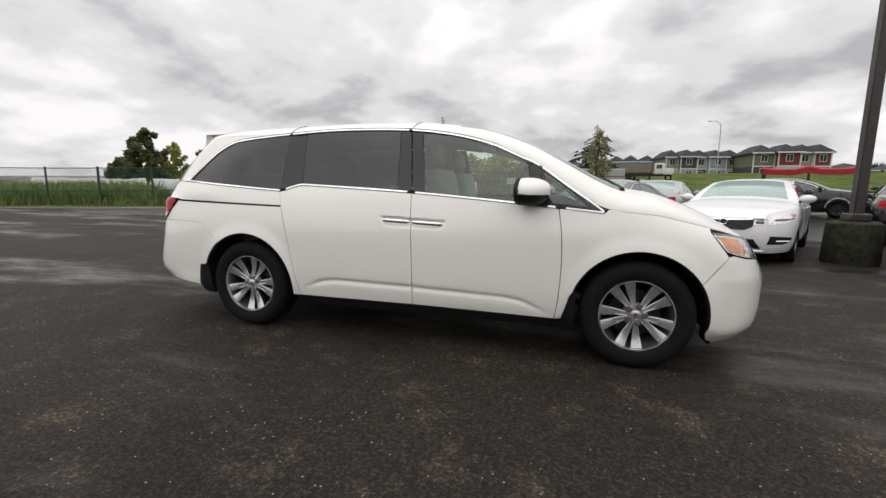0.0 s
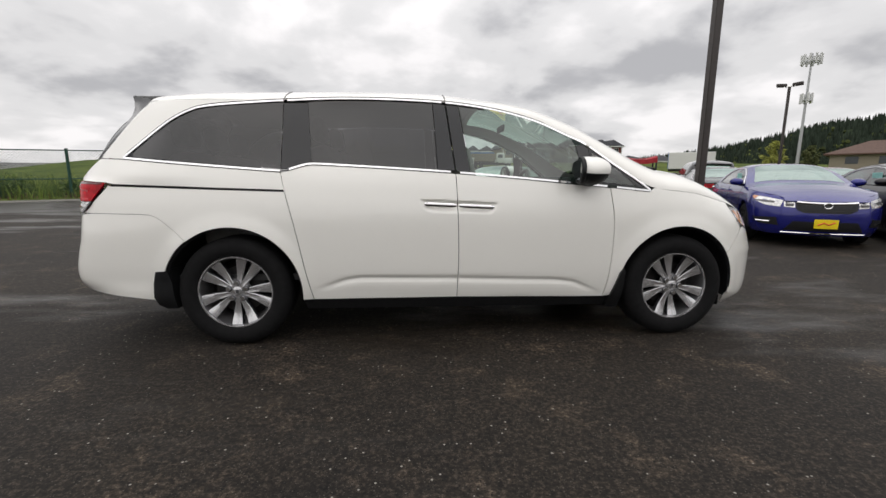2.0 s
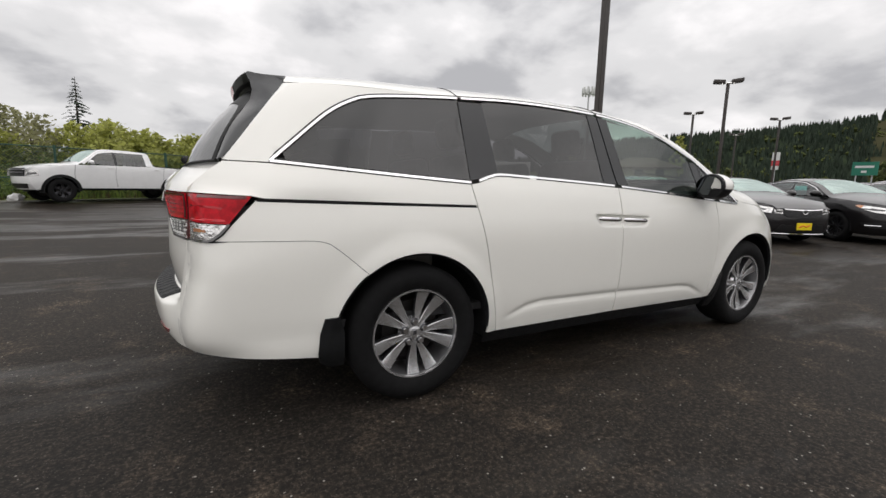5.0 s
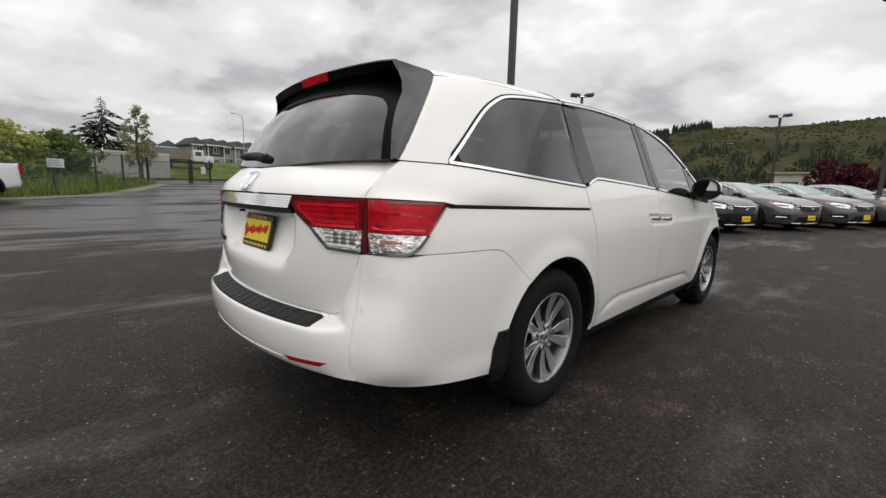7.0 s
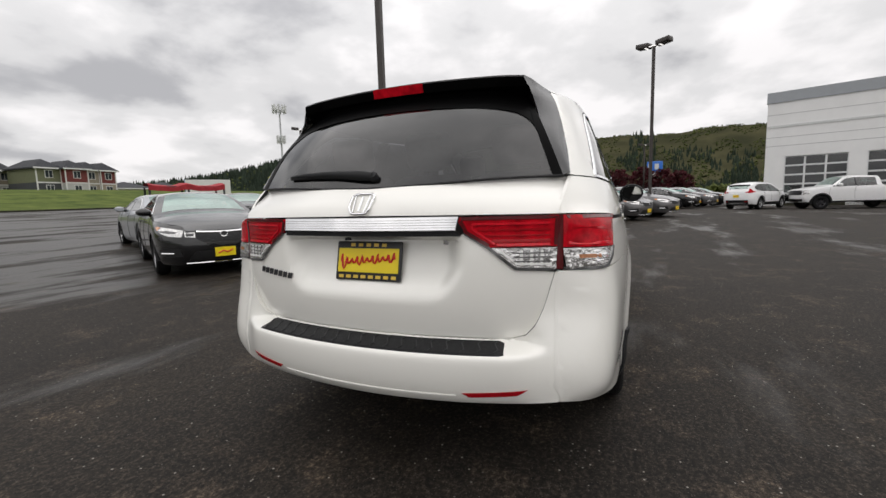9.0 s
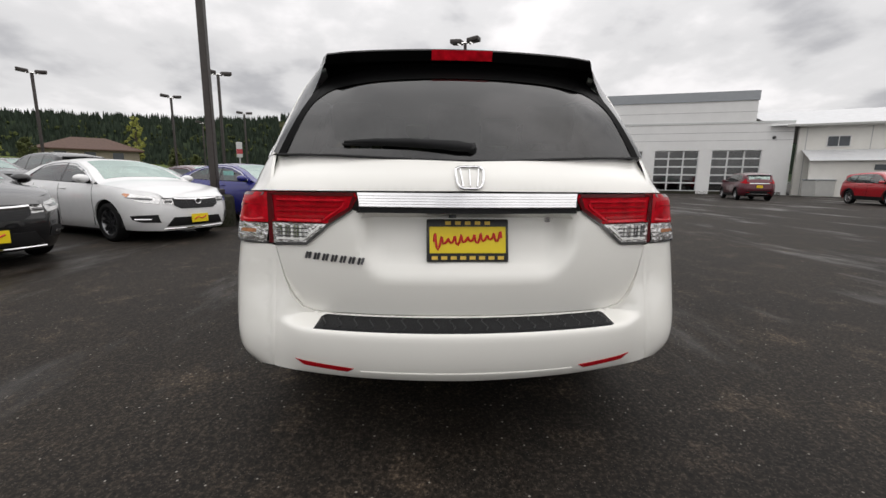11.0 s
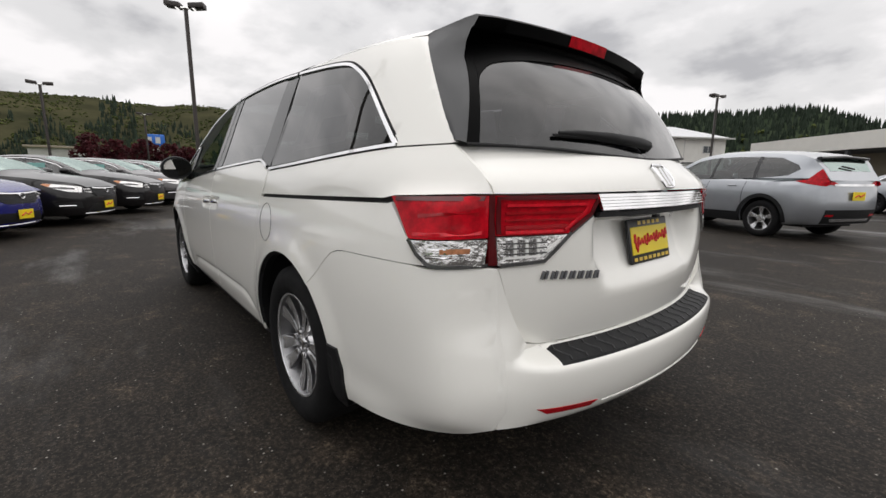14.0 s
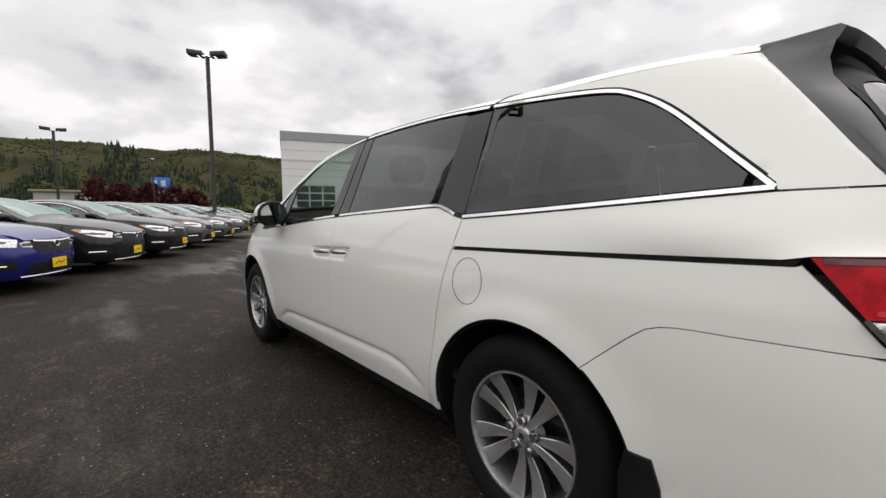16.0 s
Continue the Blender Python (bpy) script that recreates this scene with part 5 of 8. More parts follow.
DARK_WHEEL = material("black_machined_wheel", (0.05, 0.05, 0.055), 0.3, metal=0.8, vary=0.3, scale=30)


def paint(name, c, rough=0.3, metal=0.0, coat=0.9, spec=0.4):
    return material(name, c, rough, metal=metal, coat=coat, spec=spec, vary=0.06, scale=4.0)


BLACK_PAINT = paint("black_paint", (0.006, 0.006, 0.007), 0.25, coat=1.0, spec=0.3)
CHARCOAL = paint("charcoal_paint", (0.012, 0.011, 0.012), 0.30, 0.2, coat=0.8, spec=0.25)
GRAPHITE = paint("graphite_paint", (0.15, 0.145, 0.147), 0.32, 0.6, coat=0.9, spec=0.3)
WHITE_PAINT = paint("white_paint", (0.82, 0.82, 0.82))
BLUE_PAINT = paint("deep_blue_paint", (0.014, 0.017, 0.19), 0.25, 0.3)
SILVER = paint("silver_paint", (0.42, 0.44, 0.47), 0.3, 0.7)
MAROON = paint("maroon_paint", (0.10, 0.012, 0.022), 0.3, 0.3)
RED_PAINT = paint("red_paint", (0.42, 0.012, 0.02), 0.3, 0.2)
SEDAN_WHEEL = wheel_set(0.335, 0.225, 0.215, 5, 16, 18, DARK_WHEEL, DISC)
SUV_WHEEL = wheel_set(0.352, 0.228, 0.225, 5, 0, 90, ALLOY, DISC)
TRUCK_WHEEL = wheel_set(0.405, 0.235, 0.26, 6, 0, 30, DARK_WHEEL, DISC)

SEDAN = dict(
    base=2.775, r=0.335, wheels=SEDAN_WHEEL, track=0.80, arch=0.395, floor=0.20, sill=0.23, yb=0.55,
    width=[(0.18, 0.84), (0.30, 0.895), (0.55, 0.922), (0.72, 0.925), (0.86, 0.905), (0.95, 0.875), (1.02, 0.84), (1.2, 0.745), (1.4, 0.62)],
    nose=[(0.18, 2.35), (0.30, 2.42), (0.45, 2.45), (0.60, 2.445), (0.70, 2.42), (0.77, 2.385), (0.85, 2.28)],
    stern=[(0.18, -2.30), (0.35, -2.39), (0.55, -2.43), (0.75, -2.42), (0.95, -2.40), (1.05, -2.34)],
    edge=[(-2.40, 0.98), (-2.2, 1.035), (-1.9, 1.06), (-1.72, 1.09), (-1.45, 1.20), (-1.15, 1.305), (-0.75, 1.385), (-0.25, 1.405), (0.15, 1.375), (0.6, 1.235), (1.0, 1.035), (1.12, 0.985), (1.5, 0.955), (1.95, 0.895), (2.2, 0.84), (2.33, 0.795), (2.385, 0.765)],
    crown=[(-2.40, 0.02), (-1.75, 0.05), (-1.0, 0.07), (-0.2, 0.06), (0.5, 0.07), (1.05, 0.085), (1.6, 0.06), (2.1, 0.035), (2.385, 0.0)],
    belt=[(1.10, 0.975), (0.3, 1.0), (-0.6, 1.025), (-1.75, 1.06)],
    windows=[[(0.90, 1.015), (0.55, 1.205), (0.15, 1.325), (-0.12, 1.352), (-0.10, 1.02)], [(-0.16, 1.022), (-0.18, 1.354), (-0.62, 1.345), (-0.95, 1.295), (-1.18, 1.19), (-1.38, 1.06)]],
    pillars=[[(-0.10, 1.02), (-0.12, 1.352), (-0.18, 1.354), (-0.16, 1.022)]],
    solids=[[(-1.38, 1.058), (-1.18, 1.19), (-0.95, 1.295), (-0.90, 1.355), (-1.15, 1.30), (-1.45, 1.195), (-1.72, 1.085), (-1.75, 1.058)]],
    screen=(1.02, 0.22), back=(-1.70, -0.98), front_lamp=[(2.31, 0.772), (2.10, 0.812), (1.84, 0.842), (1.80, 0.825), (1.96, 0.755), (2.16, 0.685), (2.315, 0.665)], rear_lamp=[(-2.16, 0.97), (-2.37, 0.95), (-2.395, 0.80), (-2.20, 0.83)], clad=False)
SUV = dict(
    base=2.66, r=0.352, wheels=SUV_WHEEL, track=0.80, arch=0.415, floor=0.26, sill=0.40, yb=0.62,
    width=[(0.2, 0.86), (0.4, 0.915), (0.6, 0.93), (0.85, 0.93), (1.0, 0.905), (1.08, 0.875), (1.3, 0.79), (1.5, 0.69), (1.65, 0.58)],
    nose=[(0.2, 2.16), (0.35, 2.23), (0.6, 2.26), (0.8, 2.24), (0.98, 2.12)],
    stern=[(0.2, -2.16), (0.4, -2.27), (0.6, -2.32), (0.85, -2.31), (1.08, -2.27), (1.3, -2.18)],
    edge=[(-2.26, 1.09), (-2.12, 1.30), (-1.98, 1.465), (-1.8, 1.53), (-1.3, 1.585), (-0.6, 1.615), (0.0, 1.605), (0.35, 1.54), (0.8, 1.30), (1.08, 1.13), (1.2, 1.085), (1.6, 1.04), (2.0, 0.96), (2.2, 0.86)],
    crown=[(-2.26, 0.0), (-1.95, 0.03), (-1.3, 0.06), (0.0, 0.07), (0.6, 0.07), (1.15, 0.08), (1.7, 0.07), (2.2, 0.0)],
    belt=[(1.16, 1.055), (0.3, 1.07), (-0.8, 1.095), (-2.24, 1.13)],
    windows=[[(0.92, 1.085), (0.62, 1.29), (0.30, 1.47), (0.0, 1.535), (-0.12, 1.54), (-0.10, 1.09)], [(-0.17, 1.095), (-0.19, 1.545), (-1.02, 1.535), (-1.06, 1.115)], [(-1.13, 1.12), (-1.10, 1.53), (-1.45, 1.505), (-1.80, 1.36), (-1.86, 1.28), (-1.70, 1.175)]],
    pillars=[[(-0.10, 1.09), (-0.12, 1.54), (-0.19, 1.545), (-0.17, 1.095)], [(-1.06, 1.115), (-1.02, 1.535), (-1.10, 1.53), (-1.13, 1.12)]],
    solids=[[(-1.13, 1.115), (-1.70, 1.172), (-1.86, 1.28), (-1.80, 1.36), (-1.45, 1.505), (-1.40, 1.57), (-1.8, 1.528), (-1.98, 1.46), (-2.12, 1.295), (-2.25, 1.10), (-2.22, 1.125)]],
    screen=(1.12, 0.30), back=(-2.16, -1.97), front_lamp=[(2.12, 0.90), (1.74, 0.95), (1.70, 0.92), (1.95, 0.84), (2.16, 0.80)], rear_lamp=[(-1.86, 1.075), (-2.02, 1.105), (-2.12, 1.29), (-2.22, 1.14), (-2.28, 1.02), (-2.22, 0.985)], clad=True)
PICKUP = dict(
    base=3.68, r=0.405, wheels=TRUCK_WHEEL, track=0.85, arch=0.47, floor=0.42, sill=0.50, yb=0.80,
    width=[(0.3, 0.94), (0.6, 0.985), (0.9, 1.0), (1.2, 0.99), (1.33, 0.96), (1.42, 0.92), (1.65, 0.83), (1.92, 0.70)],
    nose=[(0.35, 2.62), (0.6, 2.78), (0.9, 2.80), (1.15, 2.76), (1.25, 2.68)],
    stern=[(0.35, -3.00), (0.6, -3.06), (0.9, -3.05), (1.33, -3.03)],
    edge=[(-3.02, 1.32), (-1.16, 1.34), (-1.08, 1.36), (-1.0, 1.80), (-0.92, 1.86), (-0.3, 1.89), (0.3, 1.885), (0.7, 1.80), (1.0, 1.56), (1.22, 1.38), (1.34, 1.315), (1.9, 1.27), (2.5, 1.19), (2.72, 1.08)],
    crown=[(-3.02, 0.0), (-1.1, 0.0), (-0.9, 0.03), (0.3, 0.05), (1.2, 0.06), (2.0, 0.06), (2.7, 0.0)],
    belt=[(1.30, 1.30), (0.4, 1.315), (-1.08, 1.325), (-3.02, 1.31)],
    windows=[[(1.05, 1.345), (0.88, 1.58), (0.62, 1.76), (0.22, 1.80), (0.22, 1.345)], [(0.14, 1.345), (0.14, 1.80), (-0.82, 1.79), (-0.84, 1.345)]],
    pillars=[[(0.22, 1.345), (0.22, 1.80), (0.14, 1.80), (0.14, 1.345)]],
    solids=[[(-0.84, 1.335), (-0.82, 1.79), (-0.80, 1.85), (-0.93, 1.855), (-1.0, 1.80), (-1.08, 1.335)]],
    screen=(1.24, 0.66), back=(-1.07, -1.01), front_lamp=[(2.70, 1.05), (2.42, 1.08), (2.40, 0.90), (2.72, 0.86)], rear_lamp=[(-2.90, 1.25), (-3.025, 1.25), (-3.03, 0.98), (-2.90, 0.98)], clad=False)


def build_car(spec, coat, label, category, name, front=True, group="parked cars", plate=True, seed=0):
    """A parked car, its middle between the axles at the origin, nose along +x."""
    car = thing(name, (0, 0, 0), label, category, group)
    yb, hb = spec["yb"], spec["base"] / 2

    def nose(y, z):
        return hermite(z, spec["nose"]) - 0.30 * y * y

    def stern(y, z):
        return hermite(z, spec["stern"]) + 0.16 * y * y

    def wide(x, z):
        w = hermite(z, spec["width"])
        u = min(1.0, max(0.0, nose(yb, z) - x))
        v = min(1.0, max(0.0, x - stern(yb, z)))
        k = min(1 - (1 - u) ** 4, 1 - (1 - v) ** 6)
        return yb + (w - yb) * k if w > yb else w

    def top(x, q):
        ze = table(x, spec["edge"])
        return (x, wide(x, ze) * q, ze + hermite(x, spec["crown"]) * (1 - abs(q) ** 3))
    r, fl = spec["r"], spec["floor"]
    zmax = spec["belt"][0][1]
    sides = []
    xf_top = max(q[0] for q in spec["edge"])
    for s in (-1, 1):
        def on(x, z, out=0.0, s=s):
            return (x, s * (wide(x, z) + out), z)

        def pan(nm, poly, mat, out=0.004, cell=0.08, depth=0.0, parent=car, s=s):
            bm = face_out(sheet(poly, lambda a, b: on(a, b, out), cell, 0.0, depth, lambda co: (0, -s, 0)), (0, s, 0))
            return part(nm, bm, mat, parent)
        zs = [fl + (table(xf_top, spec["edge"]) - fl) * k / 8 for k in range(9)]
        a0 = math.degrees(math.asin((fl + 0.02 - r) / spec["arch"]))
        low_line = [(nose(yb, z), z) for z in zs[::-1]] + line((nose(yb, fl), fl), (hb + spec["arch"] * math.cos(radians(a0)), fl + 0.02), step=0.1)[1:]
        low_line += arc(hb, r, spec["arch"], a0, 180 - a0, 18)[1:] + line((hb - spec["arch"] * math.cos(radians(a0)), spec["sill"] - 0.02), (-hb + spec["arch"] * math.cos(radians(a0)), spec["sill"] - 0.02), step=0.1)
        low_line += arc(-hb, r, spec["arch"], a0, 180 - a0, 18)
        z_back = spec["edge"][0][1]
        low_line += [(stern(yb, fl + 0.06 + (z_back - fl - 0.06) * k / 8), fl + 0.06 + (z_back - fl - 0.06) * k / 8) for k in range(9)]
        e_back = [q for q in spec["edge"] if q[0] < spec["belt"][-1][0]]
        low_line += e_back[1:] + spec["belt"][::-1] + [q for q in spec["edge"] if q[0] > spec["belt"][0][0]]
        sides.append(face_out(sheet(low_line, lambda a, b: on(a, b), 0.075, 0.0, 0.03, lambda co: (0, -s, 0)), (0, s, 0)))
        rail = [q for q in spec["edge"] if spec["belt"][-1][0] * 0.97 < q[0] < spec["belt"][0][0]]
        sides.append(face_out(sheet(ribbon(line(*rail, step=0.08), 0.075, -0.036), lambda a, b: on(a, b), 0.05, 0.0, 0.02, lambda co: (0, -s, 0)), (0, s, 0)))
        for pl in spec["solids"]:
            sides.append(face_out(sheet(line(*pl, pl[0], step=0.08)[:-1], lambda a, b: on(a, b), 0.06, 0.0, 0.0), (0, s, 0)))
        for pl in spec["windows"]:
            pan("side_window", line(*pl, pl[0], step=0.08)[:-1], DOOR_GLASS, 0.0)
        for pl in spec["pillars"]:
            pan("door_pillar", line(*pl, pl[0], step=0.08)[:-1], PILLAR, 0.002)
        if not spec["clad"]:
            part("window_moulding", tube([on(x, z + 0.012, 0.004) for x, z in line(*(spec["windows"][0][0:4] + spec["windows"][1][1:6]), step=0.06)], 0.010, 6), CHROME, car)
        lamp = pan("headlamp", line(*spec["front_lamp"], spec["front_lamp"][0], step=0.05)[:-1], CLEAR_LENS, 0.008)
        lamp["label"] = "clear headlamp"
        fl_ = spec["front_lamp"]
        cx, cz = sum(q[0] for q in fl_) / len(fl_), sum(q[1] for q in fl_) / len(fl_)
        pan("lamp_inner", [(cx + (x - cx) * 0.70, cz - 0.012 + (z - cz) * 0.30) for x, z in fl_], SMOKE, 0.011, parent=lamp)
        if spec is SEDAN:
            pan("amber_corner", [(1.94, 0.830), (1.845, 0.840), (1.805, 0.825), (1.92, 0.775)], AMBER, 0.012, parent=lamp)
            pan("window_trim", ribbon(line((0.93, 1.012), (0.55, 1.222), (0.15, 1.342), (-0.18, 1.370), (-0.62, 1.360), (-0.95, 1.310), (-1.20, 1.200), (-1.42, 1.062), step=0.08), 0.015), CHROME, 0.010)
        lamp = pan("tail_lamp", line(*spec["rear_lamp"], spec["rear_lamp"][0], step=0.05)[:-1], RED_LENS, 0.008)
        lamp["label"] = "red tail lamp"
        if spec["clad"]:
            for hx in (hb, -hb):
                pan("arch_cladding", ribbon(arc(hx, r, spec["arch"] + 0.03, -4, 184, 22), 0.07), TRIM, 0.010)
            pan("sill_cladding", line((hb - 0.40, 0.43), (-hb + 0.40, 0.45), (-hb + 0.43, fl), (hb - 0.43, fl), step=0.1), TRIM, 0.006)
        else:
            pan("sill_strip", line((hb - 0.36, spec["sill"]), (-hb + 0.36, spec["sill"]), (-hb + 0.37, spec["sill"] - 0.06), (hb - 0.37, spec["sill"] - 0.06), step=0.1), TRIM, -0.015)
        # door seams and handles
        zb = spec["belt"][1][1]
        for x0 in (hb - 0.42, spec["pillars"][0][0][0] - 0.03, -hb + 0.36):
            part("door_seam", tube([on(x0 + 0.05 * math.sin(math.pi * k / 8), spec["sill"] + 0.03 + (zb - spec["sill"] - 0.05) * k / 8, 0.0) for k in range(9)], 0.005, 5), GAP, car)
        for x0 in (spec["pillars"][0][0][0] + 0.06, -hb + 0.55):
            part("door_handle", tube([on(x0 + d, zb - 0.10, o) for d, o in ((0.0, 0.0), (0.03, 0.03), (0.15, 0.03), (0.18, 0.0))], 0.014, 6), coat, car)
        # mirror
        mx, mz = spec["windows"][0][0][0] - 0.08, spec["windows"][0][0][1] + 0.06
        mb = bmesh.new()
        bmesh.ops.create_uvsphere(mb, u_segments=12, v_segments=8, radius=1)
        for v in mb.verts:
            v.co = Vector((max(v.co.x, -0.4) * 0.10 + mx, v.co.y * 0.125 + s * (wide(mx, mz) + 0.14), v.co.z * 0.075 + mz))
        part("door_mirror", mb, coat, car)
        part("mirror_foot", tube([(mx, s * (wide(mx, mz) - 0.02), mz - 0.06), (mx, s * (wide(mx, mz) + 0.1), mz - 0.03)], 0.025, 6), TRIM, car)
        for hx in (hb, -hb):
            wheel_parts(car, "wheel", spec["wheels"], pose(hx, s * spec["track"], r, 0, 0, 0 if s < 0 else 180), None)
            rows = [[(hx + (spec["arch"] + 0.01) * math.cos(a), s * y, r + (spec["arch"] + 0.01) * math.sin(a)) for a in (radians(-10 + 200 * k / 14) for k in range(15))] for y in (0.45, wide(hx, r + spec["arch"]) - 0.01)]
            part("wheel_housing", grid(rows), GAP, car)
    QS = [math.sin(math.pi / 2 * k / 8) for k in range(-8, 9)]

    def cap_(x0, x1, qs, n, out=0.0):
        return face_out(grid([[tuple(Vector(top(x0 + (x1 - x0) * k / n, q)) + Vector((0, 0, out))) for q in qs] for k in range(n + 1)]), (0, 0, 1))
    sc, bk = spec["screen"], spec["back"]
    x_end = spec["edge"][0][0]
    body = sides + [cap_(sc[1], bk[1], QS, 12), cap_(xf_top, sc[0], QS, 12)]
    if bk[0] > x_end + 0.05:
        body.append(cap_(bk[0], x_end, QS, 5))
    for x0, x1 in (sc, bk):
        body += [cap_(x0, x1, [q for q in QS if q > 0.80], 6), cap_(x0, x1, [q for q in QS if q < -0.80], 6)]
    zs = [fl + (table(xf_top, spec["edge"]) + 0.0 - fl) * k / 9 for k in range(10)]
    body.append(face_out(grid([[(nose(yb * j / 8, z), yb * j / 8, z) for j in range(-8, 9)] for z in zs]), (1, 0, 0)))
    zs = [fl + 0.06 + (spec["edge"][0][1] - fl - 0.06) * k / 9 for k in range(10)]
    body.append(face_out(grid([[(stern(yb * j / 8, z), yb * j / 8, z) for j in range(-8, 9)] for z in zs]), (-1, 0, 0)))
    if spec is PICKUP:
        body.append(face_out(grid([[top(-1.05, q) for q in QS], [(-1.05, y * 0.9, 1.33) for y in QS]]), (-1, 0, 0)))
    part("body", join(*body), coat, car, angle=45)
    part("windscreen", cap_(sc[0], sc[1], [q for q in QS if abs(q) < 0.84], 8, 0.003), CAR_GLASS, car, "sky-reflecting windscreen")
    part("rear_window", cap_(bk[0], bk[1], [q for q in QS if abs(q) < 0.84], 6, 0.003), CAR_GLASS, car)
    part("cabin", box(spec["back"][1] - 0.1, -yb * 0.9, fl + 0.1, sc[0] - 0.15, yb * 0.9, zmax - 0.02, 0.05), DASH, car, "dark cabin")
    for y in (-0.36, 0.36):
        for x in (0.05, -0.85):
            part("seat", box(x - 0.10, y - 0.22, zmax - 0.1, x + 0.06, y + 0.22, zmax + 0.22, 0.05, 2), DASH, car)
    part("underbody", box(-hb - 0.6, -yb, fl - 0.02, hb + 0.6, yb, fl + 0.12), GAP, car)

    # face: grille, bars, lower opening, plate
    def face(nm, poly, mat, out, label=""):
        bm = face_out(sheet(line(*poly, poly[0], step=0.06)[:-1], lambda a, b: (nose(a, b) + out, a, b), 0.06, 0, 0.01, lambda co: (-1, 0, 0)), (1, 0, 0))
        return part(nm, bm, mat, car, label)

    def rear(nm, poly, mat, out, label=""):
        bm = face_out(sheet(line(*poly, poly[0], step=0.06)[:-1], lambda a, b: (stern(a, b) - out, a, b), 0.06, 0, 0.01, lambda co: (1, 0, 0)), (-1, 0, 0))
        return part(nm, bm, mat, car, label)
    if spec is SEDAN:
        g = face("grille", [(-0.40, 0.745), (0.40, 0.745), (0.40, 0.64), (0.30, 0.575), (-0.30, 0.575), (-0.40, 0.64)], GRILLE, 0.012, "dark grille with a chrome bar")
        for s in (-1, 1):
            hl = face("headlamp", [(s * 0.41, 0.742), (s * 0.549, 0.766), (s * 0.549, 0.668), (s * 0.41, 0.655)], CLEAR_LENS, 0.010, "clear headlamp")
            part("lamp_inner", tube([(nose(s * y, 0.70) + 0.022, s * y, 0.702) for y in (0.43, 0.48, 0.535)], 0.020, 8), SMOKE, hl)
        for z, rr in ((0.728, 0.022), (0.682, 0.004), (0.655, 0.004), (0.628, 0.004), (0.60, 0.004)):
            part("grille_bar", tube([(nose(y * 0.078, z) + 0.016, y * 0.078, z + 0.018 * (0.04 * y * y)) for y in range(-5, 6)], rr, 6), CHROME if rr > 0.01 else DARK_WHEEL, g)
        part("emblem", tube([(nose(0, 0.70) + 0.03, 0.055 * math.cos(a), 0.695 + 0.045 * math.sin(a)) for a in (2 * math.pi * k / 12 for k in range(13))], 0.010, 6), CHROME, g)
        face("lower_intake", [(-0.42, 0.43), (0.42, 0.43), (0.52, 0.275), (-0.52, 0.275)], GRILLE, 0.010, "dark lower intake")
        part("lower_lip", tube([(nose(y * 0.11, 0.235) + 0.012, y * 0.11, 0.235) for y in range(-5, 6)], 0.012, 6), CHROME, car)
        for s in (-1, 1):
            pts = [(2.31, 0.485), (1.96, 0.465), (1.99, 0.40), (2.12, 0.355), (2.32, 0.35)]
            part("fog_recess", face_out(sheet(line(*pts, pts[0], step=0.06)[:-1], lambda a, b: (a, s * (wide(a, b) + 0.006), b), 0.08, 0, 0), (0, s, 0)), GRILLE, car)
            part("fog_lamp", tube([(2.25, s * (wide(2.25, 0.41) + 0.015), 0.405), (2.04, s * (wide(2.04, 0.41) + 0.015), 0.405)], 0.015, 6), CHROME, car)
            rear("trunk_lamp", [(s * 0.36, 0.955), (s * 0.54, 0.955), (s * 0.54, 0.84), (s * 0.42, 0.85)], RED_LENS, 0.006)
        rear("trunk_strip", [(-0.40, 0.90), (0.40, 0.90), (0.40, 0.87), (-0.40, 0.87)], CHROME, 0.010)
        rear("lower_valance", [(-0.5, 0.36), (0.5, 0.36), (0.5, 0.27), (-0.5, 0.27)], TRIM, 0.008)
        pz, rz = 0.40, 0.77
    elif spec is SUV:
        g = face("grille", [(-0.58, 0.86), (0.58, 0.86), (0.48, 0.66), (-0.48, 0.66)], GRILLE, 0.012, "dark grille")
        part("grille_bar", tube([(nose(y * 0.11, 0.80) + 0.02, y * 0.11, 0.80) for y in range(-5, 6)], 0.02, 6), CHROME, g)
        face("lower_intake", [(-0.55, 0.48), (0.55, 0.48), (0.6, 0.28), (-0.6, 0.28)], TRIM, 0.012)
        rear("lower_cladding", [(-0.62, 0.58), (0.62, 0.58), (0.62, 0.33), (-0.62, 0.33)], TRIM, 0.010, "black lower bumper")
        rear("skid_strip", [(-0.5, 0.42), (0.5, 0.42), (0.46, 0.37), (-0.46, 0.37)], ALLOY, 0.018)
        rear("hatch_strip", [(-0.5, 1.03), (0.5, 1.03), (0.5, 0.99), (-0.5, 0.99)], CHROME, 0.012)
        for s in (-1, 1):
            rear("hatch_lamp", [(s * 0.36, 1.0), (s * 0.61, 1.02), (s * 0.61, 1.10), (s * 0.50, 1.07)], RED_LENS, 0.010)
            rear("reflector", [(s * 0.45, 0.50), (s * 0.60, 0.50), (s * 0.60, 0.46), (s * 0.45, 0.46)], RED_DEEP, 0.016)
        part("roof_lip", tube([(-2.02, y * 0.1, top(-1.96, 0)[2] - 0.004 * abs(y) * 1.2) for y in range(-6, 7)], 0.03, 8, 1.6), PILLAR, car)
        part("rear_wiper", tube([tuple(Vector(top(-2.12, 0.35)) + Vector((-0.02, 0, 0.02))), tuple(Vector(top(-2.15, -0.1)) + Vector((-0.02, 0, 0.02)))], 0.014, 6), TRIM, car)
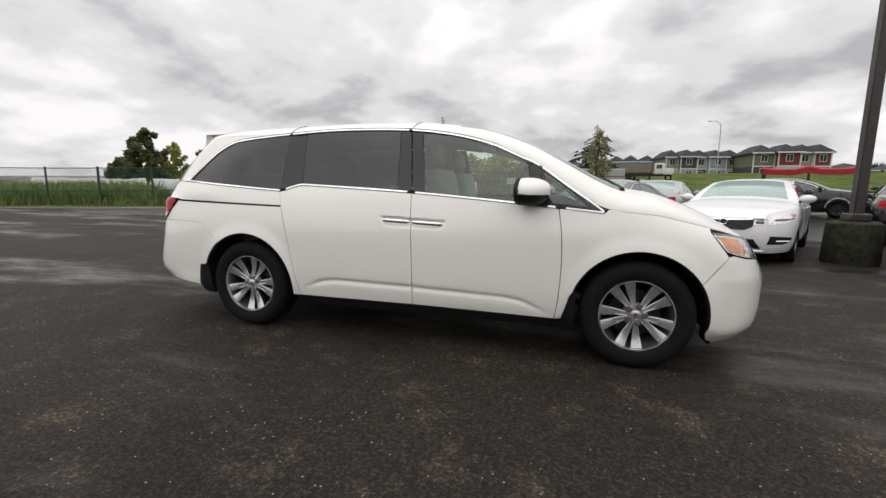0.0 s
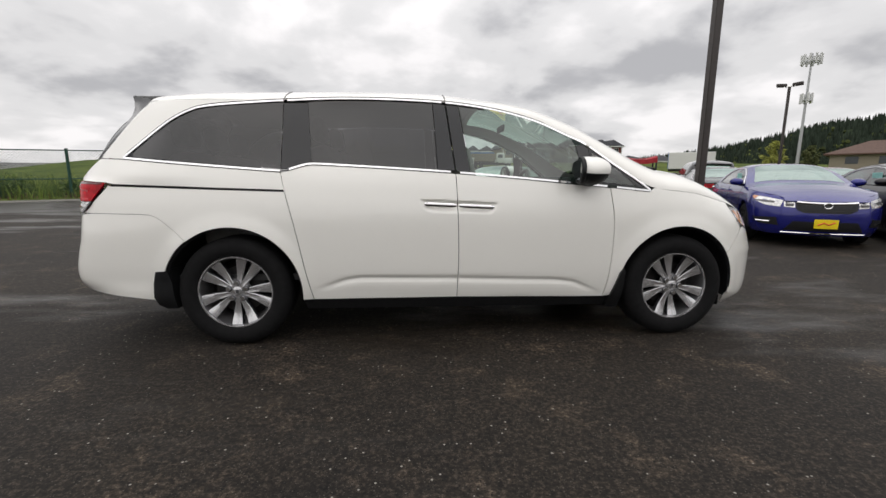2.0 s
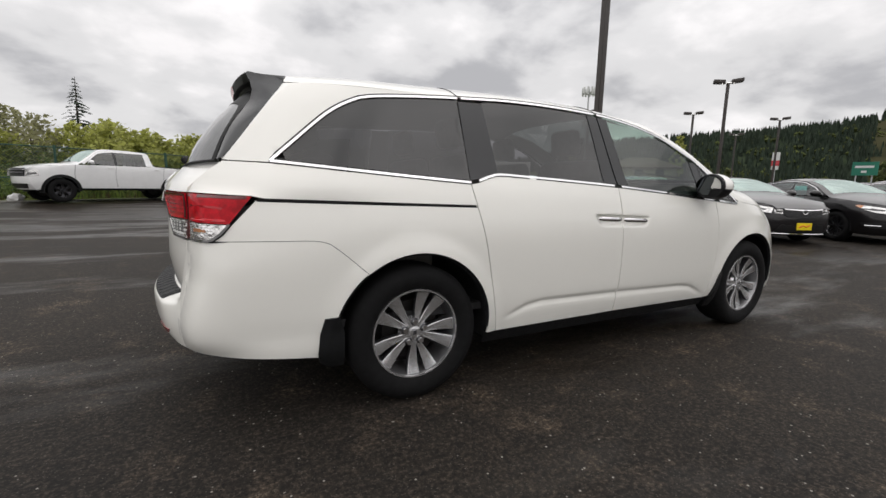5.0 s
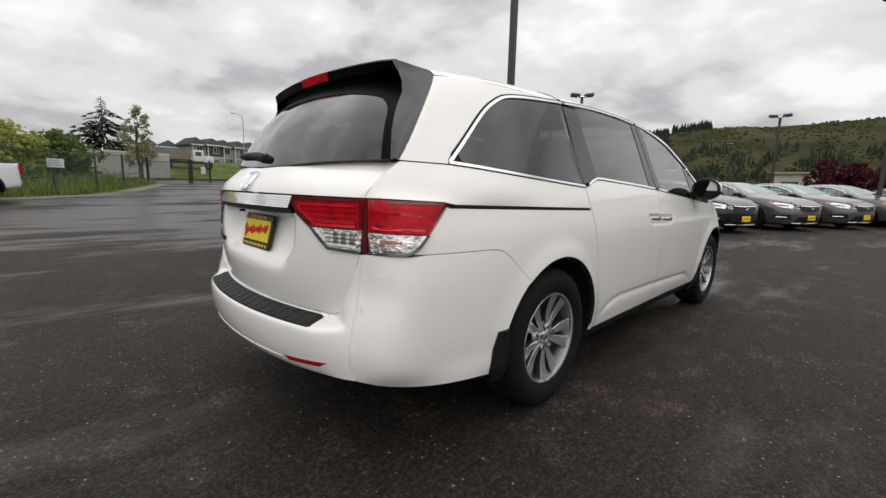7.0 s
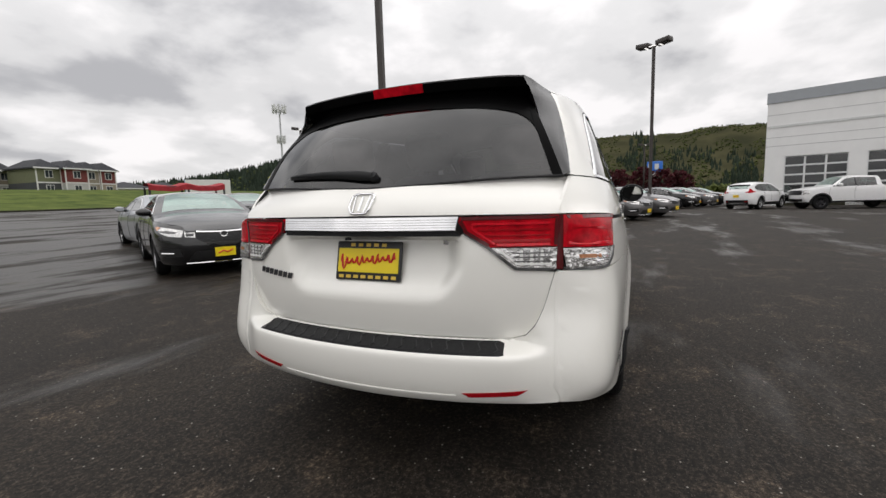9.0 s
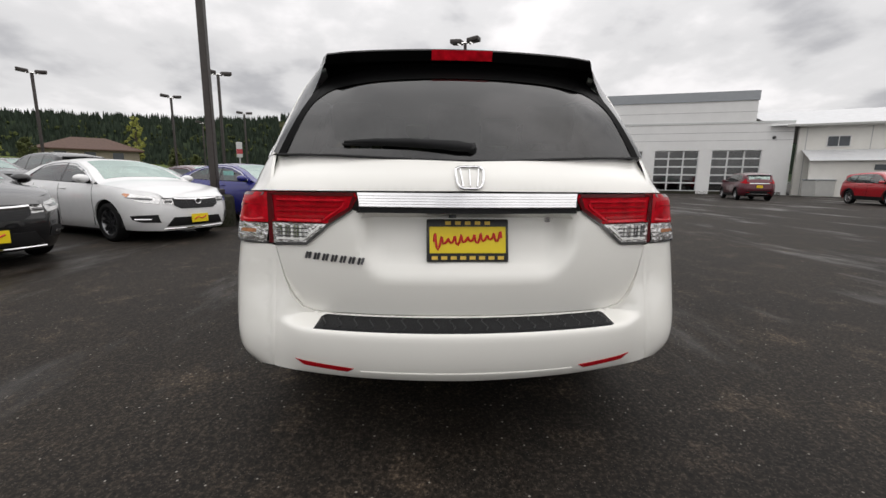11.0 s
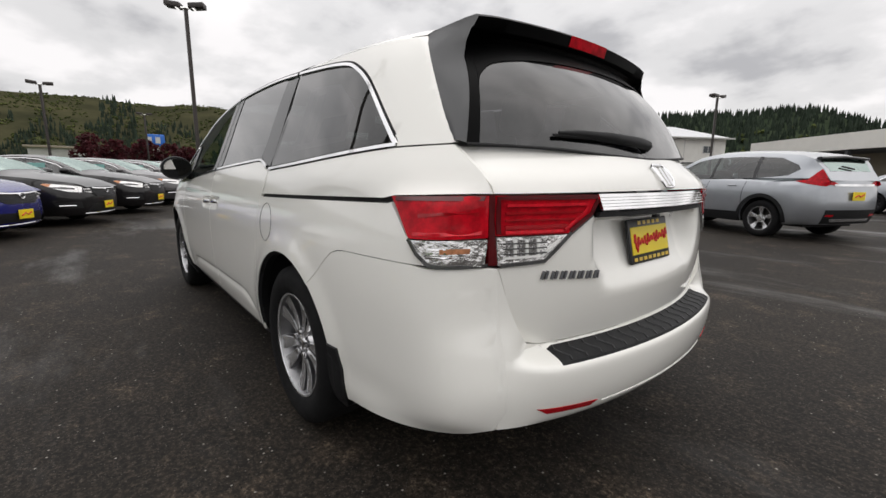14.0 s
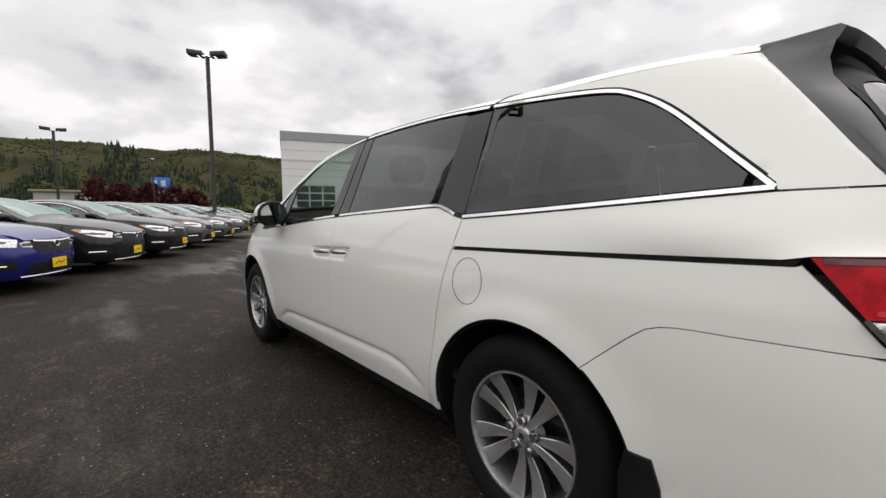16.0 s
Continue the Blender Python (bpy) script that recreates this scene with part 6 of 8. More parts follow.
        pz, rz = 0.55, 0.82
    else:
        g = face("grille", [(-0.66, 1.14), (0.66, 1.14), (0.64, 0.86), (-0.64, 0.86)], GRILLE, 0.015, "dark grille")
        for z in (1.06, 0.97):
            part("grille_bar", tube([(nose(y * 0.13, z) + 0.025, y * 0.13, z) for y in range(-5, 6)], 0.03, 6), DARK_WHEEL, g)
        face("lower_intake", [(-0.7, 0.62), (0.7, 0.62), (0.6, 0.46), (-0.6, 0.46)], GRILLE, 0.015)
        rear("tail_strip", [(-0.75, 0.72), (0.75, 0.72), (0.75, 0.58), (-0.75, 0.58)], coat, 0.05)
        for s in (-1, 1):
            for hx in (hb, -hb):
                rows = ribbon(arc(hx, r, spec["arch"] + 0.03, -4, 184, 22), 0.09)
                part("arch_cladding", face_out(sheet(rows, lambda a, b: (a, s * (wide(a, b) + 0.02), b), 0.08, 0, 0.03, lambda co: (0, -s, 0)), (0, s, 0)), TRIM, car)
        part("bed_floor", box(-2.95, -0.8, 0.75, -1.15, 0.8, 0.80), TRIM, car)
        pz, rz = 0.72, 0.66
    if plate:
        if front:
            m = nose(0, pz) + 0.02
            fr = part("dealer_plate", box(m, -0.155, pz - 0.075, m + 0.012, 0.155, pz + 0.075, 0.004), YELLOW, car, "yellow dealer plate")
            part("plate_print", tube([(m + 0.015, -0.11, pz - 0.02), (m + 0.015, -0.03, pz + 0.02), (m + 0.015, 0.03, pz - 0.01), (m + 0.015, 0.11, pz + 0.03)], 0.011, 5), PLATE_RED, fr)
        else:
            m = stern(0, rz) - 0.025
            fr = part("dealer_plate", box(m, -0.155, rz - 0.075, m - 0.012, 0.155, rz + 0.075, 0.004), YELLOW, car, "yellow dealer plate")
            part("plate_print", tube([(m - 0.015, -0.11, rz + 0.03), (m - 0.015, -0.03, rz - 0.01), (m - 0.015, 0.03, rz + 0.02), (m - 0.015, 0.11, rz - 0.02)], 0.011, 5), PLATE_RED, fr)
    return car


def stand(x, y, turn):
    return pose(x, y, land(x, y), 0, 0, turn)


ROW = -118.0  # the way the front row looks
fx, fy = math.cos(radians(ROW)), math.sin(radians(ROW))


def behind_plate(x, y, d=2.45):
    return stand(x - fx * d, y - fy * d, ROW)


front_cars = {}
for key, coat, word in (("black", BLACK_PAINT, "black"), ("white", WHITE_PAINT, "white"), ("blue", BLUE_PAINT, "deep blue"), ("charcoal", CHARCOAL, "charcoal"), ("graphite", GRAPHITE, "graphite grey")):
    front_cars[key] = build_car(SEDAN, coat, f"{word} four-door sedan with a yellow dealer plate", "sedan", "sedan", True, "front row of sedans")
for key, x, y in (("black", 0.95, 5.1), ("white", 3.62, 4.10), ("blue", 6.38, 2.51), ("charcoal", 8.29, 1.39)):
    front_cars[key].matrix_world = behind_plate(x, y)
front_cars["graphite"].matrix_world = behind_plate(13.0, -0.95)
for key in ("blue", "charcoal", "graphite"):  # price cards inside the door glass
    for s in (-1,):
        card = box(-0.02, s * 0.775, 1.02, 0.34, s * 0.770, 1.25, 0.002)
        part("window_card", card, WINDOW_CARD, front_cars[key], "pale teal price card inside the glass")
for key, x, y in (("charcoal", 10.5, 0.22), ("graphite", 15.3, -2.1), ("graphite", 17.9, -3.4)):
    copy_thing(front_cars[key], behind_plate(x, y))
for key, x, y in (("black", 29.6, -3.7), ("graphite", 32.4, -5.2), ("black", 35.2, -6.7)):
    c = copy_thing(front_cars[key], stand(x, y, ROW + 4))
# the second row shows its tails
back_black = build_car(SEDAN, BLACK_PAINT, "black four-door sedan seen in the second row", "sedan", "sedan", False, "second row of sedans")
back_maroon = build_car(SEDAN, MAROON, "maroon four-door sedan in the second row", "sedan", "sedan", False, "second row of sedans")
back_silver = build_car(SEDAN, SILVER, "silver four-door sedan in the second row", "sedan", "sedan", False, "second row of sedans")
back_black.matrix_world = stand(9.55, 9.3, ROW + 180)
back_maroon.matrix_world = stand(12.9, 9.0, ROW + 180)
back_silver.matrix_world = stand(18.2, 6.2, ROW + 180)
for src, x, y in ((back_black, 15.6, 7.6), (back_black, 20.9, 4.8), (back_maroon, 23.6, 3.4), (back_black, 26.2, 2.0), (back_silver, 28.9, 0.6), (back_black, 14.6, 15.8), (back_black, 18.6, 20.6), (back_silver, 4.1, 11.2), (back_black, 7.4, 12.0)):
    copy_thing(src, stand(x, y, ROW + 180 if (x, y) != (4.1, 11.2) else 68))

silver_suv = build_car(SUV, SILVER, "silver compact sport utility car with black cladding", "SUV", "sport_utility_car", False, "sport utility cars")
silver_suv.matrix_world = stand(-0.12, -9.65, -24)
small = copy_thing(silver_suv, stand(5.4, -13.75, -24))
small.scale = (0.95, 0.95, 0.94)
small["label"] = "small silver sport utility car on the asphalt"
maroon_suv = build_car(SUV, MAROON, "dark maroon sport utility car by the garage doors", "SUV", "sport_utility_car", False, "sport utility cars")
maroon_suv.matrix_world = stand(21.5, -20.6, -22)
red_suv = build_car(SUV, RED_PAINT, "bright red sport utility car before the white shed", "SUV", "sport_utility_car", True, "sport utility cars")
red_suv.matrix_world = stand(15.4, -23.2, 165)
white_suv = build_car(SUV, WHITE_PAINT, "white sport utility car near the sedan rows", "SUV", "sport_utility_car", False, "sport utility cars")
white_suv.matrix_world = stand(28.6, -9.0, -38)
copy_thing(back_silver, stand(-3.3, -18.2, 152))["label"] = "silver sedan parked on the gravel edge"
copy_thing(front_cars["black"], stand(-6.6, -17.2, 150))["label"] = "black sedan parked on the gravel edge"
navy = build_car(SEDAN, BLACK_PAINT, "dark navy four-door sedan parked across the rows", "sedan", "sedan", True, "second row of sedans", plate=False)
navy.matrix_world = stand(10.0, 16.3, -28)
black_suv = build_car(SUV, BLACK_PAINT, "black sport utility car behind the lamp post", "SUV", "sport_utility_car", False, "sport utility cars")
black_suv.matrix_world = stand(12.1, 13.3, ROW + 180)
pickup = build_car(PICKUP, WHITE_PAINT, "white crew-cab pickup truck by the green fence", "pickup truck", "pickup_truck", True, "pickup trucks", plate=False)
pickup.matrix_world = stand(-6.3, 17.9, 213)
copy_thing(pickup, stand(28.5, -13.5, 100))["label"] = "white pickup truck before the garage building"


# ---------------------------------------------------------------- lamp posts
BRONZE = material("bronze_painted_steel", (0.045, 0.036, 0.032), 0.45, vary=0.25, scale=12, bump=0.1, bump_scale=120)
CONCRETE = material("mossy_concrete", (0.055, 0.050, 0.040), 0.95, spec=0.2, vary=0.5, scale=9, bump=0.5, bump_scale=40, second=(0.016, 0.020, 0.009))
LAMP_GLASS = material("lamp_glass", (0.9, 0.9, 0.88), 0.3, emit=1.2)


def lamp_post(height, heads=2, base=True, turn=0.0):
    post = thing("lamp_post", (0, 0, 0), "dark bronze square lamp post with flat box heads", "lamp post", "car park lamp posts")
    h0 = 0.72 if base else 0.0
    if base:
        ped = lathe([(0.37, 0.0), (0.385, 0.06), (0.375, 0.60), (0.36, 0.68), (0.30, 0.72), (0.0, 0.72)], 28, "z")
        for v in ped.verts:
            v.co.x += 0.012 * noise.noise(v.co * 5)
        part("pedestal", ped, CONCRETE, post, "mossy concrete pedestal")
    part("base_cover", box(-0.15, -0.15, h0, 0.15, 0.15, h0 + 0.13, 0.02), BRONZE, post)
    sh = box(-0.075, -0.075, h0, 0.075, 0.075, height, 0.012)
    part("shaft", sh, BRONZE, post)
    for k in range(heads):
        a = turn + 180 * k
        hd = box(0.16, -0.24, height - 0.06, 0.80, 0.24, height + 0.16, 0.04, 2)
        for v in hd.verts:
            v.co.z += 0.10 * (v.co.x - 0.26)
        bmesh.ops.transform(hd, matrix=pose(0, 0, 0, 0, 0, a), verts=hd.verts)
        head = part("lamp_head", hd, BRONZE, post)
        pn = box(0.32, -0.16, height - 0.066, 0.72, 0.16, height - 0.053)
        bmesh.ops.transform(pn, matrix=pose(0, 0, 0, 0, 0, a) @ pose(0, 0, 0.005, 0, -5, 0), verts=pn.verts)
        part("lens", pn, LAMP_GLASS, head, "lit lamp glass")
        ar = tube([(0, 0, height - 0.05), (0.32, 0, height + 0.02)], 0.05, 8)
        bmesh.ops.transform(ar, matrix=pose(0, 0, 0, 0, 0, a), verts=ar.verts)
        part("arm", ar, BRONZE, post)
    return post


post_a = lamp_post(9.4, 2, True, 62)
post_a.matrix_world = pose(5.79, 4.79, 0.0, 0, 0, 0)
post_b = lamp_post(8.15, 2, True, 60)
post_b.matrix_world = pose(19.45, -2.36, land(19.45, -2.36), 0, 0, 0)
post_c = lamp_post(7.45, 2, True, 128)
post_c.matrix_world = pose(25.8, 13.3, land(25.8, 13.3), 0, 0, 0)
for x, y, tz in ((36.6, 22.3, 0), (46, 19.6, -10), (43.2, 4.0, -35), (28.3, 27.0, 5), (9.8, -37.7, -50), (60, -4, -40), (66, 12, -30), (58, 30, 0)):
    copy_thing(post_c, pose(x, y, land(x, y), 0, 0, tz))


# ---------------------------------------------------------------- grass, verge and kerb
GRASS = leaf_material("spring_grass", (0.20, 0.26, 0.06), (0.11, 0.16, 0.035), 0.35, 1.5)
WEEDS = leaf_material("tall_weeds", (0.25, 0.29, 0.08), (0.14, 0.19, 0.045), 0.4, 1.5)
TURF = material("mown_turf", (0.135, 0.165, 0.042), 0.95, spec=0.05, scale=0.35, second=(0.050, 0.075, 0.020), detail=12, bump=0.8, bump_scale=12)
BROWN = material("dry_stalks", (0.16, 0.11, 0.055), 0.9, scale=5, second=(0.08, 0.06, 0.03), random_tint=0.3)
GRAVEL = material("pale_gravel", (0.22, 0.21, 0.19), 0.95, scale=40, second=(0.10, 0.095, 0.085), bump=0.8, bump_scale=60)


def strip(name, pts, mat, label, lift=0.012, kind="structure", category="grass"):
    """A strip of ground cover between two lines of points, lying on the land."""
    rows = []
    for a, b in pts:
        rows.append([(a[0] + (b[0] - a[0]) * k / 24, a[1] + (b[1] - a[1]) * k / 24) for k in range(25)])
    fine = []
    for r0, r1 in zip(rows, rows[1:]):
        for k in range(6):
            t = k / 6
            fine.append([(p[0] + (q[0] - p[0]) * t, p[1] + (q[1] - p[1]) * t) for p, q in zip(r0, r1)])
    fine.append(rows[-1])
    bm = face_out(grid([[(x, y, land(x, y) + lift) for x, y in r] for r in fine]), (0, 0, 1))
    return tagged(part(name, bm, mat), label, category, kind=kind)


FENCE = [(-40.0, 8.0), (-28.0, 11.4), (-22.9, 13.1), (-17.6, 14.8), (-12.2, 17.0), (-8.2, 19.0), (-4.8, 21.4), (-2.3, 24.6), (-0.4, 28.4), (1.4, 32.6), (3.2, 36.8)]


def beyond(i, d):
    """A point d metres on the far side of the fence's post i."""
    a, b = FENCE[max(0, i - 1)], FENCE[min(len(FENCE) - 1, i + 1)]
    t = Vector((b[0] - a[0], b[1] - a[1])).normalized()
    return (FENCE[i][0] - t.y * d, FENCE[i][1] + t.x * d)


strip("verge", [(beyond(i, -1.0), beyond(i, 60.0)) for i in range(len(FENCE))], TURF, "rough green verge along the fence")
strip("gravel_edge", [(beyond(i, -1.9), beyond(i, -0.9)) for i in range(len(FENCE))], GRAVEL, "pale gravel at the asphalt's edge", lift=0.008, category="gravel")
strip("grass_bank", [((-60, 56), (-60, 160)), ((4, 47), (4, 160)), ((14, 49.5), (14, 160)), ((30, 50.5), (30, 160)), ((70, 52), (70, 160)), ((140, 56), (140, 160))], TURF, "green grass bank beyond the car park", lift=0.03)
strip("far_field", [((60, -60), (300, -60)), ((60, 0), (300, 0)), ((60, 50), (300, 50))], TURF, "rough green ground under the hills", lift=0.02)
kerb = []
for k in range(60):
    x = 6 + k * 1.1
    y = 47.6 + 0.05 * (x - 6)
    kerb.append((x, y, land(x, y)))
kb = grid([[(x, y - 0.16, z), (x, y - 0.15, z + 0.15), (x, y, z + 0.16), (x, y + 0.02, z)] for x, y, z in kerb])
tagged(part("kerb", kb, CONCRETE), "grey concrete kerb at the grass bank", "kerb", kind="structure")


def blades(name, spots, tall, mat, label, seed, width=0.03, lean=0.5):
    r = random.Random(seed)
    verts, faces = [], []
    for x, y in spots:
        z = land(x, y)
        h = tall * r.uniform(0.45, 1.15)
        a = r.uniform(0, 6.28)
        w = width * r.uniform(0.6, 1.5)
        dx, dy = math.cos(a) * w, math.sin(a) * w
        lx, ly = r.uniform(-lean, lean) * h, r.uniform(-lean, lean) * h
        n = len(verts)
        verts += [(x - dx, y - dy, z), (x + dx, y + dy, z), (x + lx * 0.4 + dx * 0.7, y + ly * 0.4 + dy * 0.7, z + h * 0.6), (x + lx * 0.4 - dx * 0.7, y + ly * 0.4 - dy * 0.7, z + h * 0.6), (x + lx, y + ly, z + h)]
        faces += [(n, n + 1, n + 2, n + 3), (n + 3, n + 2, n + 4)]
    me = bpy.data.meshes.new(name)
    me.from_pydata(verts, [], faces)
    me.materials.append(mat)
    return tagged(new(name, me), label, "grass", kind="stuff")


def along_fence(n, d0, d1, seed, i0=0, i1=None):
    r = random.Random(seed)
    out = []
    i1 = i1 or len(FENCE) - 1
    for _ in range(n):
        i = r.randrange(i0, i1)
        t = r.random()
        a, b = FENCE[i], FENCE[i + 1]
        p = Vector(a).lerp(Vector(b), t)
        e = (Vector(b) - Vector(a)).normalized()
        d = r.uniform(d0, d1)
        out.append((p.x - e.y * d, p.y + e.x * d))
    return out


blades("tall_grass", along_fence(9000, -0.9, 6.0, 1), 0.55, GRASS, "tall green grass along the fence", 1, 0.022)
blades("weeds", along_fence(5000, 0.3, 9.0, 2), 1.0, WEEDS, "tall yellow-green weeds behind the fence", 2, 0.03)
blades("lush_weeds", along_fence(6000, 0.4, 6.0, 5, 0, 2), 1.25, WEEDS, "lush green weeds behind the fence", 5, 0.035)
blades("dry_weeds", along_fence(1500, -0.8, 0.6, 3), 0.30, BROWN, "dry brown stalks at the fence's foot", 3, 0.02)

# ---------------------------------------------------------------- trees and bushes
BARK = material("grey_bark", (0.12, 0.10, 0.08), 0.95, scale=14, second=(0.05, 0.042, 0.035), bump=0.8, bump_scale=25)
LEAF_YELLOW = leaf_material("yellow_green_leaves", (0.42, 0.43, 0.12), (0.30, 0.32, 0.08), 0.35)
LEAF_OLIVE = leaf_material("olive_leaves", (0.17, 0.19, 0.075), (0.10, 0.12, 0.045), 0.4)
LEAF_PALE = leaf_material("pale_budding_leaves", (0.32, 0.31, 0.17), (0.22, 0.22, 0.11), 0.3)
LEAF_RED = leaf_material("dark_red_leaves", (0.10, 0.014, 0.020), (0.05, 0.008, 0.012), 0.4)
NEEDLES = material("dark_needles", (0.022, 0.042, 0.020), 0.85, scale=0.8, second=(0.012, 0.024, 0.012), random_tint=0.4)
BRAMBLE = leaf_material("bramble_leaves", (0.13, 0.18, 0.045), (0.07, 0.10, 0.025), 0.45, 1.0)


def leaf_cloud(r, blobs, count, size, drop=0.0):
    """Leaves scattered through several uneven balls (x, y, z, radius)."""
    verts, faces = [], []
    total = sum(b[3] ** 2 for b in blobs)
    for bx, by, bz, br in blobs:
        for _ in range(int(count * br * br / total)):
            d = Vector((r.gauss(0, 1), r.gauss(0, 1), r.gauss(0, 1)))
            if d.length < 1e-3:
                continue
            d = d.normalized() * br * (r.random() ** 0.45) * (0.75 + 0.45 * noise.noise(Vector((bx, by, bz)) + d * 0.9))
            p = Vector((bx, by, bz)) + d * Vector((1, 1, 0.85)).length / 1.65
            a = Vector((r.uniform(-1, 1), r.uniform(-1, 1), r.uniform(-0.6, 0.6))).normalized()
            b = a.cross(Vector((r.uniform(-1, 1), r.uniform(-1, 1), r.uniform(-1, 1)))).normalized()
            s = size * r.uniform(0.6, 1.5)
            n = len(verts)
            verts += [p - a * s, p + b * s * 0.6, p + a * s, p - b * s * 0.6]
            faces.append((n, n + 1, n + 2, n + 3))
    return verts, faces


def cloud_part(name, data, mat, parent, label=""):
    me = bpy.data.meshes.new(name)
    me.from_pydata([tuple(v) for v in data[0]], [], data[1])
    me.materials.append(mat)
    o = new(name, me)
    o.parent = parent
    if label:
        o["label"] = label
    return o


def broadleaf(at, height, spread, mat, label, seed, count=2600, size=0.16, low=0.28, trunk_r=None):
    r = random.Random(seed)
    t = thing("tree", (*at, land(*at)), label, "tree", "trees beyond the car park")
    tr = trunk_r or height * 0.022
    bends = [Vector((0, 0, 0))]
    for k in range(1, 6):
        bends.append(Vector((r.uniform(-1, 1) * height * 0.012 * k, r.uniform(-1, 1) * height * 0.012 * k, height * 0.17 * k)))
    part("trunk", tube(bends, [tr * (1 - 0.15 * k) for k in range(6)], 8), BARK, t)
    blobs = []
    z0 = height * (0.22 if low > 0.1 else 0.04)
    for k in range(46):
        f = (k + r.random()) / 46
        a = k * 2.4 + r.uniform(-0.4, 0.4)
        w = spread * (math.sin(math.pi * (0.16 + 0.80 * f)) ** 0.7) * (0.8 + 0.4 * noise.noise(Vector((a, f * 3, seed))))
        d = w * math.sqrt(r.uniform(0.02, 0.75))
        c = Vector((math.cos(a) * d, math.sin(a) * d, z0 + (height * 0.96 - z0) * f))
        blobs.append((*c, spread * r.uniform(0.20, 0.32) * (1.1 - 0.45 * f)))
        if k % 6 == 2:
            root = bends[min(5, int(f * 4) + 1)] * r.uniform(0.7, 0.95)
            part("limb", tube([root, root.lerp(c, 0.5) + Vector((0, 0, 0.03 * height)), c], [tr * 0.35, tr * 0.22, tr * 0.06], 5), BARK, t)
    cloud_part("crown", leaf_cloud(r, blobs, count, size), mat, t)
    return t


def conifer(at, height, spread, label, seed, group="fir trees", mat=None, ragged=0.25):
    r = random.Random(seed)
    t = thing("fir_tree", (*at, land(*at)), label, "tree", group)
    part("trunk", tube([(0, 0, 0), (0, 0, height * 0.5), (height * 0.01, 0, height * 0.98)], [height * 0.018, height * 0.011, 0.02], 8), BARK, t)
    verts, faces = [], []
    layers = int(height * 2.6)
    for k in range(layers):
        f = k / layers
        z = height * (0.10 + 0.89 * f)
        reach = spread * (1 - f) ** 0.85 * r.uniform(1 - ragged, 1 + ragged * 0.5) + 0.12
        for j in range(7):
            a = r.uniform(0, 6.28)
            d = Vector((math.cos(a), math.sin(a), 0))
            s = Vector((-d.y, d.x, 0))
            ln = reach * r.uniform(0.6, 1.05)
            droop = -0.28 * ln
            for m in range(5):
                u0 = 0.15 + 0.17 * m
                c = d * ln * u0 + Vector((0, 0, z + droop * u0 * u0 + r.uniform(-0.08, 0.08)))
                w = 0.20 * ln * (1 - 0.6 * u0) + 0.08
                n = len(verts)
                tip = d * ln * (u0 + 0.24)
                verts += [c - s * w * 0.4, c + s * w * 0.4, Vector((tip.x, tip.y, z + droop * (u0 + 0.24) ** 2)) + s * w * r.uniform(-1, 1), c + Vector((0, 0, -0.16 * ln * r.random()))]
                faces += [(n, n + 1, n + 2), (n, n + 2, n + 3)]
    cloud_part("crown", (verts, faces), mat or NEEDLES, t)
    return t


def polar(az, d, eye=(-0.5, -2.0)):
    return (eye[0] + d * math.cos(radians(az)), eye[1] + d * math.sin(radians(az)))


conifer(polar(84.7, 108, (-1.3, -2.9)), 12.4, 8.6, "dark windswept fir behind the fence", 11, ragged=0.6)
conifer(polar(103.2, 62, (-2.05, -3.1)), 10.6, 3.2, "slim dark fir beyond the fence", 12)
broadleaf(polar(140.3, 66, (0.9, -3.9)), 7.4, 3.3, LEAF_OLIVE, "rounded green tree on the field", 21, 16000, 0.17, low=0.05)
broadleaf(polar(142.6, 70, (0.9, -3.9)), 4.0, 2.6, LEAF_OLIVE, "low green tree on the field", 22, 6000, 0.16, low=0.05)
broadleaf(polar(137.6, 66, (0.9, -3.9)), 5.9, 2.3, LEAF_YELLOW, "yellow-green tree on the field", 23, 7000, 0.14, low=0.05)
broadleaf(polar(135.0, 70, (0.9, -3.9)), 5.4, 1.5, LEAF_OLIVE, "slim green tree on the field", 24, 5000, 0.15, low=0.05)
broadleaf(polar(108.3, 44, (-2.05, -3.1)), 5.2, 3.2, LEAF_PALE, "pale budding tree behind the fence", 25, 2200, 0.13)
broadleaf(polar(101.0, 40, (-2.05, -3.1)), 4.5, 2.6, LEAF_YELLOW, "yellow-green shrub tree behind the fence", 27, 2200, 0.14)
broadleaf(polar(116.8, 60, (-1.4, -3.3)), 6.0, 1.9, LEAF_PALE, "pale budding tree on the field", 28, 1500, 0.15)
broadleaf(polar(80.6, 52, (-3.4, -2.0)), 7.2, 2.3, LEAF_PALE, "pale budding tree by the gate", 30, 2000, 0.13)
broadleaf(polar(91.0, 36, (-3.4, -2.0)), 3.6, 3.2, LEAF_YELLOW, "yellow-green bush behind the fence", 31, 2600, 0.12)
broadleaf(polar(95.0, 33, (-3.4, -2.0)), 3.4, 3.0, LEAF_YELLOW, "yellow-green bush behind the fence", 32, 2600, 0.12)
broadleaf(polar(87.2, 40, (-3.4, -2.0)), 3.4, 2.6, BRAMBLE, "dark green bush behind the fence", 33, 2200, 0.12)
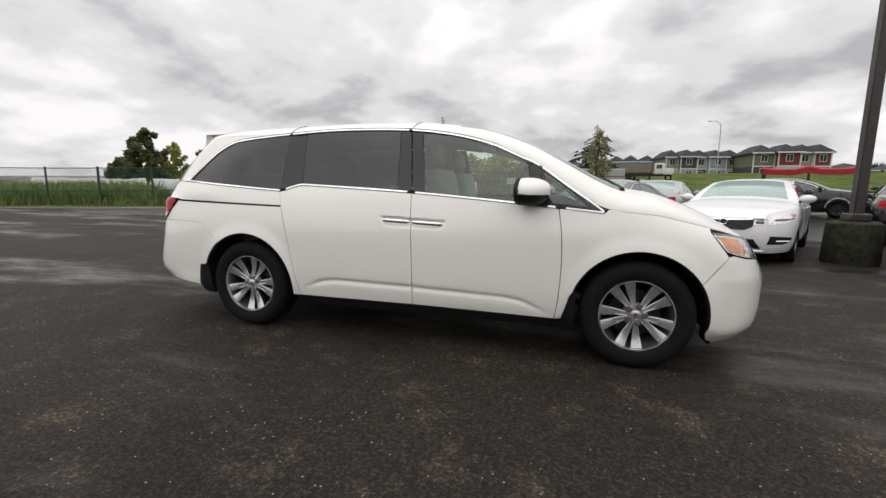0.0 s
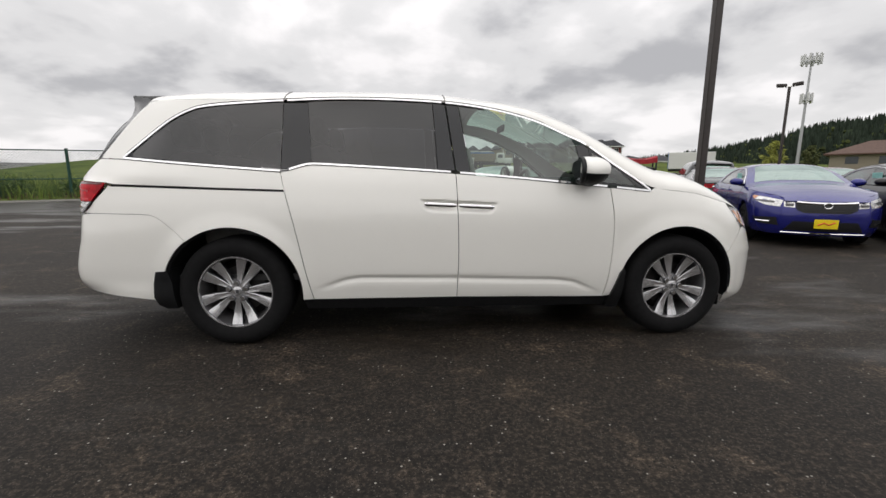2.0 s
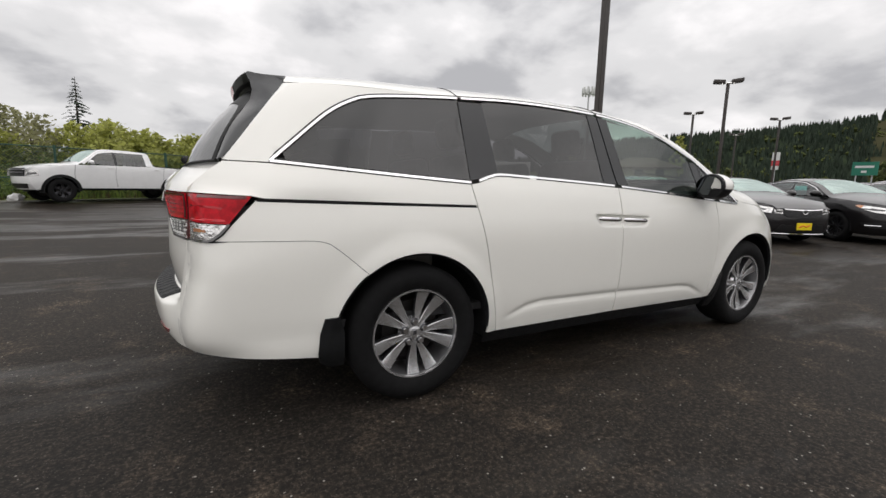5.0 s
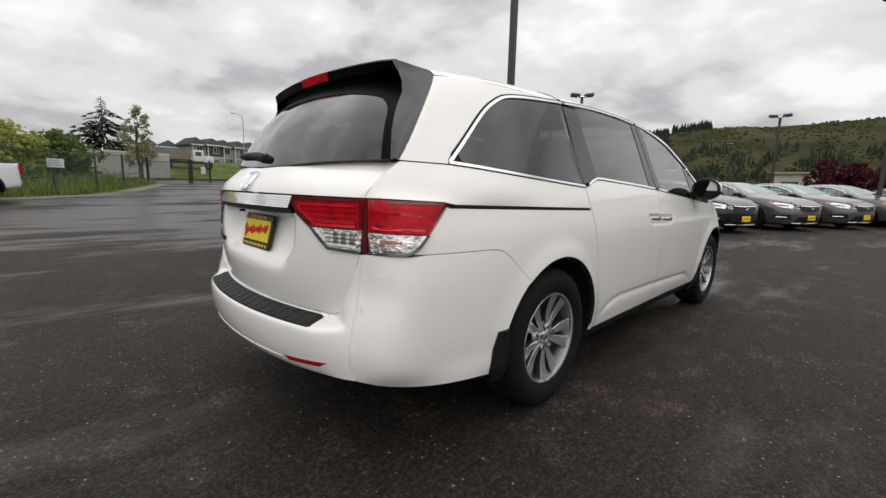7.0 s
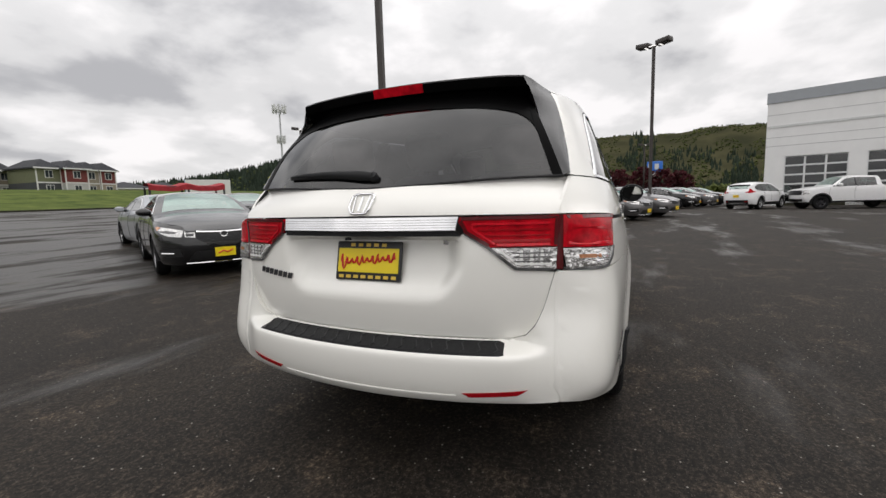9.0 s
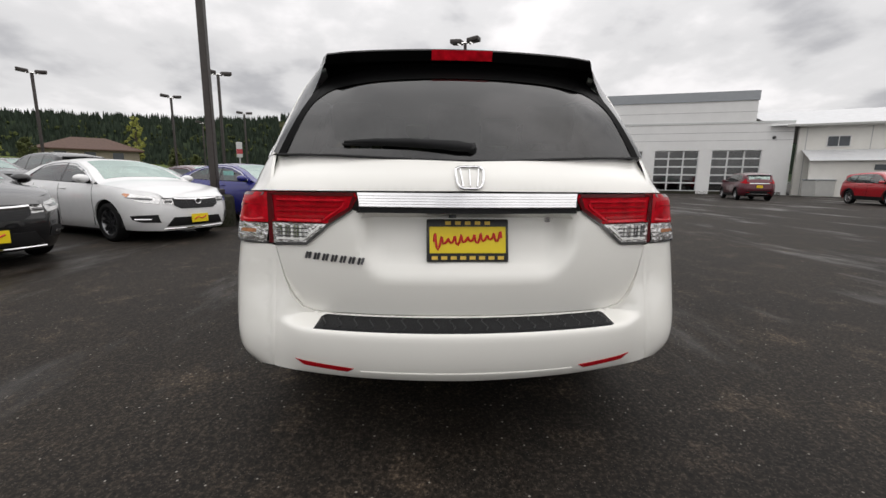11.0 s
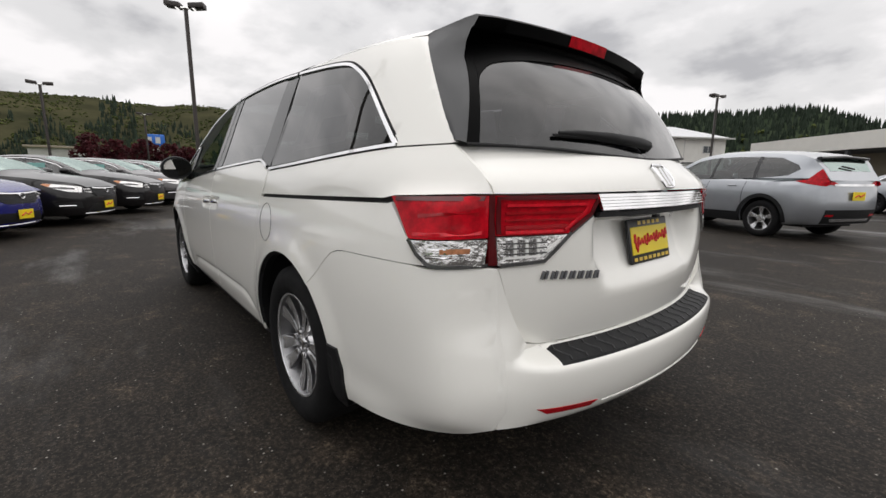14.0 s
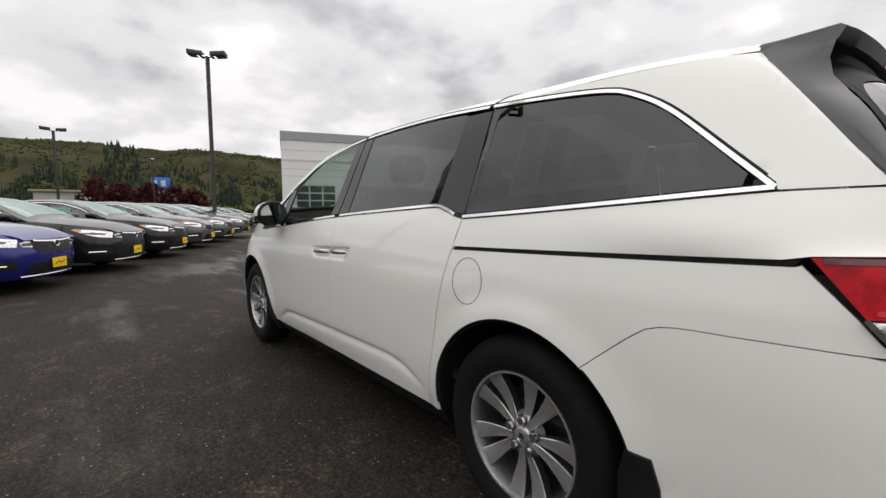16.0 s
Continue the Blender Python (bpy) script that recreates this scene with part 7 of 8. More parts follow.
for k, (az, d, h) in enumerate(((34.1, 104, 11.4), (31.2, 80, 4.4), (43.6, 80, 4.6), (46.6, 78, 5.4), (29.0, 84, 3.6), (12.0, 80, 4.6), (6.0, 84, 5.5), (16.5, 88, 5.0), (2.5, 88, 4.6), (-15.0, 90, 5.6))):
    broadleaf(polar(az, d), h, h * (0.20 if k == 0 else 0.34), LEAF_YELLOW if k in (0, 3) else LEAF_OLIVE, "yellow-green spring tree beyond the lot", 40 + k, 1500, 0.2)
for k, (az, d, h) in enumerate(((-0.6, 62, 4.9), (-2.6, 64, 4.4), (-5.4, 66, 4.8), (-7.6, 65, 4.4), (-9.4, 66, 4.2))):
    broadleaf(polar(az, d, (-2.4, 2.0)), h, 2.6, LEAF_RED, "dark red-leaved ornamental tree", 60 + k, 2300, 0.17)

for k, (az, d, h, w, m) in enumerate(((97.5, 33, 3.6, 3.4, 1), (100.2, 35, 4.0, 3.4, 1), (103.0, 37, 4.0, 3.0, 1), (106.0, 36, 4.3, 3.4, 2), (109.5, 36, 3.9, 3.2, 1), (88.5, 38, 3.4, 3.0, 0), (93.0, 36, 3.6, 3.0, 1))):
    broadleaf(polar(az, d, (-2.6, -2.8)), h, w, (BRAMBLE, LEAF_YELLOW, LEAF_PALE)[m], ("dark green bush behind the fence", "full yellow-green shrub behind the fence", "pale budding shrub behind the fence")[m], 80 + k, 3600 if m < 2 else 1800, 0.12, low=0.02)


def bramble(name, n, d0, d1, seed, i0, i1, tall, label):
    r = random.Random(seed)
    blobs = [(x, y, land(x, y) + tall * r.uniform(0.2, 0.55), tall * r.uniform(0.45, 0.8)) for x, y in along_fence(n, d0, d1, seed, i0, i1)]
    data = leaf_cloud(r, blobs, n * 130, 0.085)
    me = bpy.data.meshes.new(name)
    me.from_pydata([tuple(v) for v in data[0]], [], data[1])
    me.materials.append(BRAMBLE)
    return tagged(new(name, me), label, "bushes", kind="stuff")


bramble("field_hedge", 46, 34.0, 37.0, 9, 3, 6, 1.7, "dark distant hedge on the field")
bramble("bramble_bank", 90, -0.2, 2.6, 7, 2, 7, 0.9, "low bramble bushes along the fence")
bramble("thicket", 70, 2.0, 9.0, 8, 5, 10, 1.7, "green thicket behind the fence")

bag_at = (-8.9, 17.2)
bag_bm = bmesh.new()
bmesh.ops.create_icosphere(bag_bm, subdivisions=3, radius=0.22)
for v in bag_bm.verts:
    v.co = v.co * (1 + 0.35 * noise.noise(v.co * 9)) * 1.0
    v.co.z = max(v.co.z * 0.75, -0.10) + 0.10
bag = thing("plastic_bag", (*bag_at, land(*bag_at)), "crumpled white plastic bag by the fence", "bag")
part("bag_body", bag_bm, material("white_film", (0.7, 0.7, 0.69), 0.5, vary=0.15, scale=12), bag)

# ---------------------------------------------------------------- green chain-link fence and gate
FENCE_GREEN = material("green_coated_steel", (0.012, 0.065, 0.042), 0.45, vary=0.3, scale=20)
GATE_BLACK = material("black_gate_steel", (0.012, 0.014, 0.014), 0.45, vary=0.3, scale=20)
fence = thing("fence", (0, 0, 0), "green coated chain-link fence with rails", "fence", kind="structure")
posts = []
for (x0, y0), (x1, y1) in zip(FENCE, FENCE[1:]):
    n = max(1, round(math.hypot(x1 - x0, y1 - y0) / 3.4))
    for k in range(n):
        x, y = x0 + (x1 - x0) * k / n, y0 + (y1 - y0) * k / n
        posts.append((x, y, land(x, y)))
posts.append((*FENCE[-1], land(*FENCE[-1])))
for i, (x, y, z) in enumerate(posts):
    part("post", tube([(x, y, z), (x, y, z + 2.08)], 0.045 if i % 3 else 0.06, 8), FENCE_GREEN, fence)
for (x0, y0, z0), (x1, y1, z1) in zip(posts, posts[1:]):
    for h in (2.0, 0.80):
        part("rail", tube([(x0, y0, z0 + h), (x1, y1, z1 + h)], 0.028, 6), FENCE_GREEN, fence)
# the wire net: thin strands both ways
verts, faces = [], []
for (x0, y0, z0), (x1, y1, z1) in zip(posts, posts[1:]):
    a, b = Vector((x0, y0, z0)), Vector((x1, y1, z1))
    ln = (b - a).length
    n = int(ln / 0.11)
    for k in range(n + 19):
        for sg in (1, -1):
            u0, u1 = (k - 18) * 0.11 / ln, (k - 18) * 0.11 / ln + 1.92 / ln
            v0, v1 = 0.05, 1.97
            if u0 < 0:
                v0, u0 = v0 + (-u0) * ln, 0.0
            if u1 > 1:
                v1, u1 = v1 - (u1 - 1) * ln, 1.0
            if v1 - v0 < 0.05:
                continue
            if sg < 0:
                u0, u1 = 1 - u0, 1 - u1
            p, q = a.lerp(b, u0) + Vector((0, 0, v0)), a.lerp(b, u1) + Vector((0, 0, v1))
            t = Vector((0, 0, 0.0075))
            m = len(verts)
            verts += [tuple(p - t), tuple(p + t), tuple(q + t), tuple(q - t)]
            faces.append((m, m + 1, m + 2, m + 3))
me = bpy.data.meshes.new("wire_net")
me.from_pydata(verts, [], faces)
me.materials.append(FENCE_GREEN)
net = new("wire_net", me)
net.parent = fence
SIGN_WHITE = material("white_sign", (0.62, 0.63, 0.62), 0.5, vary=0.1, scale=8)
px0, py0 = -2.3, 24.6
sg = thing("fence_sign", (px0 + 0.1, py0 - 0.12, land(px0, py0)), "small white notice on the fence", "sign")
part("board", box(-0.30, -0.02, 1.25, 0.30, 0.0, 1.65, 0.01), SIGN_WHITE, sg)
for k in range(4):
    part("print_bar", box(-0.22, -0.026, 1.33 + 0.075 * k, 0.22 - 0.06 * (k % 2), -0.021, 1.36 + 0.075 * k), GREY_PRINT, sg)
# gates beyond the fence's end
ga, gb = Vector((3.6, 37.4, 0)), Vector((9.6, 43.0, 0))
for nm, p, q, pr in (("gate", ga, ga.lerp(gb, 0.62), GATE_BLACK), ("gate", ga.lerp(gb, 0.66), gb, GATE_BLACK)):
    p = Vector((p.x, p.y, land(p.x, p.y)))
    q = Vector((q.x, q.y, land(q.x, q.y)))
    g = thing(nm, (0, 0, 0), "black steel bar gate at the lot's corner", "gate", "steel gates")
    for e in (p, q):
        part("gate_post", tube([e, e + Vector((0, 0, 2.0))], 0.09, 8), GATE_BLACK, g)
    for h in (0.25, 1.7):
        part("gate_rail", tube([p + Vector((0, 0, h)), q + Vector((0, 0, h))], 0.04, 6), GATE_BLACK, g)
    n = int((q - p).length / 0.16)
    for k in range(1, n):
        e = p.lerp(q, k / n)
        part("bar", tube([e + Vector((0, 0, 0.25)), e + Vector((0, 0, 1.7))], 0.014, 5), GATE_BLACK, g)
b = ga.lerp(gb, 0.86)
sg = thing("gate_sign", (b.x, b.y - 0.12, land(b.x, b.y)), "small white notice on the gate", "sign")
bm = box(-0.35, -0.03, 0.75, 0.35, 0.0, 1.4, 0.01)
bmesh.ops.transform(bm, matrix=pose(0, 0, 0, 0, 0, 43), verts=bm.verts)
part("board", bm, SIGN_WHITE, sg)

# long pale plastic-covered rows on the field
PLASTIC = material("white_plastic_sheet", (0.55, 0.56, 0.55), 0.55, vary=0.25, scale=3, bump=0.3, bump_scale=6)
for k, (az0, az1, d) in enumerate(((149.5, 140.5, 46), (140.0, 133.0, 47), (118.0, 113.0, 60))):
    p, q = polar(az0, d, (0.9, -3.9)), polar(az1, d, (0.9, -3.9))
    t = thing("covered_row", (0, 0, 0), "long pale plastic-covered row on the field", "plant tunnel", "covered rows")
    rows = []
    for j in range(25):
        f = j / 24
        x, y = p[0] + (q[0] - p[0]) * f, p[1] + (q[1] - p[1]) * f
        nx, ny = -(q[1] - p[1]), q[0] - p[0]
        l = math.hypot(nx, ny)
        nx, ny = nx / l, ny / l
        z = land(x, y)
        rows.append([(x + nx * 2.2 * math.cos(a), y + ny * 2.2 * math.cos(a), z + (1.45 + 0.10 * noise.noise(Vector((j * 0.7, a, k)))) * math.sin(a)) for a in (math.pi * m / 10 for m in range(11))])
    part("cover", grid(rows), PLASTIC, t)

# ---------------------------------------------------------------- apartments on the bank
SHINGLE = material("dark_shingles", (0.040, 0.042, 0.048), 0.9, scale=3, second=(0.022, 0.024, 0.028), bump=0.5, bump_scale=14)
WINDOW_DARK = material("far_window_glass", (0.05, 0.06, 0.07), 0.06, vary=0.3, scale=2)
FRAME_WHITE = material("white_frames", (0.68, 0.68, 0.66), 0.6, vary=0.06, scale=5)
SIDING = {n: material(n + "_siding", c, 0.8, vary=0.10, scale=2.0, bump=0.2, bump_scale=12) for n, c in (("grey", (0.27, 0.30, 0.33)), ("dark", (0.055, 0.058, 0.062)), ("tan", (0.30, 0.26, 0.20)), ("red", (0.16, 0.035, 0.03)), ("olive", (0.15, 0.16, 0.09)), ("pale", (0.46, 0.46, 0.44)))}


def hip_roof(x0, y0, x1, y1, z, rise, over=0.5):
    x0, y0, x1, y1 = x0 - over, y0 - over, x1 + over, y1 + over
    bm = bmesh.new()
    w = min(x1 - x0, y1 - y0) / 2
    lo = [bm.verts.new(p) for p in ((x0, y0, z), (x1, y0, z), (x1, y1, z), (x0, y1, z))]
    if x1 - x0 >= y1 - y0:
        r0, r1 = bm.verts.new((x0 + w, (y0 + y1) / 2, z + rise)), bm.verts.new((x1 - w, (y0 + y1) / 2, z + rise))
        bm.faces.new((lo[0], lo[1], r1, r0)); bm.faces.new((lo[1], lo[2], r1)); bm.faces.new((lo[2], lo[3], r0, r1)); bm.faces.new((lo[3], lo[0], r0))
    else:
        r0, r1 = bm.verts.new(((x0 + x1) / 2, y0 + w, z + rise)), bm.verts.new(((x0 + x1) / 2, y1 - w, z + rise))
        bm.faces.new((lo[0], lo[1], r0)); bm.faces.new((lo[1], lo[2], r1, r0)); bm.faces.new((lo[2], lo[3], r1)); bm.faces.new((lo[3], lo[0], r0, r1))
    lo2 = [bm.verts.new(v.co - Vector((0, 0, 0.22))) for v in lo]
    for k in range(4):
        bm.faces.new((lo[k], lo2[k], lo2[(k + 1) % 4], lo[(k + 1) % 4]))
    bm.faces.new(lo2[::-1])
    bmesh.ops.recalc_face_normals(bm, faces=bm.faces[:])
    return bm


def apartment(at, turn, blocks, label, z0=None):
    """Blocks in a row: width, depth offset, wall below, wall above, storeys."""
    zb = land(*at) - 0.3 if z0 is None else z0
    h = thing("apartment_house", (*at, zb), label, "apartment house", "apartment houses", turn=turn)
    x = 0.0
    for w, off, low_m, up_m, n in blocks:
        top = 0.3 + 2.75 * n
        for k in range(n):
            zf = 0.0 if k == 0 else 0.3 + 2.75 * k
            part("wall", box(x, off, zf, x + w, off + 9, 0.3 + 2.75 * (k + 1)), SIDING[low_m if k == 0 else up_m], h)
            nw = max(1, int(w / 2.6))
            for j in range(nw):
                cx = x + w * (j + 0.5) / nw
                zz = 0.3 + 2.75 * k + 0.95
                fr = part("window", box(cx - 0.62, off - 0.07, zz - 0.1, cx + 0.62, off + 0.02, zz + 1.35), FRAME_WHITE, h)
                for sx in (-1, 1):
                    part("pane", box(cx + sx * 0.29 - 0.25, off - 0.085, zz, cx + sx * 0.29 + 0.25, off - 0.075, zz + 1.25), WINDOW_DARK, fr)
        part("band", box(x - 0.05, off - 0.06, 0.3 + 2.62, x + w + 0.05, off - 0.004, 0.3 + 2.86), FRAME_WHITE, h)
        for sx in (x + 0.05, x + w - 0.05):
            part("corner_board", box(sx - 0.11, off - 0.05, 0.0, sx + 0.11, off - 0.004, top), FRAME_WHITE, h)
        part("fascia", box(x - 0.5, off - 0.56, top - 0.24, x + w + 0.5, off - 0.50, top + 0.02), FRAME_WHITE, h)
        part("roof", hip_roof(x, off, x + w, off + 9, top, 1.7), SHINGLE, h)
        x += w
    return h


def house_between(az0, az1, d0, d1, blocks, label, sink=0.3):
    """A house whose front runs between two bearings."""
    p, q = Vector(polar(az0, d0, (0.9, -3.9))), Vector(polar(az1, d1, (0.9, -3.9)))
    k = (q - p).length / sum(b[0] for b in blocks)
    return apartment(tuple(p), math.degrees(math.atan2(q.y - p.y, q.x - p.x)), [(b[0] * k, *b[1:]) for b in blocks], label, land(*p) - sink - 1.4)


house_between(84.6, 77.6, 122, 120, [(4, 0, "pale", "tan", 2), (3, -1.0, "red", "pale", 2), (4, 0.3, "grey", "tan", 2), (3, 0, "tan", "pale", 2)], "two-storey tan and red apartment house")
house_between(77.9, 70.8, 112, 118, [(3, 0, "pale", "tan", 2), (4, -1.2, "grey", "dark", 2), (3, 0.4, "dark", "pale", 2), (4, -0.6, "grey", "grey", 2), (3, 0, "pale", "tan", 2)], "two-storey grey apartment house with hip roofs", 0.0)
house_between(69.5, 63.2, 108, 114, [(4, 0, "dark", "olive", 2), (4, -1.2, "pale", "red", 2), (3, 0.3, "tan", "tan", 2), (3, 0, "tan", "red", 2)], "two-storey olive and red apartment house", 0.0)
house_between(63.6, 57.0, 122, 128, [(12, 0, "tan", "tan", 1), (8, -1, "pale", "tan", 1)], "low tan house on the bank", 0.6)
house_between(95.5, 87.5, 128, 124, [(5, 0, "tan", "olive", 2), (5, -1.0, "pale", "tan", 2), (5, 0, "red", "tan", 2)], "two-storey tan and olive apartment house", 0.8)
# white trailer with a blue edge before the houses
TRAILER_BLUE = material("blue_tarp", (0.02, 0.16, 0.42), 0.5, vary=0.2, scale=4)
tp = polar(54.2, 78)
tr = thing("box_trailer", (*tp, land(*tp)), "white box trailer with a blue front sheet", "trailer", turn=-38)
part("box", box(-3.2, -1.2, 0.9, 3.2, 1.2, 3.5, 0.05), FRAME_WHITE, tr)
part("front_sheet", box(-3.26, -1.22, 0.95, -3.21, 1.22, 3.52), TRAILER_BLUE, tr)
part("frame", box(-3.2, -0.6, 0.55, 3.4, 0.6, 0.9), GATE_BLACK, tr)
for sx in (-0.5, 0.5):
    for sy in (-1.05, 1.05):
        o = new("wheel", TRUCK_WHEEL[0])
        o.parent, o.matrix_local = tr, pose(sx + 1.2, sy, 0.4)
# a long pale storage container behind the fence
ca, cb = Vector(polar(86.3, 56, (-3.6, -1.8))), Vector(polar(77.6, 58, (-3.6, -1.8)))
cz = min(land(*ca), land(*cb))
box_ = thing("storage_container", (ca.x, ca.y, cz), "long pale storage container behind the fence", "container", turn=math.degrees(math.atan2((cb - ca).y, (cb - ca).x)))
c_len = (cb - ca).length
part("body", box(0, 0, -0.1, c_len, 2.4, 2.75, 0.04), SIDING["pale"], box_)
for k in range(int(c_len / 0.4)):
    part("rib", box(0.2 + 0.4 * k, -0.04, 0.05, 0.32 + 0.4 * k, 0.0, 2.65), SIDING["pale"], box_)
part("roof_edge", box(-0.03, -0.06, 2.72, c_len + 0.03, 2.46, 2.84), FRAME_WHITE, box_)
# a red awning on dark posts behind the parked cars
AWNING_RED = material("red_awning_cloth", (0.42, 0.025, 0.035), 0.8, vary=0.35, scale=3, bump=0.4, bump_scale=6)
aw_a, aw_b = Vector((11.9, 24.1, 0)), Vector((15.6, 22.4, 0))
aw = thing("awning", (aw_a.x, aw_a.y, land(aw_a.x, aw_a.y)), "sagging red cloth awning on dark posts", "awning", turn=math.degrees(math.atan2((aw_b - aw_a).y, (aw_b - aw_a).x)))
aw_len = (aw_b - aw_a).length
aw_rows = []
for k in range(25):
    u = k / 24
    sag = 0.16 * abs(math.sin(2 * math.pi * u)) ** 2 + 0.03 * math.sin(23 * u)
    aw_rows.append([(u * aw_len, 0.0, 1.70 - sag * 0.6), (u * aw_len, -0.02, 2.02 - sag), (u * aw_len, 0.5, 2.12 - sag), (u * aw_len, 1.4, 2.16 - sag), (u * aw_len, 2.0, 2.02 - sag)])
part("cloth", face_out(grid(aw_rows), (0, 0, 1)), AWNING_RED, aw)
for px_ in (0.05, aw_len / 2, aw_len - 0.05):
    for py_ in (0.08, 1.92):
        part("post", box(px_ - 0.05, py_ - 0.05, -0.3, px_ + 0.05, py_ + 0.05, 1.92), GATE_BLACK, aw)
part("rail", box(0, 0.04, 1.84, aw_len, 0.12, 1.92), GATE_BLACK, aw)
# a long pale shed at the foot of the hill
sd_a, sd_b = Vector(polar(4.2, 76, (-2.4, 2.1))), Vector(polar(-0.9, 76, (-2.4, 2.1)))
sd = thing("long_shed", (sd_b.x, sd_b.y, land(*sd_b)), "long low pale shed under the hill", "shed", turn=math.degrees(math.atan2((sd_a - sd_b).y, (sd_a - sd_b).x)))
sd_len = (sd_a - sd_b).length
part("wall", box(0, -6, -0.5, sd_len, 0, 3.6), SIDING["pale"], sd)
part("roof", box(-0.4, -6.4, 3.605, sd_len + 0.4, 0.4, 3.9, 0.05), SIDING["tan"], sd)
for k in range(2):
    part("door", box(0.8 + 3.2 * k, 0.004, 0.0, 2.8 + 3.2 * k, 0.06, 2.6), WINDOW_DARK, sd)
# brown-roofed low building
bp_at = polar(42.3, 100, (-1.8, -3.2))
bb = thing("low_building", (*bp_at, land(*bp_at) + 0.6), "low building with a wide brown roof", "building", turn=-52)
BROWN_ROOF = material("brown_roof_tiles", (0.115, 0.065, 0.048), 0.85, vary=0.25, scale=3, bump=0.4, bump_scale=12)
part("wall", box(0, 0, -1.5, 14, 9, 2.7), SIDING["tan"], bb)
part("roof", hip_roof(0, 0, 14, 9, 2.7, 2.3, 0.8), BROWN_ROOF, bb)
for k in range(3):
    part("window", box(2 + k * 4, -0.05, 1.0, 3.6 + k * 4, 0.02, 2.2), WINDOW_DARK, bb)
# a dump truck on the road above the bank
YELLOW_STEEL = material("grey_dump_body", (0.22, 0.19, 0.14), 0.7, vary=0.3, scale=3)
dt_at = polar(76.6, 74, (-3.8, -1.5))
dt = thing("dump_truck", (*dt_at, land(*dt_at)), "dump truck with a white cab and blue cover", "truck", turn=-14)
part("bed", box(-3.2, -1.2, 1.2, 1.6, 1.2, 2.6, 0.08), YELLOW_STEEL, dt)
part("cover", box(-3.1, -1.1, 2.6, 1.5, 1.1, 2.8, 0.06), TRAILER_BLUE, dt)
cabm = box(1.9, -1.1, 1.0, 3.3, 1.1, 2.7, 0.15, 2)
part("cab", cabm, FRAME_WHITE, dt)
part("bonnet", box(3.2, -0.9, 0.9, 4.6, 0.9, 1.9, 0.15, 2), FRAME_WHITE, dt)
part("cab_window", box(2.2, -1.12, 1.85, 3.0, -1.09, 2.45), WINDOW_DARK, dt)
part("frame", box(-3.2, -0.5, 0.7, 4.4, 0.5, 1.1), GATE_BLACK, dt)
for x in (-2.4, -1.3, 3.9):
    for s in (-1, 1):
        o = new("wheel", TRUCK_WHEEL[0])
        o.parent, o.matrix_local = dt, pose(x, s * 1.0, 0.48) @ Matrix.Diagonal((1.2, 1.2, 1.2, 1))

# ---------------------------------------------------------------- dealership and sheds
RENDER_WHITE = material("pale_rendered_wall", (0.80, 0.80, 0.79), 0.8, vary=0.06, scale=0.8, bump=0.15, bump_scale=30)
PARAPET = material("grey_parapet", (0.33, 0.35, 0.37), 0.6, vary=0.06, scale=2)
JOINT = material("wall_joint", (0.34, 0.345, 0.345), 0.8)
SHED_ROOF = material("pale_metal_roof", (0.66, 0.67, 0.68), 0.45, metal=0.2, vary=0.12, scale=2)
SHED_WALL = material("cream_metal_wall", (0.74, 0.725, 0.68), 0.7, vary=0.06, scale=1.5)
ALU = material("white_door_frames", (0.66, 0.67, 0.67), 0.5, vary=0.05, scale=5)
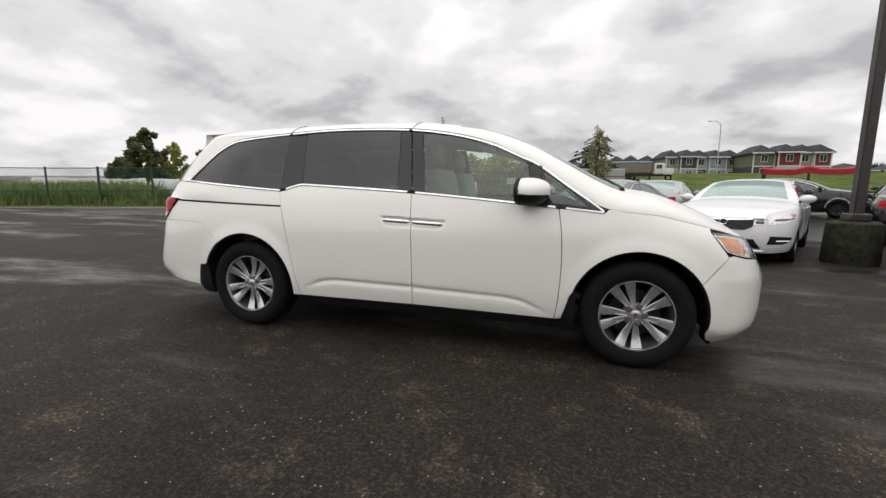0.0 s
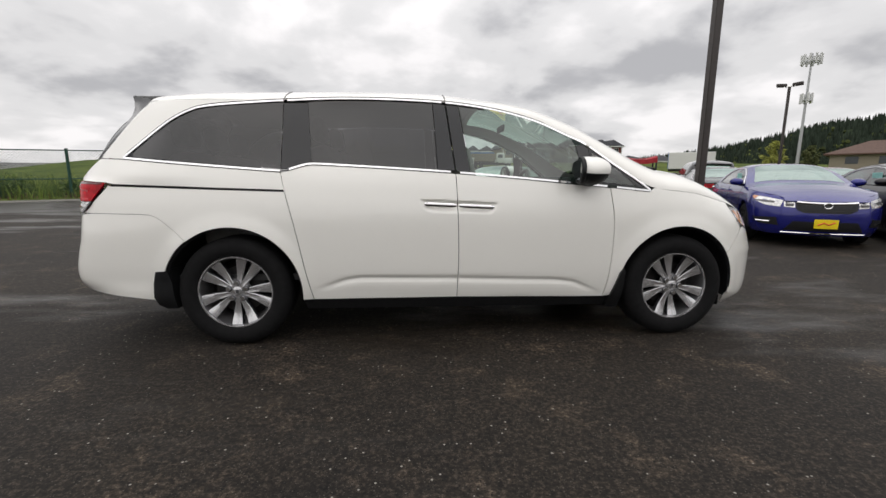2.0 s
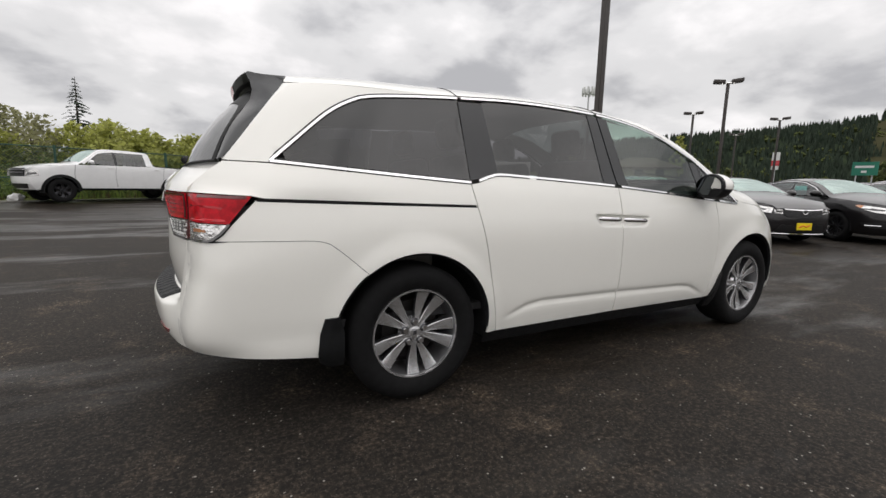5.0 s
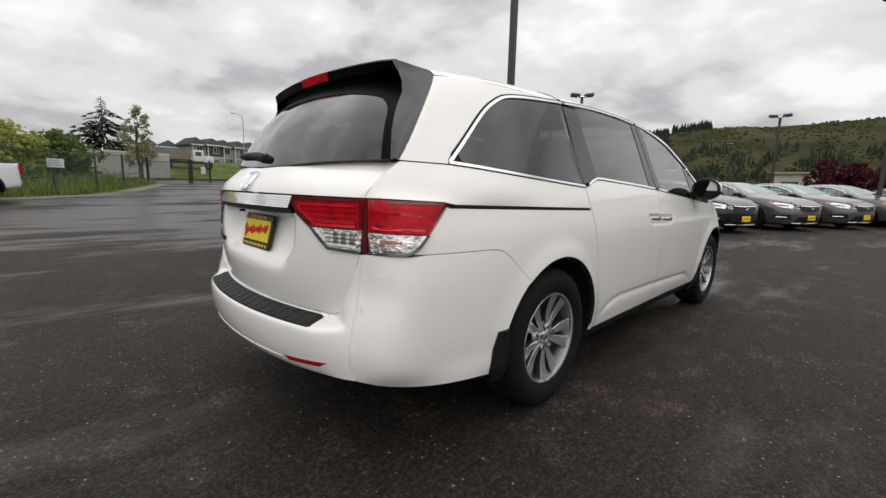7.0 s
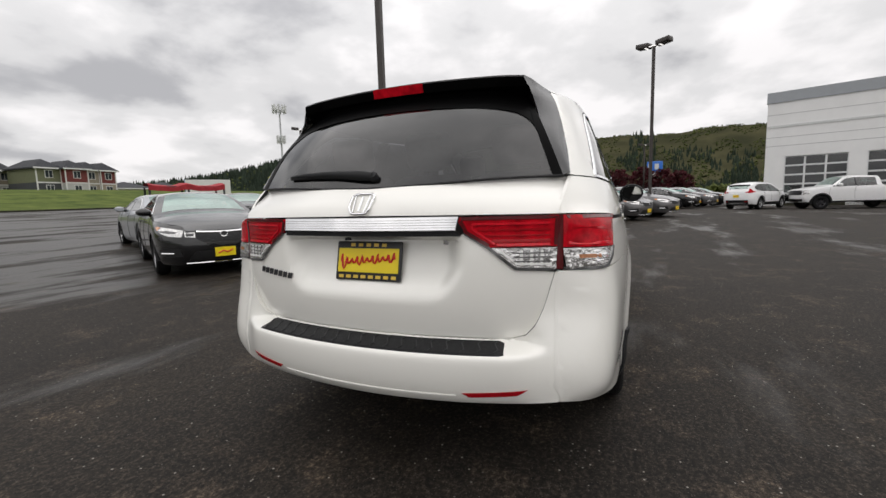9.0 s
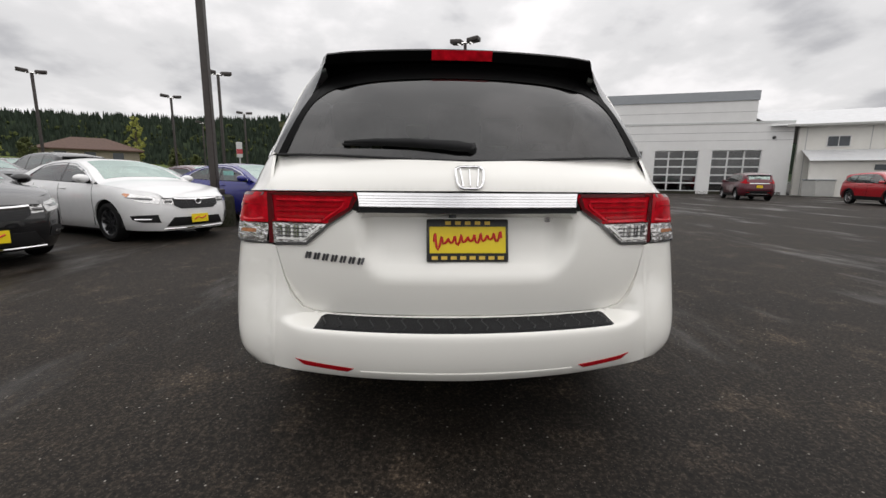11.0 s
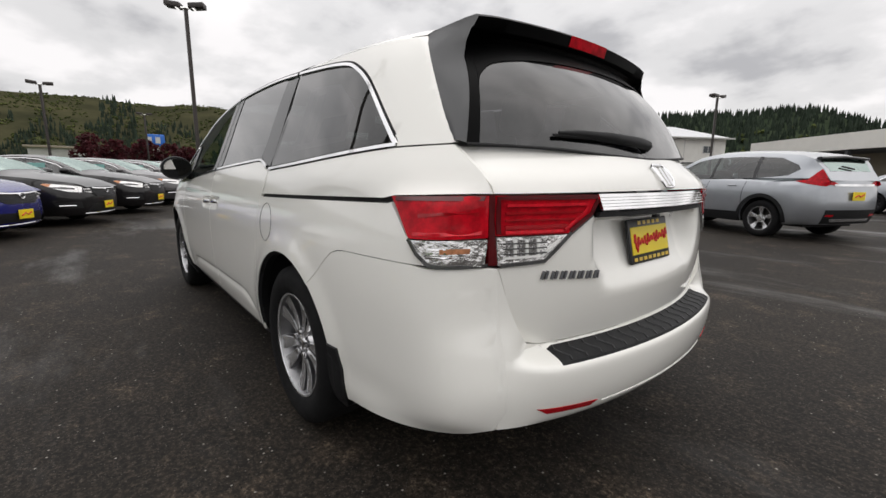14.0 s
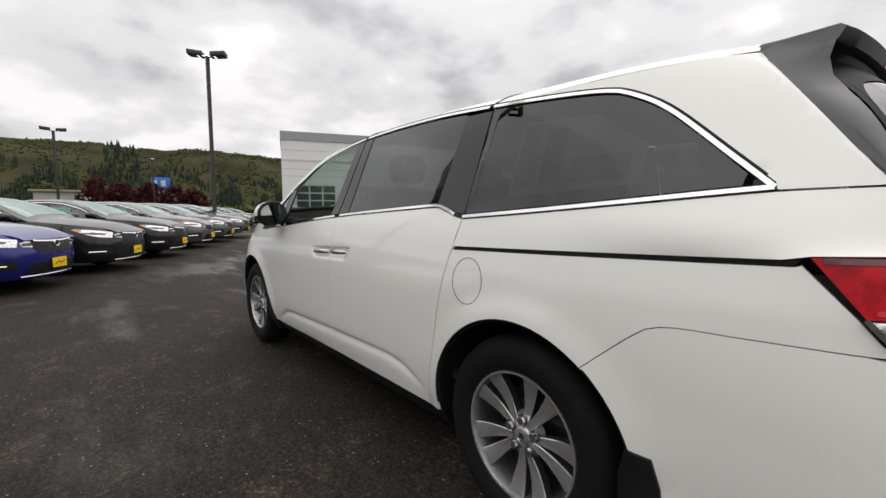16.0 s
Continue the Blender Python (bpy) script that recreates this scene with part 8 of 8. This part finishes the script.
def garage(at, turn, length, doors, par0, par1, base, deep, label):
    """A flat-roofed garage whose front runs along its own +x, facing -y; doors are (start, end)."""
    g = thing("garage_building", (*at, 0.0), label, "building", turn=turn)
    z_door, z_low, z_par, z_top = base + 3.5, 5.95, 7.82, 8.60
    xs = [0.0]
    for a, b in doors:
        xs += [a, b]
    xs.append(length)
    for k in range(0, len(xs), 2):
        part("wall", box(xs[k], 0, -0.8, xs[k + 1], 0.4, z_door), RENDER_WHITE, g)
    part("wall", box(0, 0, z_door, length, 0.4, z_low), RENDER_WHITE, g)
    part("upper_wall", box(par0, 0.02, z_low, par1, 0.4, z_par), RENDER_WHITE, g)
    part("coping", box(par0, -0.04, z_low, length, -0.001, z_low + 0.16), SIGN_WHITE, g)
    part("parapet", box(par0 - 0.06, -0.06, z_par, par1 + 0.06, deep, z_top), PARAPET, g)
    part("end_wall", box(0, 0.4, -0.8, 0.4, deep, z_par), RENDER_WHITE, g)
    part("end_wall", box(par1 - 0.4, 0.4, -0.8, par1, deep, z_par), RENDER_WHITE, g)
    part("flat_roof", box(par1, 0.4, z_low - 0.25, length, deep, z_low), PARAPET, g)
    part("end_wall", box(length - 0.4, 0.4, -0.8, length, deep, z_low - 0.25), RENDER_WHITE, g)
    for z in (4.55, 5.2):
        part("joint", box(0, -0.006, z, length, -0.002, z + 0.03), JOINT, g)
    part("joint", box(par0, 0.012, 6.9, par1, 0.016, 6.93), JOINT, g)
    for z in (1.2, 2.4, 3.6, 4.8, 6.0, 7.1):
        part("joint", box(-0.006, 0.4, z, -0.002, deep, z + 0.03), JOINT, g)
    # dark backing: the room's dimness behind the door glass is put into its colour
    part("dim_interior_backing", box(0.4, 7.0, -0.3, length - 0.4, 7.2, z_low - 0.3), SIDING["dark"], g)
    part("floor_slab", box(0.4, 0, base - 0.5, length - 0.4, 7.0, base), CONCRETE, g)
    for a, b in doors:
        d = part("roller_door", box(a, 0.16, base, b, 0.20, z_door), ROLL_GLASS, g, "glazed roller door")
        for k in range(4):
            x = a + (b - a) * k / 3
            part("mullion", box(x - 0.06, 0.10, base, x + 0.06, 0.155, z_door), ALU, d)
        for k in range(6):
            z = base + (z_door - base) * k / 5
            part("transom", box(a, 0.09, z - 0.06, b, 0.15, z + 0.06), ALU, d)
    return g


ROLL_GLASS = glass("door_glass", (0.22, 0.25, 0.26), 0.9)
wing = garage((36.5, -11.43), -109.5, 20.6, [(1.2, 4.75), (5.7, 9.25), (10.24, 13.78), (14.77, 18.48)], 0.0, 17.8, 0.25, 14, "pale garage wing with glazed roller doors")
part("wall_lamp", lathe([(0.0, 0.0), (0.12, 0.02), (0.12, 0.16), (0.0, 0.18)], 12), GATE_BLACK, wing).matrix_local = pose(19.2, -0.15, 4.75)

SA, SB = Vector((29.6, -31.2)), Vector((15.1, -57.6))
shed_len = (SB - SA).length
shed = thing("metal_shed", (SA.x, SA.y, 0.0), "long cream metal shed with a pale low roof", "building", turn=math.degrees(math.atan2((SB - SA).y, (SB - SA).x)))
EAVE = 5.7
part("wall", box(0, -0.2, -0.6, shed_len, 0.2, EAVE), SHED_WALL, shed)
part("end_wall", box(shed_len - 0.3, 0.2, -0.6, shed_len, 20, EAVE), SHED_WALL, shed)
roof_bm = grid([[(-2 + (shed_len + 2.6) * k / 40, -0.8, EAVE - 0.05 + 0.02 * (k % 2)), (-2 + (shed_len + 2.6) * k / 40, 9.5, EAVE + 2.35 + 0.02 * (k % 2)), (-2 + (shed_len + 2.6) * k / 40, 20, EAVE)] for k in range(41)])
part("roof", roof_bm, SHED_ROOF, shed, smooth=False)
part("gutter", box(-1, -0.95, EAVE - 0.16, shed_len + 0.6, -0.8, EAVE + 0.02, 0.02), SIDING["pale"], shed)
for k in range(int(shed_len)):
    part("wall_rib", box(k + 0.48, -0.215, -0.5, k + 0.52, -0.205, EAVE - 0.2), JOINT if k % 4 == 0 else SHED_WALL, shed)
for x, w, m in ((1.8, 1.5, 1), (5.4, 1.5, 1), (7.9, 1.5, 1), (14.0, 0.8, 0), (15.1, 1.5, 1), (17.3, 1.5, 1), (27.0, 1.4, 1)):
    wn_ = part("window", box(x, -0.26, 3.90, x + w, -0.206, 4.80), FRAME_WHITE, shed)
    part("pane", box(x + 0.07, -0.275, 3.97, x + w - 0.07, -0.265, 4.73), WINDOW_DARK if m else SIDING["pale"], wn_)
    part("glazing_bar", box(x + w / 2 - 0.02, -0.285, 3.97, x + w / 2 + 0.02, -0.276, 4.73), FRAME_WHITE, wn_)
part("shed_door", box(21.5, -0.25, -0.4, 26.0, -0.206, 2.7), SIDING["pale"], shed)
part("door_hood", box(21.3, -0.35, 2.72, 26.2, -0.206, 2.84), SIDING["dark"], shed)
lean = grid([[(0.3 + 9.5 * k / 20, -2.6, 2.75), (0.3 + 9.5 * k / 20, -0.21, 3.70)] for k in range(21)])
part("lean_to_roof", lean, SHED_ROOF, shed, smooth=False)
part("lean_to_wall", box(0.4, -2.3, -0.5, 9.6, -2.1, 2.85), SHED_WALL, shed)
part("lean_to_vent", box(4.2, -2.36, 2.05, 6.4, -2.305, 2.45), WINDOW_DARK, shed)
bin_ = thing("utility_cabinet", (27.0, -31.0, 0.0), "pale grey utility cabinet by the wall", "cabinet")
part("body", box(-0.6, -0.8, 0, 0.6, 0.8, 1.25, 0.04), SIDING["pale"], bin_)
part("lid", box(-0.64, -0.84, 1.25, 0.64, 0.84, 1.32, 0.02), SIDING["grey"], bin_)
wh = thing("warehouse", (8.6, -44.6, 0.0), "beige warehouse with a deep dark porch", "building", turn=136)
part("wall", box(0, 3.6, 0, 15, 4.0, 3.05), SIDING["tan"], wh)
part("fascia", box(-0.3, -0.2, 3.05, 15.3, 0.2, 4.15), SHED_WALL, wh)
part("roof", box(-0.3, 0.2, 3.95, 15.3, 12, 4.14), SIDING["pale"], wh)
part("soffit", box(0, 0.2, 2.95, 15, 3.6, 3.05), SIDING["dark"], wh)
for k in range(4):
    part("porch_post", box(0.2 + 4.7 * k, -0.1, 0, 0.45 + 4.7 * k, 0.15, 3.05), SIDING["dark"], wh)
strip("gravel_lot", [((-30, -19.5), (-30, -70)), ((-4, -18.2), (-4, -70)), ((6, -21.5), (12, -70))], GRAVEL, "grey gravel beyond the asphalt", lift=0.01, category="gravel")

# ---------------------------------------------------------------- mast, signs
GALV = material("galvanised_steel", (0.45, 0.46, 0.47), 0.5, metal=0.5, vary=0.1, scale=6)
tw_at = polar(45.15, 112, (-1.13, -3.48))
mast = thing("cell_mast", (*tw_at, land(*tw_at)), "tall grey phone mast with panel antennas", "mast")
part("pole", tube([(0, 0, 0), (0, 0, 21.6)], [0.30, 0.16], 12), GALV, mast)
for zc, rr, n in ((20.0, 1.5, 10), (12.8, 0.9, 6)):
    part("platform", tube([(rr * math.cos(a), rr * math.sin(a), zc) for a in (2 * math.pi * k / 16 for k in range(17))], 0.08, 6), GALV, mast)
    for k in range(n):
        a = 2 * math.pi * k / n
        part("antenna", box(rr * math.cos(a) - 0.15, rr * math.sin(a) - 0.15, zc - 0.5, rr * math.cos(a) + 0.15, rr * math.sin(a) + 0.15, zc + 1.4, 0.03), SIGN_WHITE, mast)
        part("strut", tube([(0, 0, zc), (rr * math.cos(a), rr * math.sin(a), zc)], 0.05, 5), GALV, mast)
st_at = polar(72.75, 103, (0.9, -3.9))
sl = thing("street_lamp", (*st_at, land(*st_at)), "slim grey curved street lamp", "street lamp")
part("pole", tube([(0, 0, 0), (0, 0, 9.2), (-0.2, 0, 10.0), (-0.9, 0, 10.5), (-1.8, 0, 10.5)], [0.11, 0.08, 0.07, 0.06, 0.05], 8), GALV, sl)
part("lamp_head", box(-2.4, -0.16, 10.4, -1.7, 0.16, 10.56, 0.04), GALV, sl)
SIGN_BLUE = material("blue_sign", (0.02, 0.16, 0.62), 0.4, vary=0.1, scale=2)
SIGN_GREEN = material("green_sign", (0.005, 0.16, 0.10), 0.5, vary=0.1, scale=2)
s_at = polar(-6.2, 76, (-2.4, 2.0))
s1 = thing("pylon_sign", (*s_at, land(*s_at)), "blue pylon sign with pale plain shapes", "sign", turn=-6)
part("post", box(-0.2, -0.4, 0, 0.2, 0.4, 4.5), SIDING["pale"], s1)
part("panel", box(-0.25, -1.15, 4.5, 0.25, 1.15, 6.2, 0.1, 2), SIGN_BLUE, s1)
for y, w in ((0.7, 0.5), (-0.3, 0.6)):
    part("shape", box(-0.27, y - w / 2, 4.9, -0.255, y + w / 2, 5.8), SIGN_WHITE, s1)
s_at = polar(14.2, 62, (-3.85, 0.95))
s2 = thing("road_sign", (*s_at, land(*s_at)), "green road sign with pale bars", "sign", turn=14)
part("post", box(-0.06, -0.65, 0, 0.06, -0.55, 3.3), GALV, s2)
part("post", box(-0.06, 0.55, 0, 0.06, 0.65, 3.3), GALV, s2)
part("panel", box(-0.09, -0.98, 2.35, -0.07, 0.98, 3.72, 0.005), SIGN_GREEN, s2)
for k in range(2):
    part("print_bar", box(-0.10, -0.15 - 0.5 * k, 2.62 + 0.5 * k, -0.092, 0.25 + 0.5 * k, 2.84 + 0.5 * k), SIGN_WHITE, s2)
s_at = polar(21.8, 70, (-4.08, 0.42))
s3 = thing("shop_sign", (*s_at, land(*s_at)), "small red and white pole sign", "sign", turn=25)
part("post", box(-0.1, -0.1, 0, 0.1, 0.1, 3.6), GALV, s3)
part("panel", box(-0.15, -0.40, 3.0, 0.15, 0.40, 5.2, 0.05), SIGN_WHITE, s3)
part("red_band", box(-0.17, -0.40, 3.5, -0.155, 0.40, 4.2), RED_PAINT, s3)

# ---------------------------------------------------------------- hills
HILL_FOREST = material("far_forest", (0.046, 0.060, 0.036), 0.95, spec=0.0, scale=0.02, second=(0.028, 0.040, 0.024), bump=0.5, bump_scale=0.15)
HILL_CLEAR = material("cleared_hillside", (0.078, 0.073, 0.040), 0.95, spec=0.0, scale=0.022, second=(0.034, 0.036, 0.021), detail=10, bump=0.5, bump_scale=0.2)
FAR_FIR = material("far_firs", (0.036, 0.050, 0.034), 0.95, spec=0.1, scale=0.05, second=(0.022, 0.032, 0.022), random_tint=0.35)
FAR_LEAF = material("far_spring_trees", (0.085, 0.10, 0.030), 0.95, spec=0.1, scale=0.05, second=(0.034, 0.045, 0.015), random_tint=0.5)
RIDGE = [(-100, 2.2), (-92, 2.6), (-86, 4.3), (-80, 6.5), (-74, 6.4), (-67, 6.6), (-55, 5.4), (-45, 5.0), (-32, 5.4), (-19, 6.7), (-11, 7.3), (-5, 6.9), (0, 7.2), (8, 7.05), (13, 7.15), (17, 6.7), (23, 6.2), (30, 5.8), (38, 5.5), (43, 5.1), (47, 4.3), (52, 3.2), (60, 2.0), (70, 1.4)]


def hill_point(az, f, near=330.0, far=640.0):
    d = near + (far - near) * f
    z = 1.0 + 640.0 * math.tan(radians(hermite(az, RIDGE))) * smooth01(f * 0.98) ** 0.9
    z += 7.0 * noise.noise(Vector((az * 0.35, f * 3.0, 1.0))) * f * (1 - f) * 2
    return Vector((d * math.cos(radians(az)), d * math.sin(radians(az)), z))


def hill(name, a0, a1, mat, label):
    n = int((a1 - a0) / 0.8)
    rows = [[hill_point(a0 + (a1 - a0) * k / n, f / 22) for f in range(23)] for k in range(n + 1)]
    return tagged(part(name, face_out(grid(rows), (0, 0, 1)), mat), label, "hill", kind="structure")


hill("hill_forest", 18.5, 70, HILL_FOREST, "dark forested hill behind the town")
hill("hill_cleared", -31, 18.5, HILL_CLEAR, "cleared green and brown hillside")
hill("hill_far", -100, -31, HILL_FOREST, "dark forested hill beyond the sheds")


def far_trees(name, n, a0, a1, f0, f1, tall, mat, label, seed, conic=True, power=1.0, clump=0.0):
    """Many small far trees as one mesh."""
    r = random.Random(seed)
    verts, faces = [], []
    made, tries = 0, 0
    while made < n and tries < n * 12:
        tries += 1
        az, f = r.uniform(a0, a1), f0 + (f1 - f0) * r.random() ** power
        if clump and noise.noise(Vector((az * 0.5, f * 7.0, seed))) < clump:
            continue
        made += 1
        p = hill_point(az, f) - Vector((0, 0, 0.6))
        h = tall * r.uniform(0.55, 1.2)
        if conic:
            for lo_, hi_, w in ((0.0, 0.62, 0.19), (0.35, 1.0, 0.13)):
                m = len(verts)
                k = 5
                tw = r.uniform(0, 6.28)
                for j in range(k):
                    a = tw + 2 * math.pi * j / k
                    rr = h * w * r.uniform(0.75, 1.2)
                    verts.append((p.x + rr * math.cos(a), p.y + rr * math.sin(a), p.z + h * lo_ * r.uniform(0.9, 1.1)))
                verts.append((p.x, p.y, p.z + h * hi_))
                faces += [(m + j, m + (j + 1) % k, m + k) for j in range(k)]
        else:
            for b in range(3):
                c = Vector((p.x + r.uniform(-0.3, 0.3) * h, p.y + r.uniform(-0.3, 0.3) * h, p.z + h * r.uniform(0.35, 0.7)))
                m = len(verts)
                rr = h * r.uniform(0.22, 0.36)
                for j in range(5):
                    a = 2 * math.pi * j / 5 + b
                    verts.append((c.x + rr * math.cos(a) * r.uniform(0.8, 1.2), c.y + rr * math.sin(a) * r.uniform(0.8, 1.2), c.z + rr * r.uniform(-0.3, 0.3)))
                verts += [(c.x, c.y, c.z + rr * r.uniform(0.8, 1.2)), (c.x, c.y, c.z - rr)]
                faces += [(m + j, m + (j + 1) % 5, m + 5) for j in range(5)] + [(m + (j + 1) % 5, m + j, m + 6) for j in range(5)]
    me = bpy.data.meshes.new(name)
    me.from_pydata(verts, [], faces)
    me.materials.append(mat)
    return tagged(new(name, me), label, "forest", kind="stuff")


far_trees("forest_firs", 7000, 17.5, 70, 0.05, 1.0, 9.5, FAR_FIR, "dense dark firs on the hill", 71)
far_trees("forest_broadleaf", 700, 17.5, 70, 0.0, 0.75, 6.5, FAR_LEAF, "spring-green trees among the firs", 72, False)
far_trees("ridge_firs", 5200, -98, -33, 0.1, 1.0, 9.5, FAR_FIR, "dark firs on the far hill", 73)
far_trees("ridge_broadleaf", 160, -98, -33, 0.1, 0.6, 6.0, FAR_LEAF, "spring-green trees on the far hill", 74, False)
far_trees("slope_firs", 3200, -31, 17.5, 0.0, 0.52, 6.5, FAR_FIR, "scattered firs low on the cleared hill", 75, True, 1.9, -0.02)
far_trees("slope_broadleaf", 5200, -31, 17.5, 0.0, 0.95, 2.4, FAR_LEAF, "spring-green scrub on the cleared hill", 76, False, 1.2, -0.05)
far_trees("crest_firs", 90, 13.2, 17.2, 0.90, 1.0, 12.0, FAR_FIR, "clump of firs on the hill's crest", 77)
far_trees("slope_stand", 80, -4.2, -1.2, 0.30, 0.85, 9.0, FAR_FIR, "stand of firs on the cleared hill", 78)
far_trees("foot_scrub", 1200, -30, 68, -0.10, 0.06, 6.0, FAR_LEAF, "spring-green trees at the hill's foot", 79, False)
